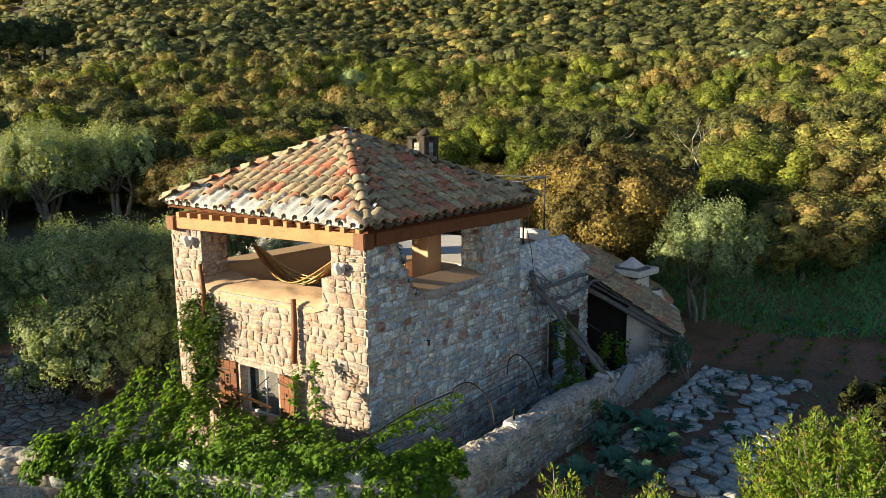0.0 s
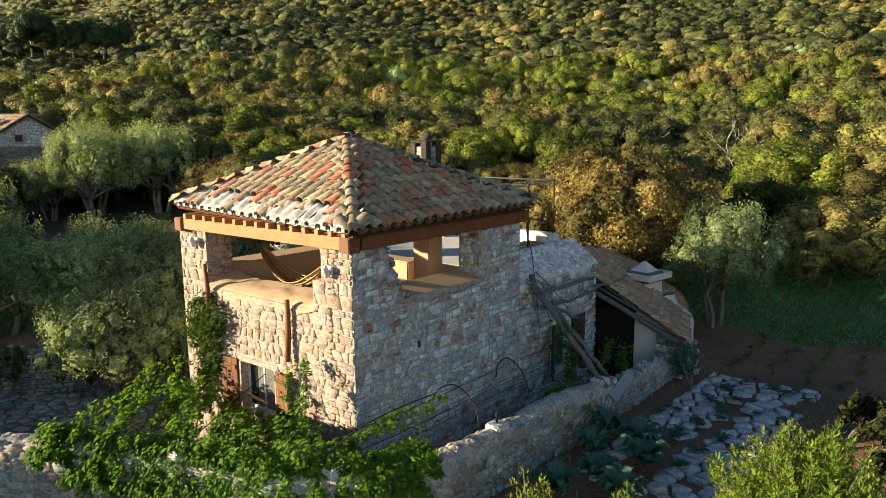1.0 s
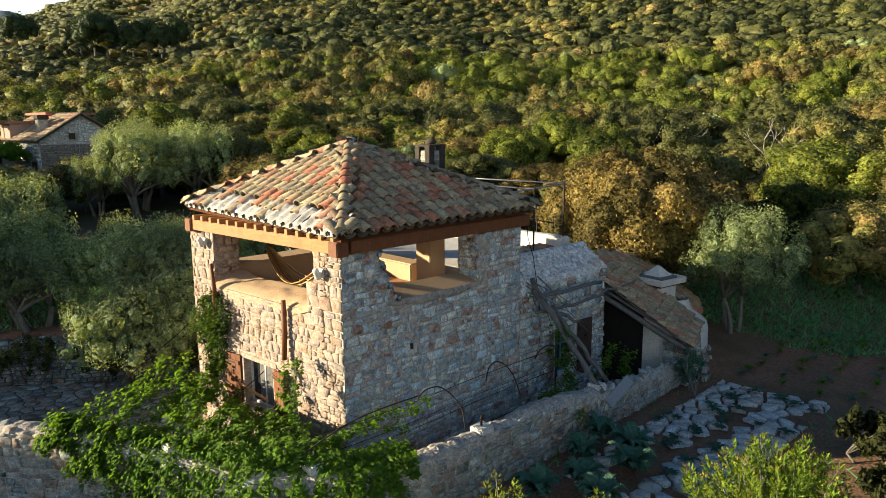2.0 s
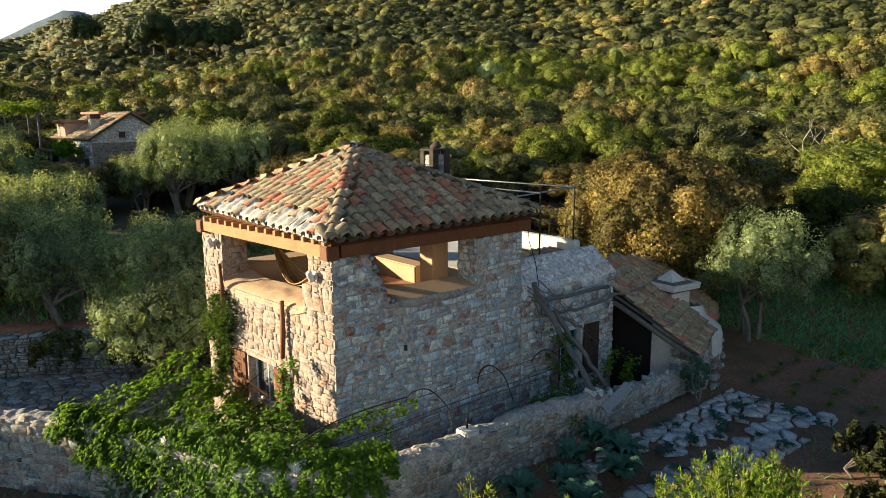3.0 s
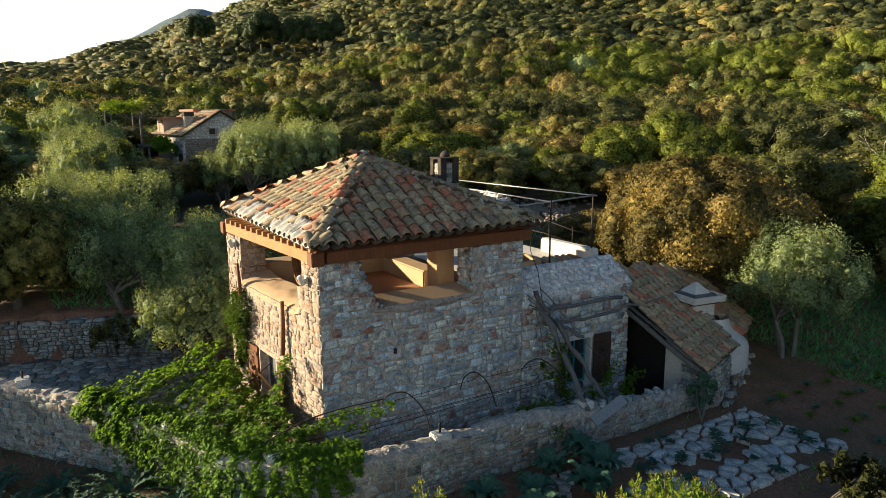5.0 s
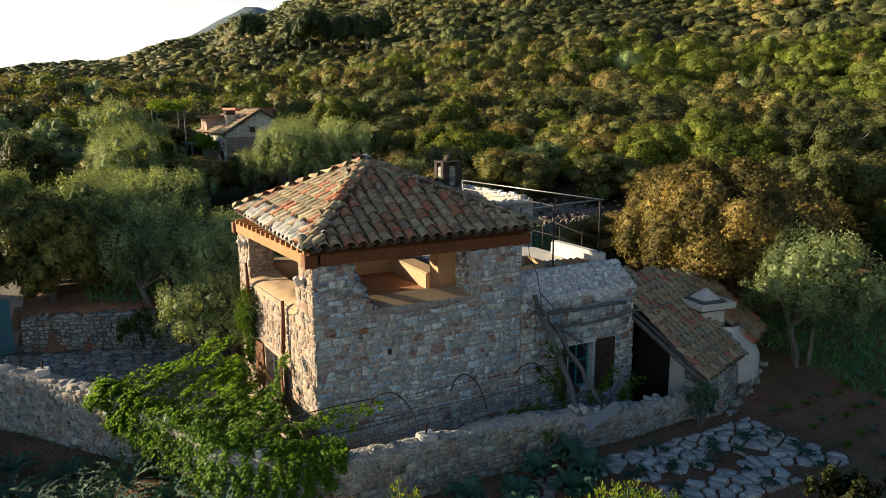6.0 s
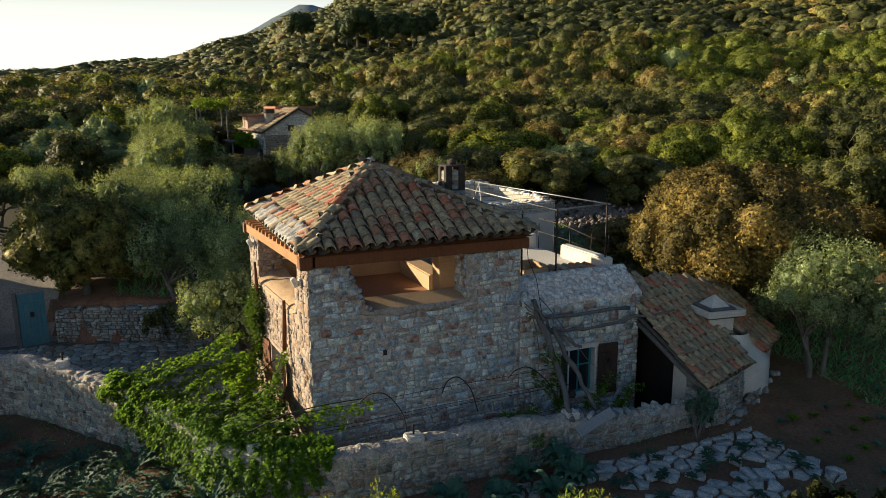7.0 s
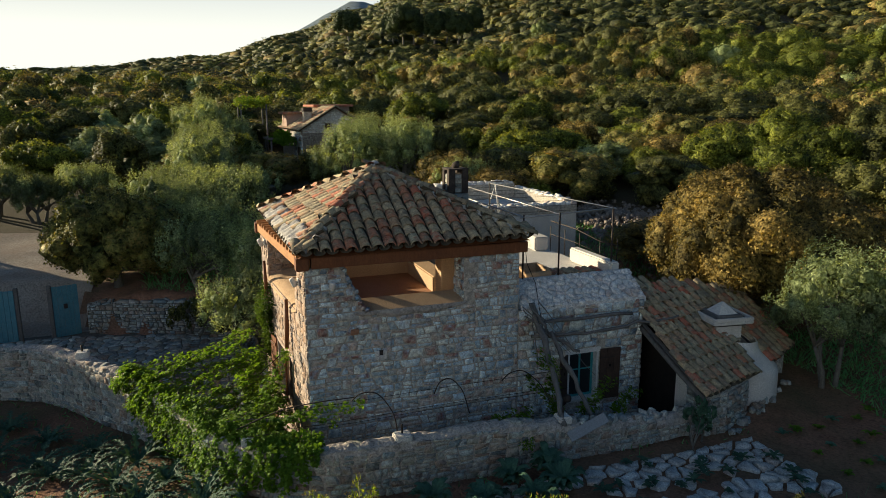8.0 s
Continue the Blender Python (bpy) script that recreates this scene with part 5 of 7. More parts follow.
lay_stones(rubble(2.0, arc[-1], -HALF * 0.7, HALF * 0.7, (0.16, 0.24), (0.2, 0.42), rng, lambda u, v, w, h: noise.noise((u * 1.1, 3, 3)) > 0.05), wall_top, 0.03, DRYSTONE, garden_wall, lambda u, v: False, rng, "coping_stone", turn=14)

# ---- paving, stepping stones, gate ----
def on_floor(z):
    return lambda u, v: Matrix.Translation((u, v, z(u, v)))


rng = random.Random(51)
paving = put("pavement", mesh_of("pavement", [(-15.8, -11.5, -0.82), (-7.0, -11.5, -0.82), (-7.0, -7.0, -0.82), (-1.5, -2.6, -0.75), (1.6, -0.6, -0.7), (1.7, 8.6, -0.7), (0.0, 8.6, -0.7), (0.0, 0.0, -0.7), (-4.9, -0.3, -0.75), (-9.0, 1.0, -0.8), (-12.0, -2.4, -0.82), (-13.2, -5.2, -0.82)], [tuple(range(12))], DARKSTONE), None, "courtyard paved with uneven grey flagstones", "pavement", kind="structure")


def yard_keep(u, v, w, h):
    return all(inside_yard(u + a * w / 2, v + b * h / 2) for a in (-1, 1) for b in (-1, 1)) and not (-5.1 < u < 0.1 and v > SKEW * u - 0.1) and not (u < -12.6 and v > -6.0)


lay_stones(rubble(-13.0, 1.8, -8.5, 1.0, (0.2, 0.38), (0.24, 0.54), rng, yard_keep, 0.03), on_floor(lambda u, v: -0.80 + 0.07 * smooth_step(-9, -3, u)), 0.022, DRYSTONE, paving, lambda u, v: -10.5 < u < -3.2 and v < -0.5, rng, "flagstone", turn=1.5)
# limestone slabs laid between the garden beds
bed = thing("stone_path", "pale limestone slabs laid on garden soil with weeds between", "path", kind="structure")


def bed_keep(u, v, w, h):
    gap = 3.95 + 0.06 * (v - 6)
    return not (gap - 0.14 < u < gap + 0.14 and v < 8.2) and noise.noise((u * 1.3, v * 1.3, 7)) > -0.33


lay_stones(rubble(2.75, 5.25, 2.6, 9.35, (0.2, 0.42), (0.22, 0.6), rng, bed_keep, 0.06, 0.48), on_floor(lambda u, v: ground_z(u, v) + 0.04), 0.034, SLAB, bed, lambda u, v: True, rng, "slab", turn=9)

gate = thing("gate", "weathered blue boarded double gate, one leaf open", "gate")
for m in (pose(-13.12, -6.95, -0.84, 0, 0, 107), pose(-13.05, -8.1, -0.84, 0, 0, -97)):
    bm = bmesh.new()
    for k in range(5):
        slab(bm, (k * 0.165 + 0.003, -0.018, 0.03), (k * 0.165 + 0.162, 0.018, 1.88 - 0.01 * (k % 2)), 0.004, m)
    leaf = part("leaf", bm, BLUE, gate)
    for z in (0.28, 1.5):
        box_thing("ledge", (0.02, -0.05, z), (0.8, -0.018, z + 0.11), BLUE, leaf, 0.005, m)
    box_thing("brace", (-0.02, -0.045, -0.05), (1.4, -0.02, 0.05), BLUE, leaf, 0.005, m @ pose(0.05, 0, 0.4, 0, -58, 0))
    box_thing("latch", (0.34, -0.07, 1.05), (0.46, -0.02, 1.22), IRON, leaf, 0.01, m)
for y in (-7.02, -8.05):
    box_thing("gate_post", (-13.2, y - 0.07, -0.9), (-13.06, y + 0.07, 1.1), GREYWOOD, gate, 0.015)
# retaining wall behind the courtyard
back_line = [Vector(p) for p in ((-13.2, -5.9, 0.2), (-12.9, -5.0, 0.3), (-11.9, -2.6, 0.35), (-9.2, 0.9, 0.35), (-5.4, 2.8, 0.3))]
retaining = thing("terrace_wall", "dry-stone retaining wall behind the courtyard", "wall", kind="structure")
for a, b in zip(back_line, back_line[1:]):
    way = (b - a)
    n = Vector((way.y, -way.x, 0)).normalized()
    bm = bmesh.new()
    hexa(bm, [(*(a.xy), -1.2), (*(b.xy), -1.2), (*(b.xy - n.xy * 0.5), -1.2), (*(a.xy - n.xy * 0.5), -1.2)], [a, b, b - n * 0.5, a - n * 0.5])
    core = part("wall_core", bm, DARKSTONE, retaining)
    lay_stones(coursed(0, way.xy.length, -0.8, (a.z + b.z) / 2, (0.1, 0.18), (0.12, 0.3), rng), flat_face(a.xy, way.xy), 0.04, DRYSTONE, core, lambda u, v: True, rng, turn=7, limit=75)
    lay_stones(coursed(0, way.xy.length, 0.0, 0.5, (0.2, 0.3), (0.25, 0.5), rng), lambda u, v, a=a, b=b, n=n, way=way: Matrix.Translation(a.lerp(b, u / way.xy.length) - n * v) @ Matrix((way.normalized(), -n, Vector((0, 0, 1)))).transposed().to_4x4(), 0.07, DRYSTONE, core, lambda u, v: False, rng, "coping_stone", turn=8)
# sandy track beyond the gate
verts = [(x, y, ground_z(x, y) + 0.05) for x in np.linspace(-24, -13.4, 16) for y in np.linspace(-13, -5.9, 12)]
faces = [(i * 12 + j, (i + 1) * 12 + j, (i + 1) * 12 + j + 1, i * 12 + j + 1) for i in range(15) for j in range(11)]
SAND = surface("sandy_track", [(0.30, 0.25, 0.20), (0.40, 0.34, 0.28)], 0.8, 14, 0.95, 0.6, 0.04, stain=(0.26, 0.17, 0.12), stain_scale=0.6)
put("road", mesh_of("road", verts, faces, SAND, True), None, "pale sandy track beyond the gate", "track", kind="structure")

# ---- on and round the tower ----
hammock = thing("hammock", "striped ochre and brown cotton hammock hung in the loggia", "hammock")
ends = Vector((-4.22, 1.02, 3.62)), Vector((-1.0, 0.62, 3.82))
for k in range(15):
    q = (k - 7) / 7
    pts = []
    for i in range(17):
        t = i / 16
        belly = math.sin(math.pi * t)
        p = ends[0].lerp(ends[1], t) + Vector((0.02, 1.0, 0)) * (q * 0.26 * belly ** 0.7)
        p.z -= (0.80 - 0.16 * abs(q) ** 1.6) * belly ** 1.1 - (0.02 * math.sin(k * 2.1 + t * 9)) * belly
        pts.append(p)
    tube("cord", pts, 0.014, ROPE, hammock, 4)
for p in ends:
    tube("ring", [p + Vector((0, 0, 0.05)), p + Vector((0, 0, 0.25))], 0.012, IRON, hammock, 5)


def wall_lamp(where, u, v):
    ob = thing("wall_lamp", "small white cylindrical wall lamp on a bracket", "lamp", group="wall lamps")
    m = where(u, v)
    verts, faces = lathe([(0.0, -0.1), (0.05, -0.1), (0.058, -0.06), (0.058, 0.08), (0.045, 0.1), (0.0, 0.1)], 12)
    a = put("lamp_body", mesh_of("lamp_body", verts, faces, WHITE, True), ob)
    a.matrix_basis = m @ pose(0, 0, 0.13, -65)
    box_thing("back_plate", (-0.06, -0.08, 0.0), (0.06, 0.08, 0.045), WHITE, ob, 0.012, m)
    box_thing("arm", (-0.02, -0.025, 0.045), (0.02, 0.025, 0.12), WHITE, ob, 0.006, m)
    return ob


wall_lamp(SOUTH, -0.5, 3.68), wall_lamp(EAST, 0.55, 3.68), wall_lamp(SOUTH, -4.35, 3.84)
box_thing("electric_box", (0.03, 4.52, 3.6), (0.06, 4.6, 3.82), PALE, house, 0.006)
brick_stub = thing("broken_tile", "piece of red clay tile built into the grey wall", "tile")
box_thing("stub", (0.0, -0.1, -0.07), (0.05, 0.09, 0.07), TERRA, brick_stub, 0.02, pose(0.015, 1.0, 2.62, 0, 8, 12))
niche = thing("niche_stone", "pale stone with a small dark putlog hole in the wall", "stone")
for lo, hi in (((0.0, -0.13, -0.1), (0.045, -0.045, 0.1)), ((0.0, 0.045, -0.1), (0.045, 0.13, 0.1)), ((0.0, -0.045, -0.1), (0.045, 0.045, -0.01))):
    box_thing("side", lo, hi, ROOFSTONE, niche, 0.012, pose(0.012, 1.57, 2.03))
# solid dark block stands for the shade inside the hole
box_thing("hole", (0.0, -0.043, -0.008), (0.024, 0.043, 0.098), SOOT, niche, 0.0, pose(0.012, 1.57, 2.03), "dark hole")
post_a = thing("wall_post", "split wooden post fixed upright on the sunlit wall", "post")
tube("timber", [(-1.58, -0.24, 1.86), (-1.56, -0.22, 2.4), (-1.57, -0.21, 3.02)], [0.05, 0.055, 0.045], BROWN, post_a, 6)
post_b = thing("wall_post", "dark weathered post beside the loggia opening", "post")
tube("timber", [(-3.95, -0.42, 2.3), (-3.93, -0.42, 2.9), (-3.98, -0.43, 3.42)], [0.05, 0.05, 0.035], BROWN, post_b, 6)
bar = thing("window_bar", "wooden bar across the open window", "bar")
tube("rail", [(-3.28, -0.34, 0.98), (-2.2, -0.32, 0.9)], 0.03, BEAM, bar, 6)

# ---- logs of the old pergola on the lower house ----
def log(points, radii, label="weathered grey pergola log"):
    ob = thing("pergola_log", label, "log", group="pergola logs")
    r = random.Random(len(points) * 7 + int(points[0][2] * 100))
    fine = []
    for a, b in zip(points, points[1:]):
        for k in range(3):
            p = Vector(a).lerp(Vector(b), k / 3)
            fine.append(p + Vector([r.uniform(-0.045, 0.045) for _ in range(3)]))
    fine.append(Vector(points[-1]))
    n = len(fine)
    thick = [0.74 * radii[min(len(radii) - 1, i * len(radii) // n)] * r.uniform(0.8, 1.15) for i in range(n)]
    tube("timber", fine, thick, GREYWOOD, ob, 8)
    return ob


log([(0.08, 5.12, 2.85), (0.14, 5.24, 2.59), (0.6, 5.22, 2.12), (1.12, 5.15, 1.59), (1.7, 5.0, 1.15), (2.2, 4.88, 0.8)], [0.08, 0.095, 0.1, 0.095, 0.09, 0.08])
log([(0.4, 5.45, 2.2), (0.85, 5.6, 1.65), (1.3, 5.75, 1.1), (1.73, 5.85, 0.62)], [0.085, 0.085, 0.08, 0.07])
log([(0.28, 5.1, 2.1), (0.3, 5.9, 2.06), (0.32, 6.7, 2.05), (0.34, 7.6, 2.1), (0.4, 8.5, 2.2), (0.45, 9.0, 2.24)], [0.05, 0.06, 0.055, 0.055, 0.045, 0.035])
log([(0.14, 5.5, 2.36), (0.16, 6.6, 2.35), (0.15, 7.85, 2.33)], [0.06, 0.065, 0.055])
log([(0.3, 5.45, 2.08), (0.5, 5.75, 1.96), (0.78, 6.05, 1.8)], [0.05, 0.055, 0.05])
log([(0.1, 5.1, 2.8), (0.3, 5.3, 2.45), (0.34, 5.45, 2.1)], [0.045, 0.05, 0.04])
tangle = thing("dry_vine", "dead grey vine stems tangled over the pergola logs", "vine")
rng = random.Random(61)
for k in range(9):
    p = Vector((0.12 + rng.uniform(0, 0.1), 5.0 + rng.uniform(-0.15, 0.3), 2.75 + rng.uniform(-0.35, 0.15)))
    pts = [p]
    way = Vector((rng.uniform(0.0, 0.25), rng.uniform(-0.05, 0.3), rng.uniform(-0.3, 0.1)))
    for i in range(7):
        way = (way + Vector((rng.uniform(-0.1, 0.12), rng.uniform(-0.1, 0.14), rng.uniform(-0.12, 0.07)))) * 0.95
        pts.append(pts[-1] + way * 0.55)
    tube("stem", pts, [0.016, 0.014, 0.012, 0.01, 0.009, 0.008, 0.006, 0.004], GREYWOOD, tangle, 5)
board = thing("plank", "grey weathered plank lying across the garden wall", "plank")
box_thing("board", (-0.48, -0.11, -0.02), (0.48, 0.11, 0.02), SLATE, board, 0.006, Matrix.Translation((2.27, 5.4, 0.72)) @ pose(0, 0, 0, 0, 0, 94) @ pose(0, 0, 0, 46, -17, 0))
block = thing("concrete_block", "pale concrete footing on the wall with a bent iron rod", "block", group="concrete footings")
box_thing("footing", (1.82, 1.28, 0.98), (2.12, 1.62, 1.12), PALE, block, 0.03)
tube("rod", [(1.96, 1.45, 1.1), (1.95, 1.45, 1.28), (1.98, 1.45, 1.3)], 0.022, IRON, block, 6)
for x, y, z in ((1.0, -1.35, 0.98), (-1.2, -2.62, 1.0), (2.0, 4.95, 0.82), (-5.0, -4.95, 1.08)):
    b2 = thing("concrete_block", "pale concrete footing on the wall with a bent iron rod", "block", group="concrete footings")
    box_thing("footing", (x - 0.16, y - 0.15, z - 0.05), (x + 0.16, y + 0.15, z + 0.13), PALE, b2, 0.03)
    tube("rod", [(x, y, z + 0.1), (x + 0.01, y, z + 0.3)], 0.022, IRON, b2, 6)
pump = thing("stove_pot", "round black iron pot hanging by the window", "pot")
v, f = lathe([(0.0, -0.09), (0.08, -0.06), (0.1, 0.0), (0.08, 0.07), (0.0, 0.09)], 12)
put("bowl", mesh_of("bowl", v, f, IRON, True), pump).matrix_basis = pose(1.3, 5.45, 0.95)

# trellis wires and bent rods in front of the shaded wall
def rounded(pts, n=6):
    """A smooth curve through the points."""
    p = [Vector(q) for q in pts]
    p = [p[0] * 2 - p[1]] + p + [p[-1] * 2 - p[-2]]
    out = []
    for a, b, c, d in zip(p, p[1:], p[2:], p[3:]):
        for k in range(n):
            t = k / n
            out.append(0.5 * (2 * b + (c - a) * t + (2 * a - 5 * b + 4 * c - d) * t * t + (3 * b - a - 3 * c + d) * t ** 3))
    return out + [p[-2]]


trellis = thing("trellis", "rusty bent rods and wires for vines beside the wall", "trellis")
for pts in ([(1.25, 2.35, 1.5), (1.2, 2.5, 1.72), (1.25, 2.72, 1.78), (1.4, 2.92, 1.55), (1.55, 3.02, 1.1)], [(1.2, 0.65, 1.6), (1.2, 0.85, 1.72), (1.3, 1.15, 1.7), (1.5, 1.4, 1.35), (1.55, 1.48, 0.9)],
            [(1.2, 3.9, 1.55), (1.2, 4.1, 1.7), (1.25, 4.4, 1.72), (1.45, 4.7, 1.45), (1.6, 4.85, 1.1)], [(0.9, -1.6, 1.2), (1.0, -0.8, 1.5), (1.1, -0.1, 1.62), (1.2, 0.7, 1.66)]):
    tube("rod", rounded(pts), 0.013, IRON, trellis, 5)
for z, x in ((1.58, 1.1), (1.25, 1.35), (1.05, 0.8), (0.7, 1.3)):
    pts = [(x + 0.05 * math.sin(i), -1.4 + i * 0.85, z - 0.05 * math.sin(math.pi * i / 8)) for i in range(9)]
    tube("wire", pts, 0.005, CABLE, trellis, 4)
for x0 in (-4.3, -1.6):
    tube("wire", [(x0, SKEW * x0 - 0.05, 1.75), (x0 + 0.2, -1.6, 1.42), (x0 + 0.6, -3.2 + 0.35 * (x0 + 4), 1.2)], 0.0025, CABLE, trellis, 4)
for z, y in ((1.3, -2.6), (1.45, -1.7), (1.55, -0.9)):
    tube("wire", [(-5.5, y - 0.6, z - 0.1), (-2, y - 0.2, z - 0.06), (1.2, y + 0.5, z)], 0.0025, CABLE, trellis, 4)
tube("strut", [(-4.9, -0.6, 1.95), (-6.2, -1.9, 0.4)], 0.008, CABLE, trellis, 5)
tube("strut", [(-2.2, -0.32, 1.5), (-3.3, -1.3, 0.2)], 0.009, CABLE, trellis, 5)

# ---- vines ----
def strand(rng, a, b, sag, wave, n):
    a, b = Vector(a), Vector(b)
    out = []
    for i in range(n + 1):
        t = i / n
        p = a.lerp(b, t)
        out.append((p.x + wave * math.sin(t * 7 + a.x * 3), p.y + wave * math.cos(t * 6 + a.y * 2), p.z - sag * 4 * t * (1 - t) + 0.06 * math.sin(t * 11 + a.x)))
    return out


def climber(name, label, strands, leaf, count, spread_r, mat, seed, aspect=0.62, stem=0.012):
    g = np.random.default_rng(seed)
    ob = thing(name, label, "climbing plant")
    pieces, centres = [], []
    for pts in strands:
        pieces.append(tube_data(pts, [stem * (1 - 0.6 * i / len(pts)) for i in range(len(pts))], 5))
        centres += pts
    if len(pieces) > 30:
        v, f = joined(pieces)
        put("stemwork", mesh_of("stemwork", v, f, BARK, True), ob, kind="stuff")
    else:
        for v, f in pieces:
            put("stem", mesh_of("stem", v, f, BARK, True), ob)
    v, f = leaf_cloud(g, centres, spread_r * g.uniform(0.5, 1.5, len(centres)), count, leaf, aspect, out=0.35, up=0.85)
    put("foliage", mesh_of("foliage", v, f, mat), ob)
    return ob


rng = random.Random(71)
vine_strands = []
for k in range(24):                      # over the wires, from the house down to the garden wall
    t = k / 23
    p, way, out = wall_at(10.1 + t * 5.4)
    x0 = -5.1 + t * 4.6
    a = Vector((x0 + rng.uniform(-0.2, 0.2), SKEW * x0 - 0.45 - rng.uniform(0, 0.4), 1.25 - 0.45 * t + rng.uniform(-0.15, 0.2)))
    b = p + out * rng.uniform(0.05, 0.25) + Vector((0, 0, 0.1 + rng.uniform(0, 0.14)))
    if k % 4 == 3:
        a = a.lerp(b, 0.45)
    vine_strands.append(strand(rng, a, b, 0.06, 0.09, 14))
for k in range(62):                      # hanging outside the garden wall
    t = k / 61
    p, way, out = wall_at(9.7 + t * 6.5 + rng.uniform(-0.08, 0.08))
    drop = (0.45 + 0.85 * math.sin(math.pi * min(1, 0.05 + t * 0.9)) ** 0.8) * rng.uniform(0.55, 1.15)
    a, b = p + Vector((0, 0, 0.14)), p + out * (0.3 + rng.uniform(0, 0.16)) + way * rng.uniform(-0.1, 0.1) - Vector((0, 0, drop - 0.25))
    vine_strands.append(strand(rng, a, b, -0.1, 0.04, 8))
vine_strands.append(strand(rng, (0.6, -1.7, 1.25), (1.2, 0.85, 1.58), 0.08, 0.05, 12))
vine_strands.append(strand(rng, (0.2, -1.6, 1.2), (1.15, 0.3, 1.3), 0.1, 0.06, 9))
vine_strands.append(strand(rng, (-0.9, -0.4, 2.05), (-0.3, -0.9, 1.3), 0.0, 0.05, 7))
vine_strands.append(strand(rng, (-1.5, -0.28, 1.75), (-1.3, -0.5, 1.1), 0.0, 0.03, 5))
for k in range(16):                      # in front of the foot of the sunlit wall
    x = -4.9 + 3.9 * k / 15 + rng.uniform(-0.1, 0.1)
    vine_strands.append(strand(rng, (x, SKEW * x - 0.3, 0.62 + rng.uniform(-0.15, 0.2)), (x + rng.uniform(-0.2, 0.3), SKEW * x - 0.85, 0.05), -0.1, 0.05, 7))
climber("grape_vine", "bright green vine spread over wires and garden wall", vine_strands, 0.095, 27000, 0.13, VINE, 72)
ivy = [strand(rng, (-4.4 + 0.1 * k, -0.42, 0.7 + 0.1 * k), (-4.62 + 0.18 * k, -0.44, 2.75 - 0.1 * abs(k - 3)), 0.0, 0.07, 10) for k in range(7)]
climber("ivy", "dense dark ivy climbing the corner pillar", ivy, 0.085, 3600, 0.19, IVY, 73, 0.7, 0.02)
young = [strand(rng, (1.2, 5.3, 0.6), (1.1, 4.7, 1.5), 0, 0.08, 6), strand(rng, (1.4, 5.8, 0.6), (1.5, 6.4, 1.25), 0.0, 0.08, 6), strand(rng, (1.6, 4.4, 0.8), (1.7, 3.6, 0.95), 0.0, 0.06, 5), strand(rng, (1.9, 4.2, 0.9), (2.25, 4.0, 0.55), 0.0, 0.05, 5), strand(rng, (1.75, 6.4, 0.7), (1.5, 7.0, 0.95), 0, 0.05, 5), strand(rng, (1.2, 5.2, 1.2), (0.9, 5.1, 1.9), 0, 0.04, 5)]
climber("young_vine", "young green vine on the old pergola logs", young, 0.095, 1500, 0.16, VINE, 74)

# ---- terrace pergola and rails of the lower house ----
pergola = thing("terrace_pergola", "thin steel pergola frame over the roof terrace", "pergola")
for x, y in ((-0.72, 5.3), (-0.78, 6.3), (-1.2, 8.08), (-7.3, 7.3), (-7.0, 5.2)):
    tube("pole", [(x, y, 2.9), (x, y, 4.76)], 0.022, IRON, pergola, 6)
for a, b in (((-7.4, 7.3, 4.74), (-1.1, 8.1, 4.72)), ((-7.0, 5.2, 4.74), (-0.7, 5.3, 4.72)), ((-0.72, 5.2, 4.7), (-1.2, 8.15, 4.72)), ((-7.0, 6.3, 4.72), (-0.78, 6.3, 4.72))):
    tube("top_rail", [a, b], 0.02, STEEL, pergola, 6)
for k in range(7):
    x = -6.4 + k * 0.85
    tube("wire", [(x, 5.22, 4.73), (x + 0.1, 7.7, 4.73)], 0.006, IRON, pergola, 4)
rail = thing("handrail", "curved iron handrail at the terrace stairs", "railing")
tube("top_bar", [(-4.6, 8.15, 3.85), (-3.4, 8.3, 3.8), (-2.4, 8.5, 3.6), (-2.1, 8.9, 3.5)], 0.018, IRON, rail, 6)
tube("mid_bar", [(-4.6, 8.15, 3.45), (-3.4, 8.3, 3.4), (-2.2, 8.6, 3.2)], 0.012, IRON, rail, 5)
for x, y in ((-4.6, 8.15), (-3.9, 8.24), (-3.2, 8.33), (-2.4, 8.5), (-2.1, 8.85)):
    tube("baluster", [(x, y, 2.9), (x, y, 3.7)], 0.014, IRON, rail, 5)
box_thing("parapet", (-3.2, 8.0, 2.92), (-1.1, 8.28, 3.32), PALE, lower, 0.04, label="low white rounded parapet")
blockseat = thing("plaster_block", "pale plastered block on the terrace", "block")
box_thing("block", (-5.3, 7.7, 2.92), (-4.7, 8.15, 3.35), PALE, blockseat, 0.03)
ramp_ = thing("tile_stack", "row of barrel tiles lying on the terrace edge", "tiles")
for k in range(8):
    ob = put("tile", TILE_ME, ramp_)
    ob.matrix_basis = pose(-1.55 + 0.02 * k, 6.5 + 0.2 * k, 2.97, 6, 0, 92)
tub = thing("clay_trough", "pale plastered trough on the terrace", "trough")
for lo, hi in (((-1.9, 5.6, 2.92), (-1.8, 6.3, 3.3)), ((-1.8, 5.6, 2.92), (-1.2, 5.7, 3.3)), ((-1.8, 6.2, 2.92), (-1.2, 6.3, 3.3)), ((-1.2, 5.6, 2.92), (-1.1, 6.3, 3.24))):
    box_thing("side", lo, hi, PLASTER, tub, 0.015)
# low white building behind, with rough parapet
rear = thing("rear_building", "low whitewashed building with rough stone parapet", "building")
box_thing("body", (-16.0, 8.3, 0.0), (-10.6, 12.6, 3.0), PALE, rear, 0.03)
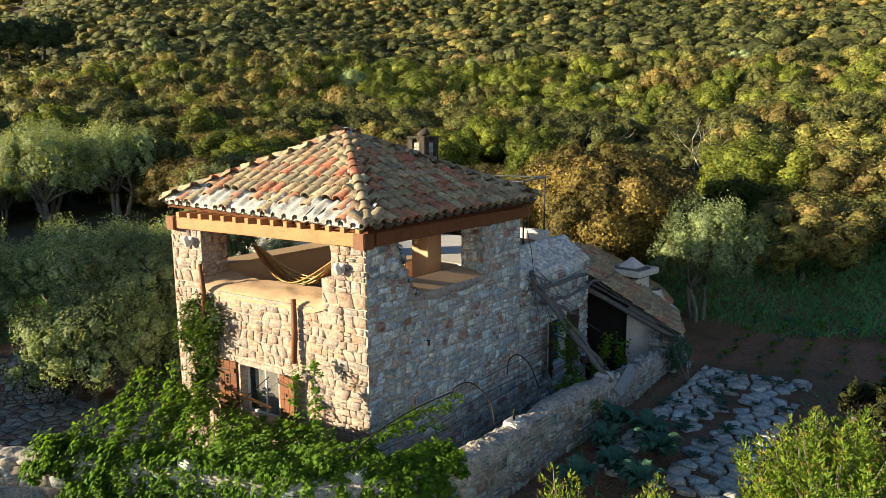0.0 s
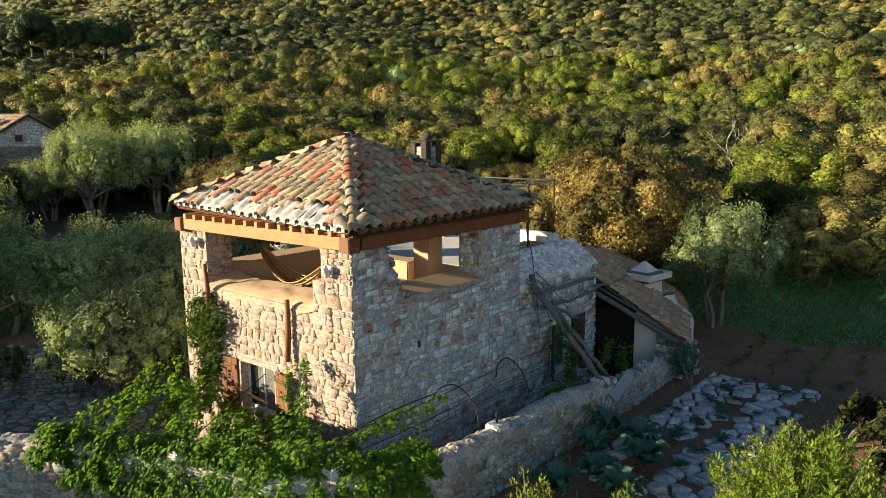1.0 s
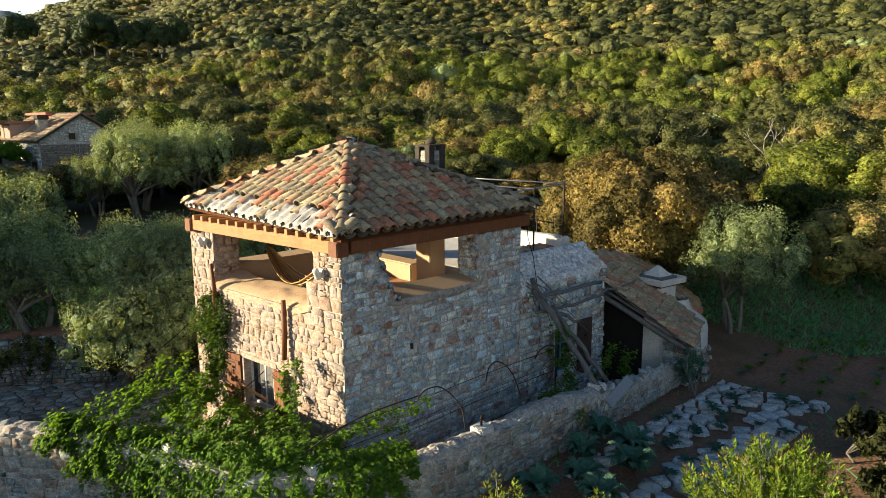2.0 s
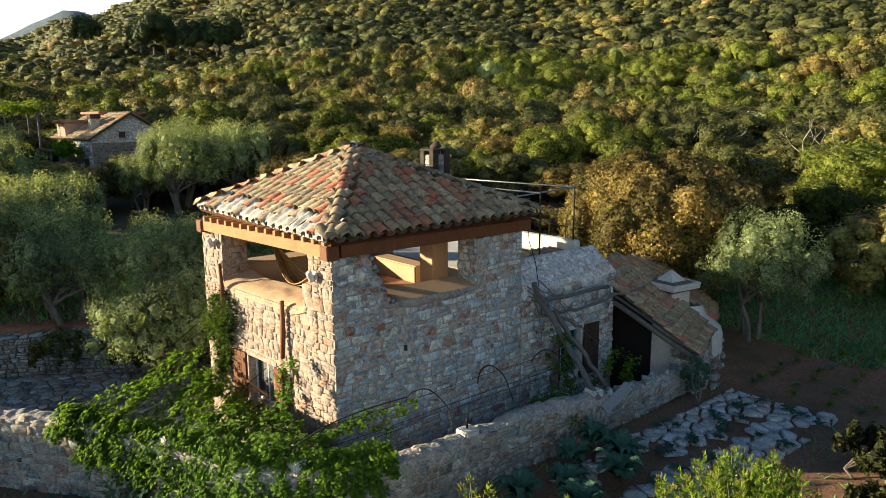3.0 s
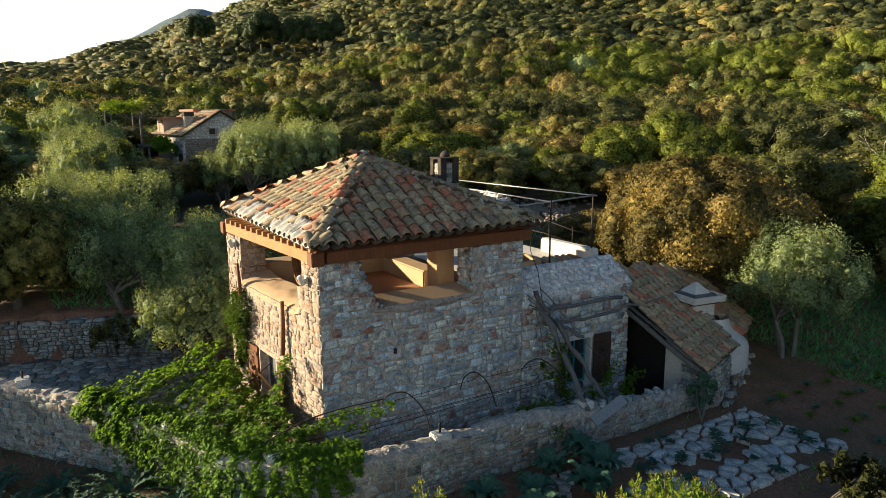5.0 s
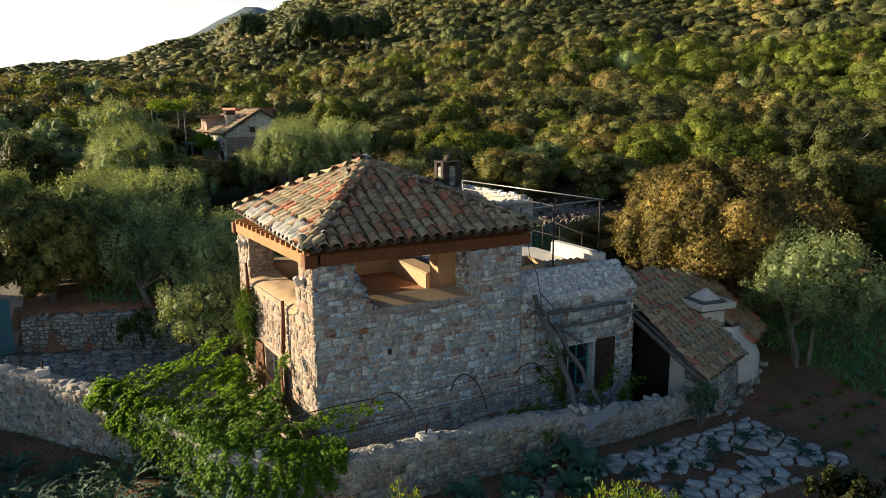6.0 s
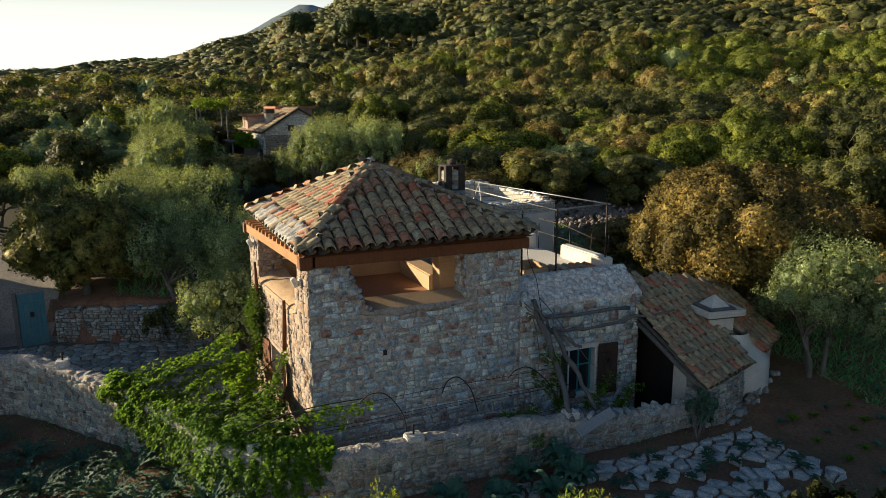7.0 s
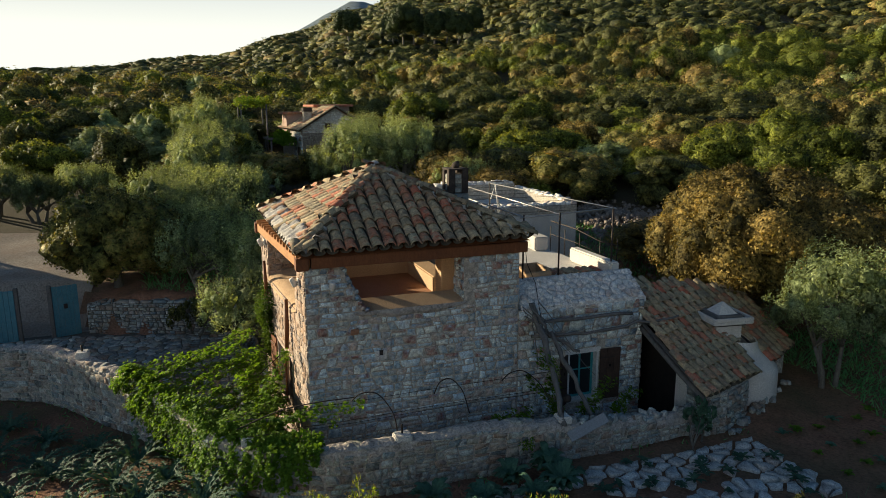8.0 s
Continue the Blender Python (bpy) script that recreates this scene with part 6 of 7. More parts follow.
for k, (lo, hi) in enumerate((((-10.95, 8.3, 3.0), (-10.6, 12.6, 3.35)), ((-16.0, 12.2, 3.0), (-10.95, 12.6, 3.45)), ((-16.0, 8.3, 3.0), (-15.6, 12.2, 3.7)))):
    pp = box_thing("parapet", lo, hi, MORTAR, rear, 0.03)
    r2 = random.Random(k)
    lay_stones(rubble(lo[0], hi[0], lo[1], hi[1], (0.2, 0.35), (0.2, 0.4), r2), lambda u, v, z=hi[2]: Matrix.Translation((u, v, z)), 0.07, ROOFSTONE, pp, lambda u, v: True, r2, "coping_stone", turn=8, limit=90)
tripod = thing("antenna", "small white tripod aerial on the rear roof", "antenna", (-8.2, 7.9, 3.6))
for a in (0, 120, 240):
    tube("leg", [(0.3 * math.cos(radians(a)), 0.3 * math.sin(radians(a)), 0), (0.02, 0, 1.0)], 0.02, WHITE, tripod, 5)
tube("boom", [(-0.35, 0, 1.05), (0.5, 0.1, 1.12)], 0.015, CABLE, tripod, 5)
box_thing("body_west", (-10.6, 8.28, 0.0), (-7.0, 8.9, 2.92), PALE, rear, 0.02)
cable = thing("cable", "black cable hanging down the tower corner", "cable")
tube("line", [(0.06, 4.95, 4.3), (0.08, 5.0, 3.8), (0.05, 5.25, 3.3), (0.08, 5.35, 2.7), (0.07, 5.5, 2.0)], 0.008, CABLE, cable, 4)

# ---- the far house among the olives ----
far = thing("far_house", "distant stone house with gabled tile roof and pink dormer", "house", (-40.4, 6.2, 2.0), 4)
bm = bmesh.new()
hexa(bm, [(0, 0, 0), (0, 5.2, 0), (-7.5, 5.2, 0), (-7.5, 0, 0)], [(0, 0, 3.35), (0, 5.2, 3.35), (-7.5, 5.2, 3.35), (-7.5, 0, 3.35)])
hexa(bm, [(0.004, 0, 3.35), (0.004, 5.2, 3.35), (-7.5, 5.2, 3.35), (-7.5, 0, 3.35)], [(0.004, 2.5, 4.95), (0.004, 2.7, 4.95), (-7.5, 2.7, 4.95), (-7.5, 2.5, 4.95)])
fwall = part("wall", bm, MORTAR, far, "grey rubble gable wall")
r2 = random.Random(9)
lay_stones(coursed(0, 5.2, 0, 3.1, (0.12, 0.22), (0.14, 0.36), r2), flat_face((0, 0), (0, 1)), 0.03, BROWNSTONE, fwall, lambda u, v: True, r2)
lay_stones(coursed(0, 5.2, 3.1, 4.9, (0.12, 0.22), (0.14, 0.36), r2, lambda u, v, w, h: v + h / 2 < 3.35 + 1.6 * (1 - abs(u - 2.6) / 2.6) and not (abs(u - 2.0) < 0.35 and abs(v - 3.6) < 0.3)), flat_face((0, 0), (0, 1)), 0.03, ROOFSTONE, fwall, lambda u, v: True, r2, "gable_stone")
lay_stones(coursed(-3, 0, 0, 3.2, (0.18, 0.3), (0.22, 0.5), r2, lambda u, v, w, h: not (abs(u + 1.2) < 0.6 and v < 2.2)), flat_face((0, 0), (1, 0)), 0.03, STONE, fwall, lambda u, v: False, r2, "side_stone")
box_thing("door", (-1.6, -0.04, 0), (-0.8, 0.01, 2.0), DARKWOOD, far, 0.01)
box_thing("window", (0.0, 1.78, 3.42), (0.03, 2.2, 3.82), DARKWOOD, far, 0.005)
for p, q, r, s in ((Vector((0.2, -0.25, 3.3)), Vector((-7.7, -0.25, 3.3)), Vector((-7.7, 2.6, 5.05)), Vector((0.2, 2.6, 5.05))), (Vector((-7.7, 5.45, 3.3)), Vector((0.2, 5.45, 3.3)), Vector((0.2, 2.6, 5.05)), Vector((-7.7, 2.6, 5.05)))):
    ob = deck("roof", (p, q, r, s) if p.x < q.x else (q, p, s, r), 0.02, BROWN, far)
    t2 = Tiles(ob)
    lerp_face(t2, q, p, s, r, False, r2, 0.27, 0.34)
    t2.close()
box_thing("chimney", (-1.9, 0.5, 3.6), (-1.3, 1.1, 4.9), MORTAR, far, 0.03)
box_thing("chimney_top", (-1.95, 0.45, 4.7), (-1.25, 1.15, 5.0), SOOT, far, 0.03)
box_thing("dormer", (-6.4, -0.2, 2.5), (-4.6, 1.6, 4.5), PINK, far, 0.02, label="pink rendered dormer")
box_thing("dormer_roof", (-6.6, -0.5, 4.45), (-4.4, 1.8, 4.65), TILE, far, 0.03)
box_thing("upper_block", (-7.5, 2.2, 3.3), (-4.2, 5.0, 5.1), PINK, far, 0.02)
box_thing("upper_roof", (-7.8, 1.9, 5.05), (-3.9, 5.3, 5.22), TILE, far, 0.03)
box_thing("porch_roof", (-4.6, -2.2, 2.55), (-1.7, 0.0, 2.7), GREYWOOD, far, 0.02)
for x in (-4.4, -1.9):
    tube("porch_post", [(x, -2.0, 0), (x, -2.0, 2.6)], 0.08, GREYWOOD, far, 6)
arbor = thing("vine_arbor", "yellow-green vine over a wooden arbour by the far house", "arbour", (-49.2, 2.2, 2.2))
for x, y in ((0, 0), (3.4, 0), (0, 2.0), (3.4, 2.0)):
    tube("post", [(x, y, 0), (x, y, 5.0)], 0.07, GREYWOOD, arbor, 6)
for y in (0, 2.0):
    tube("beam", [(-0.3, y, 5.0), (3.7, y, 5.0)], 0.06, GREYWOOD, arbor, 6)
g = np.random.default_rng(5)
v, f = leaf_cloud(g, np.stack([g.uniform(-0.2, 3.6, 60), g.uniform(-0.3, 2.3, 60), g.uniform(5.0, 5.5, 60)], 1), np.full(60, 0.4), 1800, 0.24, 0.6)
put("foliage", mesh_of("foliage", v, f, CITRUS), arbor)
v, f = leaf_cloud(g, np.stack([g.uniform(-43.4, -41.0, 30), g.uniform(4.2, 5.6, 30), g.uniform(4.4, 5.0, 30)], 1), np.full(30, 0.4), 1000, 0.22, 0.6)
porch_vine = thing("porch_vine", "green vine over the porch of the far house", "climbing plant")
put("foliage", mesh_of("foliage", v, f, VINE), porch_vine)
stair = thing("garden_steps", "broad stone steps leading up to the far house", "steps", (-34.7, 3.5, 1.15), 30, kind="structure")
for k in range(8):
    box_thing("step", (-0.45 * k - 0.5, -1.2 + 0.05 * (k % 2), -0.4), (-0.45 * k, 1.3, 0.15 * k), DRYSTONE, stair, 0.03)

# ---- trees and scrub ----
def at_ground(x, y, dz=0.0):
    return (x, y, ground_z(x, y) + dz)


olive_protos = [tree("olive_tree", "grey-green olive tree with gnarled trunk", "tree", at_ground(x, y), h, r, leaf, OLIVE, count, clumps, 100 + k, 0.14 if k < 3 else 0.075, clear, stems=3, aspect=0.42, clump=0.17, limbs=5, tall=1.25, low=-0.5, ragged=0.55, sub=1, core=0.58, fray=1.1, group="olive trees")
                for k, (x, y, h, r, leaf, count, clumps, clear) in enumerate([(-27.5, -1.5, 4.2, 2.5, 0.09, 9000, 95, 0.1), (-22.5, -2.5, 3.2, 2.2, 0.1, 7000, 80, 0.1), (-28.6, 7.7, 5.0, 2.5, 0.1, 8000, 80, 0.12), (1.55, 13.0, 3.6, 1.75, 0.075, 11000, 80, 0.2)])]
rng = random.Random(77)
for x, y, k, s in [(-17.2, -3.6, 0, 0.85), (-14.5, 1.5, 1, 0.62), (-24.0, 0.6, 1, 0.9), (-18.6, -2.2, 1, 1.0), (-9.4, 0.9, 0, 0.76), (-26.3, -9.4, 1, 0.8), (-27.6, -11.6, 1, 0.9), (-27.8, -7.4, 1, 0.9), (-17.0, -5.0, 1, 1.0), (-27.2, 10.4, 2, 1.0), (-31.8, 8.9, 2, 1.1), (-15.4, -1.6, 1, 0.95), (-19.5, -0.6, 1, 1.1), (-31.0, 12.5, 1, 1.0), (-13.0, 6.0, 0, 0.7), (-22.0, 12.0, 1, 0.9), (-34.0, -1.0, 0, 1.1), (-37.0, 1.4, 2, 0.7), (-31.9, 6.6, 2, 0.7), (-12.6, -1.7, 1, 0.9), (-10.6, 1.7, 0, 0.68), (-13.6, 3.4, 1, 0.8), (-6.9, 1.9, 1, 0.75), (-8.5, -0.4, 0, 0.76), (-11.6, 0.6, 0, 0.7), (-43.6, 1.0, 1, 1.3), (-46.5, -0.6, 0, 1.15), (-8.0, 3.2, 1, 0.8), (-7.4, 5.6, 0, 0.8)]:
    m = pose(*at_ground(x, y), 0, 0, rng.uniform(0, 360)) @ Matrix.Scale(s, 4)
    copy_thing(olive_protos[k], m).matrix_basis = m
tree("dark_tree", "dense grey-green tree overhanging the blue gate", "tree", at_ground(-14.6, -4.9), 3.8, 2.5, 0.1, SCRUB, 11000, 90, 302, 0.2, 0.02, aspect=0.6, clump=0.2, fray=0.5)
# trees out of view, added to cast shade on courtyard and near olives
for x, y, h, r in [(-25.5, -16.9, 8.0, 2.5), (-17.5, -19.5, 3.9, 2.6), (-21.5, -15.5, 3.5, 2.4), (-13.0, -24.0, 3.6, 2.6), (-24.5, -20.5, 4.0, 2.6), (-9.0, -25.5, 3.0, 2.4), (-19.0, -24.5, 4.0, 2.8)]:
    tree("roadside_tree", "unseen leafy tree added to shade the courtyard", "tree", at_ground(x, y), h, r, 0.26, IVY, 1500, 50, 310 + int(-x), 0.2, 0.1, aspect=0.6, clump=0.25, sub=1)
ARTI = leafy("artichoke_leaf", [(0.045, 0.095, 0.06), (0.085, 0.16, 0.1)], 0.15, dense=0.25)
tree("holm_oak", "large rounded oak with golden-brown new leaves", "tree", at_ground(-2.7, 14.5), 5.0, 3.5, 0.085, GOLD, 42000, 230, 301, 0.3, 0.0, aspect=0.8, clump=0.17, limbs=5, low=-0.6, ragged=0.28)


def forest_proto(kind, label, mat, h, r, leaf, count, seed, clumps, clump, sub):
    return tree(kind, label, "tree", (0, 0, 0), h, r, leaf, mat, count, clumps, seed, 0.13, 0.02, aspect=0.85, clump=clump, group="trees on the slope", limbs=0, low=-0.55, sub=sub, ragged=0.38)


KINDS = [("green_tree", "fresh green deciduous tree on the slope", GREEN, 5.0, 2.5), ("green_tree", "fresh green deciduous tree on the slope", GREEN, 4.2, 2.3), ("evergreen_tree", "dark evergreen tree on the slope", DARKLEAF, 4.6, 2.5),
         ("brown_tree", "brownish green oak on the slope", GOLD, 4.2, 2.6), ("evergreen_tree", "dark evergreen tree on the slope", DARKLEAF, 5.0, 2.6), ("grey_tree", "grey-green wild olive on the slope", OLIVE, 4.0, 2.3), ("scrub_oak", "olive-green scrub oak on the slope", SCRUB, 4.4, 2.7)]
near_protos = [forest_proto(*k, 0.085, 6000, 400 + i, 54, 0.23, 1) for i, k in enumerate(KINDS)]
mid_protos = [forest_proto(*k, 0.12, 2900, 430 + i, 40, 0.26, 1) for i, k in enumerate(KINDS)]
far_protos = [forest_proto(*k, 0.165, 1300, 450 + i, 26, 0.31, 1) for i, k in enumerate(KINDS)]
CLEAR = [(-43.5, 8.5, 7.2), (-35.5, 4.4, 2.8), (-39.0, 4.2, 3.4), (-47, 4.0, 2.4), (0, 0, 13), (4.5, 12.3, 5.0), (-4, 10, 6.5), (-9, 10, 5.0), (-14, 11, 5.5), (-13, 16.5, 4.6), (-2.7, 14.5, 5.2), (1.5, 13.0, 3.4)]


def open_ground(x, y, s):
    if any(math.hypot(x - a, y - b) < r for a, b, r in CLEAR):
        return False
    return not (-33 < x < -5 and y < 12 and s < 36)


spots, used, tries = [], set(), 0
while len(spots) < 300 and tries < 90000:
    tries += 1
    s, yaw = math.sqrt(rng.uniform(15 ** 2, 66 ** 2)), radians(rng.uniform(-12, 108))
    if tries < 1500:
        s = math.sqrt(rng.uniform(15 ** 2, 36 ** 2))
    x, y = -math.sin(yaw) * s, math.cos(yaw) * s
    if not open_ground(x, y, s) or any(math.hypot(x - a, y - b) < (3.1 if s < 40 else 3.5) for a, b in spots):
        continue
    spots.append((x, y))
    k = rng.choices(range(7), (3.0, 2.8, 2.6, 1.5, 2.6, 1.0, 3) if math.degrees(yaw) > 40 else (1.5, 1.4, 3.5, 1.6, 3.5, 1.0, 2.8))[0]
    tier = 0 if s < 27 else (1 if s < 42 else 2)
    bank = (near_protos, mid_protos, far_protos)[tier]
    m = pose(*at_ground(x, y, -0.1), 0, 0, rng.uniform(0, 360)) @ Matrix.Diagonal((*[rng.uniform(0.7, 1.15)] * 2, rng.uniform(0.5, 0.9), 1))
    if (tier, k) in used:
        copy_thing(bank[k], m).matrix_basis = m
    else:
        used.add((tier, k))
        bank[k].matrix_basis = m

for tier, bank in enumerate((near_protos, mid_protos, far_protos)):
    for k, ob in enumerate(bank):
        if (tier, k) not in used:
            ob.matrix_basis = pose(*at_ground(-60.0 - 9 * k, 60.0 + 12 * tier))


WOODS = [("fresh green woodland", GREEN, 2.6), ("olive-green scrub oak woodland", SCRUB, 4.0), ("dark evergreen woodland", DARKLEAF, 2.8), ("grey-green wild olive scrub", OLIVE, 0.15), ("brownish oak scrub", GOLD, 0.45)]
HILL = [("light olive-green scrub", SCRUB, 1.6), ("olive-brown evergreen scrub", FARSCRUB, 4.0), ("dark evergreen woodland", DARKLEAF, 2.0)]


def woods(name, near, far, pitch, clumps, clump, leaf, leaves, sub, seed, kinds, keep=None, size=1.0, flat=1.0):
    """Woods too many to count: crowns side by side over the slope, one mesh for each kind of tree."""
    g, r = np.random.default_rng(seed), random.Random(seed)
    shapes = [crown_data(g, (1.0, 1.0, 0.85), clumps, clump, leaf, leaves, sub, -0.25, 0.9, ragged=0.35)[1:] for _ in range(5)]
    lots = [([], [], [], []) for _ in kinds]
    n = int(far / pitch) + 1
    for i in range(-n, n + 1):
        for j in range(-n, n + 1):
            x, y = (i + r.uniform(-0.42, 0.42) + 0.5 * (j % 2)) * pitch, (j + r.uniform(-0.42, 0.42)) * pitch
            s = math.hypot(x, y)
            if not near < s < far or not -5 < math.degrees(math.atan2(-x, y)) < 107 or (keep and not keep(x, y)):
                continue
            drift = noise.noise((x * 0.018, y * 0.018, 2.0)) * 0.9
            weights = [w * math.exp(3.0 * drift * (1, -0.3, -0.8, 0.6, 0.4)[q]) for q, (_, _, w) in enumerate(kinds)]
            q = r.choices(range(len(kinds)), weights)[0]
            wide = pitch * 0.66 * r.uniform(0.7, 1.3) * size
            high = wide * r.uniform(0.75, 1.15) * flat
            a = r.uniform(0, 6.28)
            m = np.array(((math.cos(a) * wide, -math.sin(a) * wide, 0), (math.sin(a) * wide, math.cos(a) * wide, 0), (0, 0, high)))
            at = np.array((x, y, ground_z(x, y) + high * 0.5))
            (hv, hf), (lv, lf) = shapes[r.randrange(5)]
            lot = lots[q]
            lot[0].append(hv @ m.T + at), lot[1].append(hf), lot[2].append(lv @ m.T + at), lot[3].append(lf)

    def gathered(vs, fs):
        off = np.cumsum([0] + [len(v) for v in vs[:-1]])
        return np.concatenate(vs), np.concatenate([f + o for f, o in zip(fs, off)])

    for (label, mat, _), lot in zip(kinds, lots):
        if lot[0]:
            put(name, mesh_of(name, *both(gathered(lot[0], lot[1]), gathered(lot[2], lot[3])), mat), None, label + " on the slope", "woodland", kind="stuff")


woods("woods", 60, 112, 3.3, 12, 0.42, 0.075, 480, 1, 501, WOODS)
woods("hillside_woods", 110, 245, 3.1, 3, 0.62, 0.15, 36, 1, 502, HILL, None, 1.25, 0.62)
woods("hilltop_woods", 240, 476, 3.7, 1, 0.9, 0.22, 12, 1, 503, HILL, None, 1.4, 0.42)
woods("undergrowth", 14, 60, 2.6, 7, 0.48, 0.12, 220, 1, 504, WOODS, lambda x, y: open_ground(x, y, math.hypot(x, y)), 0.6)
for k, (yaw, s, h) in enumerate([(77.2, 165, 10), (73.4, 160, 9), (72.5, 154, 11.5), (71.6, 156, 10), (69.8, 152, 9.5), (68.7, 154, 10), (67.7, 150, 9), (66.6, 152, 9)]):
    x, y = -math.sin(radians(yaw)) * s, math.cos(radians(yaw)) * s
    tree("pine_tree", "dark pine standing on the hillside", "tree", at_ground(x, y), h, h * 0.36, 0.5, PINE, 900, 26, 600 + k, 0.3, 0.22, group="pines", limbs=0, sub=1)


def bare_tree(at, height, seed):
    """A dead tree: forked pale branches, no leaves."""
    r = random.Random(seed)
    ob = thing("bare_tree", "dead pale grey tree with bare forked branches", "tree", at, group="bare trees")

    def grow(start, way, length, thick, depth, parent):
        mid = start + way * length * 0.5 + Vector((r.uniform(-1, 1), r.uniform(-1, 1), r.uniform(-0.3, 0.6))) * length * 0.1
        end = start + way * length
        ob_ = tube("trunk" if depth == 0 else "branch", [start, mid, end], [thick, thick * 0.8, thick * 0.55], DEADWOOD, parent, 5)
        if depth < 4:
            for _ in range(3 if depth < 2 else 2):
                turn = Vector((r.uniform(-1, 1), r.uniform(-1, 1), r.uniform(-0.2, 0.7))).normalized()
                grow(end if r.random() < 0.7 else mid, (way + turn * 0.85).normalized(), length * r.uniform(0.6, 0.85), thick * 0.58, depth + 1, ob_ if depth == 0 else parent)

    grow(Vector((0, 0, -0.2)), Vector((r.uniform(-0.2, 0.2), r.uniform(-0.2, 0.2), 1)).normalized(), height * 0.36, 0.065, 0, ob)
    return ob


DEADWOOD = surface("bleached_dead_wood", [(0.36, 0.33, 0.28), (0.50, 0.46, 0.40)], 6, 40, 0.9, 0.4, 0.01)
for k, (x, y, h) in enumerate([(-2.7, 27.0, 4.2), (0.4, 23.6, 3.4), (-10.5, 30.5, 3.9)]):
    bare_tree(at_ground(x, y), h, 640 + k)
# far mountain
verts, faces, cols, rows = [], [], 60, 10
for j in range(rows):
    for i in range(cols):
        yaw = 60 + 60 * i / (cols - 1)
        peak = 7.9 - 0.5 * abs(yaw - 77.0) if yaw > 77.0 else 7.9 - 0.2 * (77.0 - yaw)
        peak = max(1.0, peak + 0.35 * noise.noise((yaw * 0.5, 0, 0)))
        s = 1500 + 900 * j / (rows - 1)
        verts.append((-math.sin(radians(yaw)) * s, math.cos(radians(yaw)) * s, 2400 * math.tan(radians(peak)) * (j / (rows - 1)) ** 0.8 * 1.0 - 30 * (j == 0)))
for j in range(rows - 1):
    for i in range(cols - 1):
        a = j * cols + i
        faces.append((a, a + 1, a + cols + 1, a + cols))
# haze of distance is put into the blue-grey base colour
FARHILL = surface("haze_tinted_far_hill", [(0.20, 0.26, 0.30), (0.26, 0.32, 0.35)], 0.01, 0.08, 1.0, 0.1, 1.0)
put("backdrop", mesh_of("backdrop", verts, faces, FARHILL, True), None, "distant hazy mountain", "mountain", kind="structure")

# ---- garden plants ----
def rosette(name, label, at, count, length, width, mat, seed, lift=0.9, group="", lobes=False):
    """A plant of arching leaves from one root."""
    r = random.Random(seed)
    ob = thing(name, label, "plant", at, group=group)
    verts, faces = [], []
    n = 15 if lobes else 7
    for k in range(count):
        a = 2.4 * k + r.uniform(-0.3, 0.3)
        long, rise = length * r.uniform(0.6, 1.1), lift * r.uniform(0.5, 1.2)
        side, way = Vector((-math.sin(a), math.cos(a), 0)), Vector((math.cos(a), math.sin(a), 0))
        base = len(verts)
        for i in range(n):
            t = i / (n - 1)
            p = way * (long * t) + Vector((0, 0, 0.05 + long * rise * (t - 0.62 * t * t * 1.15)))
            w = width * (math.sin(math.pi * min(1, t * 0.93 + 0.06)) ** 0.7) * r.uniform(0.8, 1.2)
            if lobes and i % 2:
                w *= 0.16
            verts += [p + side * w + Vector((0, 0, 0.25 * w)), p, p - side * w + Vector((0, 0, 0.25 * w))]
        for i in range(n - 1):
            q = base + i * 3
            faces += [(q, q + 1, q + 4, q + 3), (q + 1, q + 2, q + 5, q + 4)]
    put("leaves", mesh_of("leaves", verts, faces, mat, not lobes), ob)
    return ob


rng = random.Random(88)
for k, (x, y) in enumerate([(3.3, 2.6), (2.75, 3.4), (3.7, 3.5), (3.0, 1.7), (2.6, 4.3), (3.9, 2.2), (3.3, 4.2)]):
    rosette("cabbage_plant", "large grey-green leaf cabbage in the bed", at_ground(x, y, 0.1), 48, 0.42 * rng.uniform(0.8, 1.15), 0.08, KALE, 800 + k, 2.3, "cabbage plants")
for k, (x, y) in enumerate([(-1.2, -5.2), (-2.35, -4.55), (-1.1, -3.55), (-3.3, -5.6), (0.1, -2.9), (-0.9, -4.5), (-2.0, -5.6), (-0.2, -3.9), (0.6, -4.6), (-4.3, -6.6), (-2.9, -6.6), (0.9, -3.4), (-0.4, -5.8), (1.5, -2.3), (2.2, -3.2), (-1.7, -6.8), (1.9, -4.4), (-4.9, -7.9), (2.9, -1.9), (-3.4, -7.9)]):
    rosette("artichoke_plant", "feathery dark green artichoke plant", at_ground(x, y), 26, rng.uniform(0.6, 0.9), 0.085, ARTI, 830 + k, 1.25, "artichoke plants", True)
for k in range(34):
    x, y = rng.uniform(2.8, 5.1), rng.uniform(2.8, 9.2)
    rosette("weed", "small green weed between the slabs", at_ground(x, y, 0.06), 10, rng.uniform(0.12, 0.26), 0.035, ARTI, 860 + k, 0.8, "weeds between slabs")
for k in range(40):
    x, y = 3.0 + (k % 5) * 0.85 + rng.uniform(-0.15, 0.15), 9.9 + (k // 5) * 0.55 + rng.uniform(-0.12, 0.12)
    rosette("seedling", "young vegetable plant in the soil", at_ground(x, y), 9, rng.uniform(0.12, 0.24), 0.04, VINE if k % 3 else KALE, 900 + k, 1.4, "seedlings")


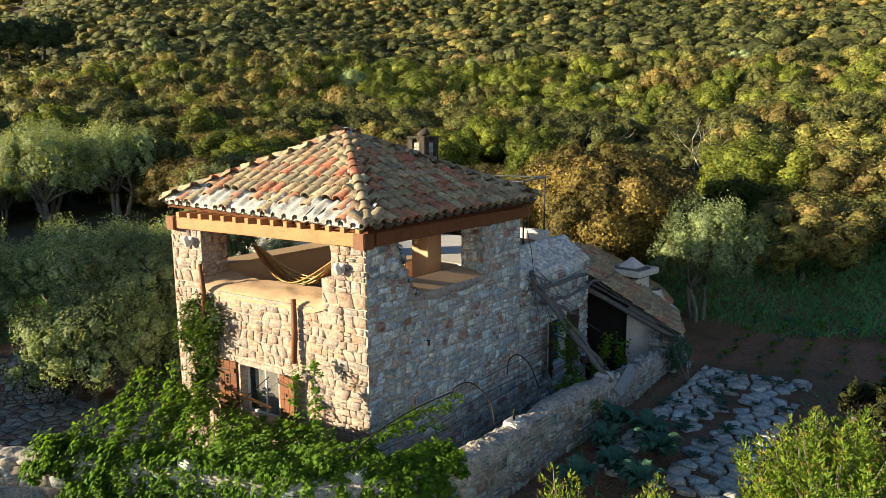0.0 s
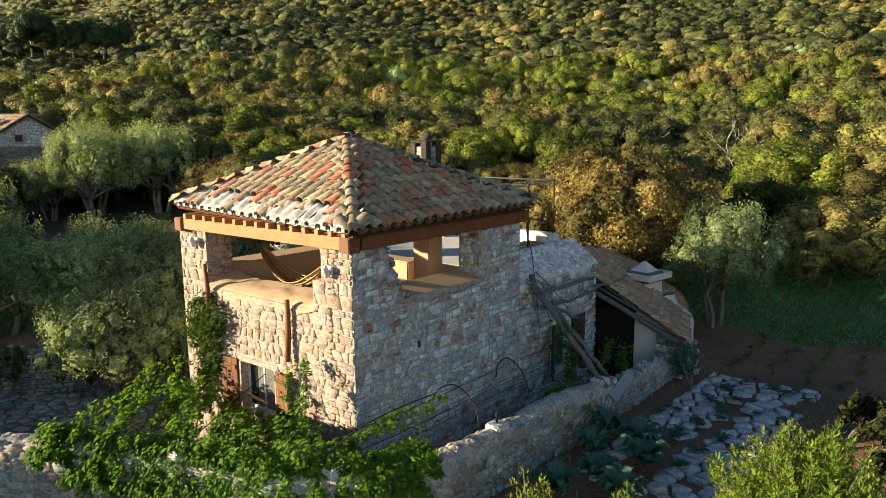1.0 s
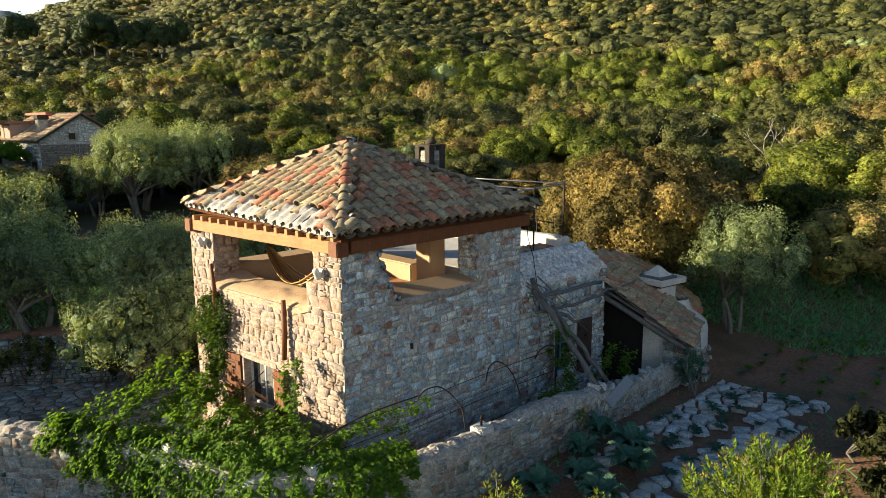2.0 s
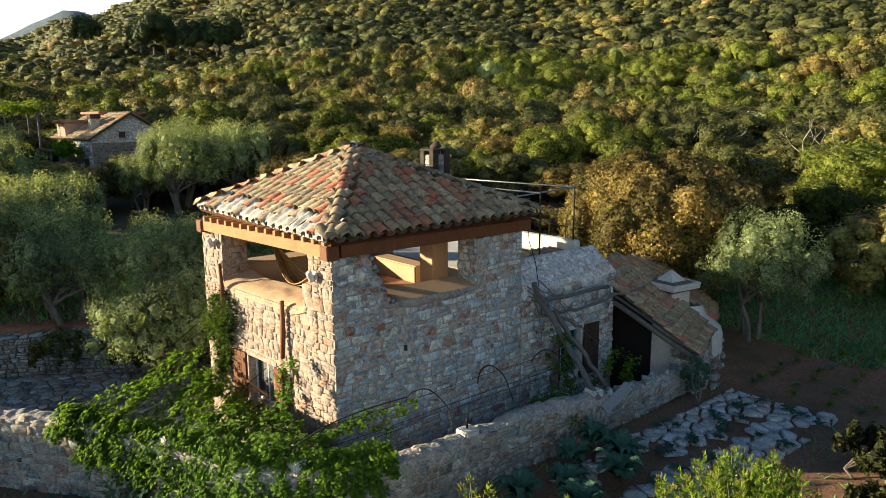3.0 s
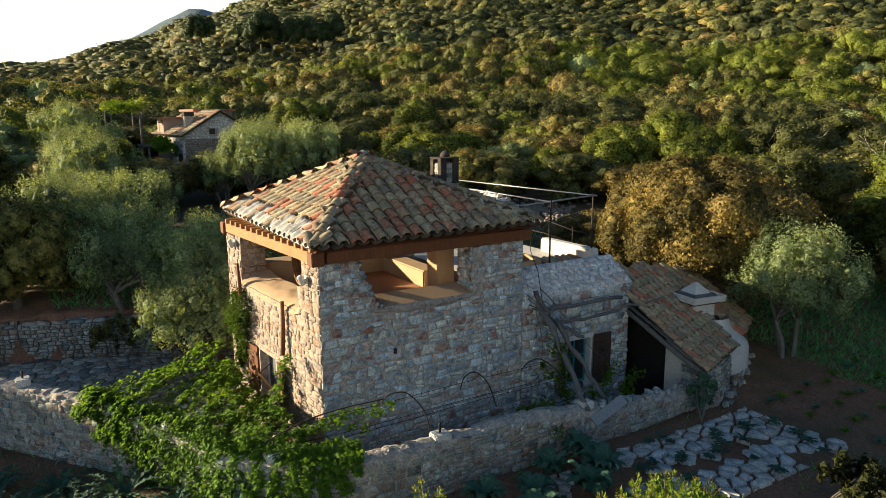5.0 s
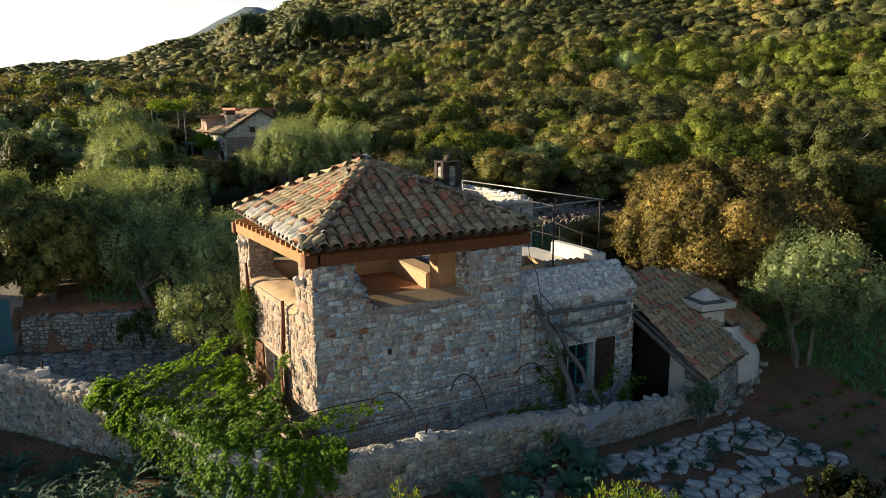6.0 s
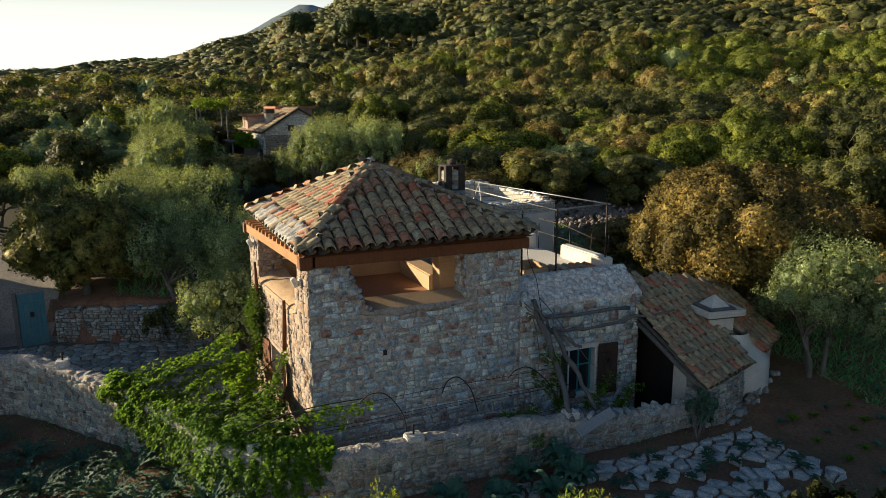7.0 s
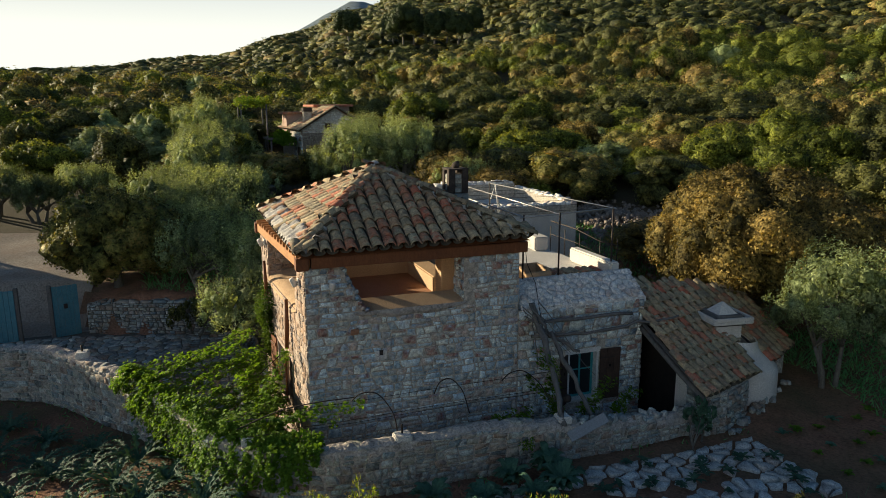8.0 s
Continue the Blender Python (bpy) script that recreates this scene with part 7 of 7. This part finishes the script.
def shrub(name, label, at, size, leaf, mat, count, clumps, seed, aspect=0.45, lift=0.0):
    return tree(name, label, "shrub", at, size[1], size[0], leaf, mat, count, clumps, seed, 0.035, 0.05 + lift, stems=3, aspect=aspect, clump=0.16, limbs=5, fold=True, sub=1, tall=1.5, ragged=0.55, core=0.6, fray=1.2)


def sprig_bush(name, label, at, size, leaf, shoots, per, seed):
    """A loose bush of many upright leafy shoots, each ending in a reddish young tip."""
    g, r = np.random.default_rng(seed), random.Random(seed)
    ob = thing(name, label, "shrub", at)
    wide, high = size
    stems, leaves, tips = [], [], []
    lump = [(r.uniform(0, 6.283), r.uniform(0.2, 0.9), r.uniform(0.75, 1.12)) for _ in range(7)]
    for k in range(shoots):
        up = (k + 0.5) / shoots
        a = k * 2.39996 + r.uniform(-0.3, 0.3)
        near = min(lump, key=lambda q: 1 - math.cos(a - q[0]) + abs(up - q[1]))
        reach = near[2] * r.uniform(0.62, 1.0)
        flat = math.sqrt(1 - (up * 0.96) ** 2) if up > 0.25 else 0.85 + 0.45 * up
        out = Vector((math.cos(a), math.sin(a), 0)) * wide * flat * reach
        tip = out + Vector((0, 0, high * (0.22 + 0.78 * up) * (0.6 + 0.4 * reach)))
        bend = tip - Vector((0, 0, r.uniform(0.16, 0.34) * min(1.0, wide + 0.3))) - out * 0.08
        foot = Vector((math.cos(a), math.sin(a), 0)) * 0.06 * wide
        pts = [foot.lerp(bend, q) + Vector((0, 0, 0.12 * high * math.sin(q * 3.1416))) * (1 - up) for q in (0, 0.35, 0.7, 1)] + [tip]
        if k % 3 == 0:
            stems.append(tube_data(pts, [0.022, 0.017, 0.012, 0.008, 0.003], 5))
        n = int(per * r.uniform(0.75, 1.2))
        q = 1 - 0.85 * g.random(n) ** 1.15                      # along the outer part of the shoot
        seg = np.array([tuple(p) for p in pts[1:]])
        w = np.clip((q - 0.15) / 0.85 * 3, 0, 2.999)
        b = w.astype(int)
        spot = seg[b] + (seg[b + 1] - seg[b]) * (w - b)[:, None]
        axis = np.array((tip - bend).normalized())
        away = g.normal(size=(n, 3))
        away /= np.linalg.norm(away, axis=1)[:, None]
        spot = spot + away * (0.02 + 0.11 * (1.02 - q))[:, None]
        along = away * 0.8 + axis * 0.75
        along /= np.linalg.norm(along, axis=1)[:, None]
        across = np.cross(along, axis + 0.3 * g.normal(size=(n, 3)))
        across /= np.linalg.norm(across, axis=1)[:, None] + 1e-9
        face = np.cross(along, across)
        s = (leaf * g.uniform(0.65, 1.3, n) * np.where(q > 0.93, 0.6, 1.0))[:, None]
        fold = face * s * 0.1
        c = np.stack([spot, spot + along * s * 0.45 + across * s * 0.2 + fold, spot + along * s, spot + along * s * 0.45 - across * s * 0.2 + fold], 1)
        tips.append(c[q > 0.95])
        leaves.append(c[q <= 0.95])
    for word, rows, mat in (("foliage", leaves, CITRUS), ("young_foliage", tips, GOLD)):
        c = np.concatenate(rows)
        q = np.arange(len(c))[:, None] * 4
        put(word, mesh_of(word, c.reshape(-1, 3), np.concatenate([q + (0, 1, 2), q + (0, 2, 3)]), mat), ob, "reddish young leaves" if word == "young_foliage" else "")
    whole = (np.array(stems[0][0]), stems[0][1])
    for v, f in stems[1:]:
        whole = (np.concatenate([whole[0], v]), whole[1] + [[i + len(whole[0]) for i in q] for q in f])
    put("stems", mesh_of("stems", *whole, BARK), ob)
    return ob


sprig_bush("laurel_bush", "bright yellow-green leafy bush lit by the sun", at_ground(6.6, 2.4), (1.4, 2.2), 0.085, 260, 76, 951)
for x, y, w, h, k in ((3.45, 0.35, 0.42, 1.2, 952), (4.6, 0.9, 0.42, 1.1, 953), (3.0, -0.4, 0.35, 0.95, 954)):
    sprig_bush("yellow_shrub", "small yellowish shrub by the garden wall", at_ground(x, y), (w, h), 0.08, 34, 34, k)
shrub("garden_shrub", "slim grey-green shrub beside the stone pier", at_ground(2.5, 8.1), (0.35, 1.15), 0.1, KALE, 700, 18, 955)
for k, (x, y, r_, h_) in enumerate([(-11.6, -2.0, 0.9, 1.1), (-10.2, -0.4, 1.0, 1.2), (-8.6, 1.3, 1.0, 1.3), (-7.2, 1.6, 0.9, 1.2)]):
    shrub("terrace_bush", "dark evergreen bush overhanging the terrace wall", (x + 0.35, y - 0.35, -0.45), (r_, h_), 0.08, DARKLEAF, 2600, 30, 970 + k)
shrub("dark_bush", "dark green bush at the edge of the bed", at_ground(6.8, 7.0), (1.0, 0.95), 0.14, DARKLEAF, 1500, 30, 956)
shrub("dark_bush", "dark green bush at the garden's edge", at_ground(7.4, 5.2), (0.7, 0.8), 0.14, DARKLEAF, 1100, 24, 957)


def blades(name, label, count, spot, tall, mat, seed):
    """Grass: narrow bent blades, too many to count."""
    g, r = np.random.default_rng(seed), random.Random(seed)
    at = np.array([spot(r) for _ in range(count)])
    a = g.uniform(0, 2 * math.pi, count)
    side = np.stack([np.cos(a), np.sin(a), 0 * a], 1) * g.uniform(0.012, 0.03, count)[:, None]
    h = g.uniform(0.5, 1.3, count)[:, None] * tall
    top = np.concatenate([g.normal(size=(count, 2)) * 0.8, np.ones((count, 1))], 1) * h
    v = np.stack([at - side, at + side, at + side * 0.3 + top, at - side * 0.3 + top], 1).reshape(-1, 3)
    return put(name, mesh_of(name, v, np.arange(count * 4).reshape(-1, 4), mat), None, label, "grass", kind="stuff")


def meadow(r):
    while True:
        x, y = r.uniform(-1.5, 14), r.uniform(12.6, 24)
        if y - 12.6 > 0.25 * abs(x - 5) * 0 + 1.2 * noise.noise((x * 0.5, y * 0.5, 1)):
            return (x, y, ground_z(x, y) - 0.02)


def lawn(r):
    x, y = r.uniform(-22, -6), r.uniform(-4, 16)
    while inside_yard(x, y) or inside_yard(x + 0.5, y - 0.5):
        x, y = r.uniform(-22, -6), r.uniform(-4, 16)
    return (x, y, ground_z(x, y) - 0.02)


def verge(r):
    x, y = r.uniform(-9, 8), r.uniform(-12, 9.5)
    z = ground_z(x, y) if not inside_yard(x, y) and not (2.6 < x < 5.3 and y > 2.4) and not (x < 2.2 and y > -1.5) else -3
    return (x, y, z - 0.02)


blades("meadow_grass", "tall green grass beyond the garden", 30000, meadow, 0.17, GRASS, 961)
blades("orchard_grass", "green grass under the olive trees", 26000, lawn, 0.22, GRASS, 962)
blades("garden_weeds", "thin grass and weeds on garden soil", 5000, verge, 0.14, GRASS, 963)
# loose stones: rubble field behind the house, stones at the lean-to foot
rng = random.Random(99)
heap = thing("rubble_heap", "heap of loose grey field stones", "rubble")
v_all, f_all, total = [], [], 0
for k in range(900):
    x, y = rng.gauss(-14, 3.2), rng.gauss(16.8, 1.8)
    s = rng.uniform(0.08, 0.27)
    m = np.array(pose(x, y, ground_z(x, y) + 0.35 * math.exp(-((y - 16.8) / 1.5) ** 2), rng.uniform(-60, 60), rng.uniform(-60, 60), rng.uniform(0, 360)) @ Matrix.Diagonal((s, s * 0.8, s * 0.3, 1)))
    sv, sf = STONES[rng.randrange(len(STONES))]
    v_all.append(sv @ m[:3, :3].T + m[:3, 3]), f_all.append(sf + total)
    total += len(sv)
put("rubble", mesh_of("rubble", np.concatenate(v_all), np.concatenate(f_all), BROWNSTONE), heap, kind="stuff")
meshes = stone_meshes("field_stone", DRYSTONE)
for k in range(26):
    t = rng.random()
    x, y = 2.45 - 1.6 * t + rng.gauss(0.02, 0.07), 8.9 + 3.4 * t + rng.gauss(0, 0.08)
    s = rng.uniform(0.09, 0.22)
    ob = tagged(put("field_stone", meshes[k % len(meshes)]), "loose grey stone at the foot of the lean-to", "stone", "loose stones")
    ob.matrix_basis = pose(x, y, ground_z(x, y) + 0.05, rng.uniform(-25, 25), rng.uniform(-25, 25), rng.uniform(0, 360)) @ Matrix.Diagonal((s, s * 0.8, s * 0.4, 1))
for k in range(26):
    u = arc[-1] - rng.uniform(0.2, 3.6)
    p, way, out = wall_at(u)
    w = rng.uniform(0.1, 0.24)
    ob = tagged(put("field_stone", meshes[k % len(meshes)]), "loose grey stone on top of the broken garden wall", "stone", "stones on the wall")
    ob.matrix_basis = pose(*(p + out * rng.uniform(-0.12, 0.12) + Vector((0, 0, 0.03))), rng.uniform(-25, 25), rng.uniform(-25, 25), rng.uniform(0, 360)) @ Matrix.Diagonal((w, w * 0.75, w * 0.35, 1))
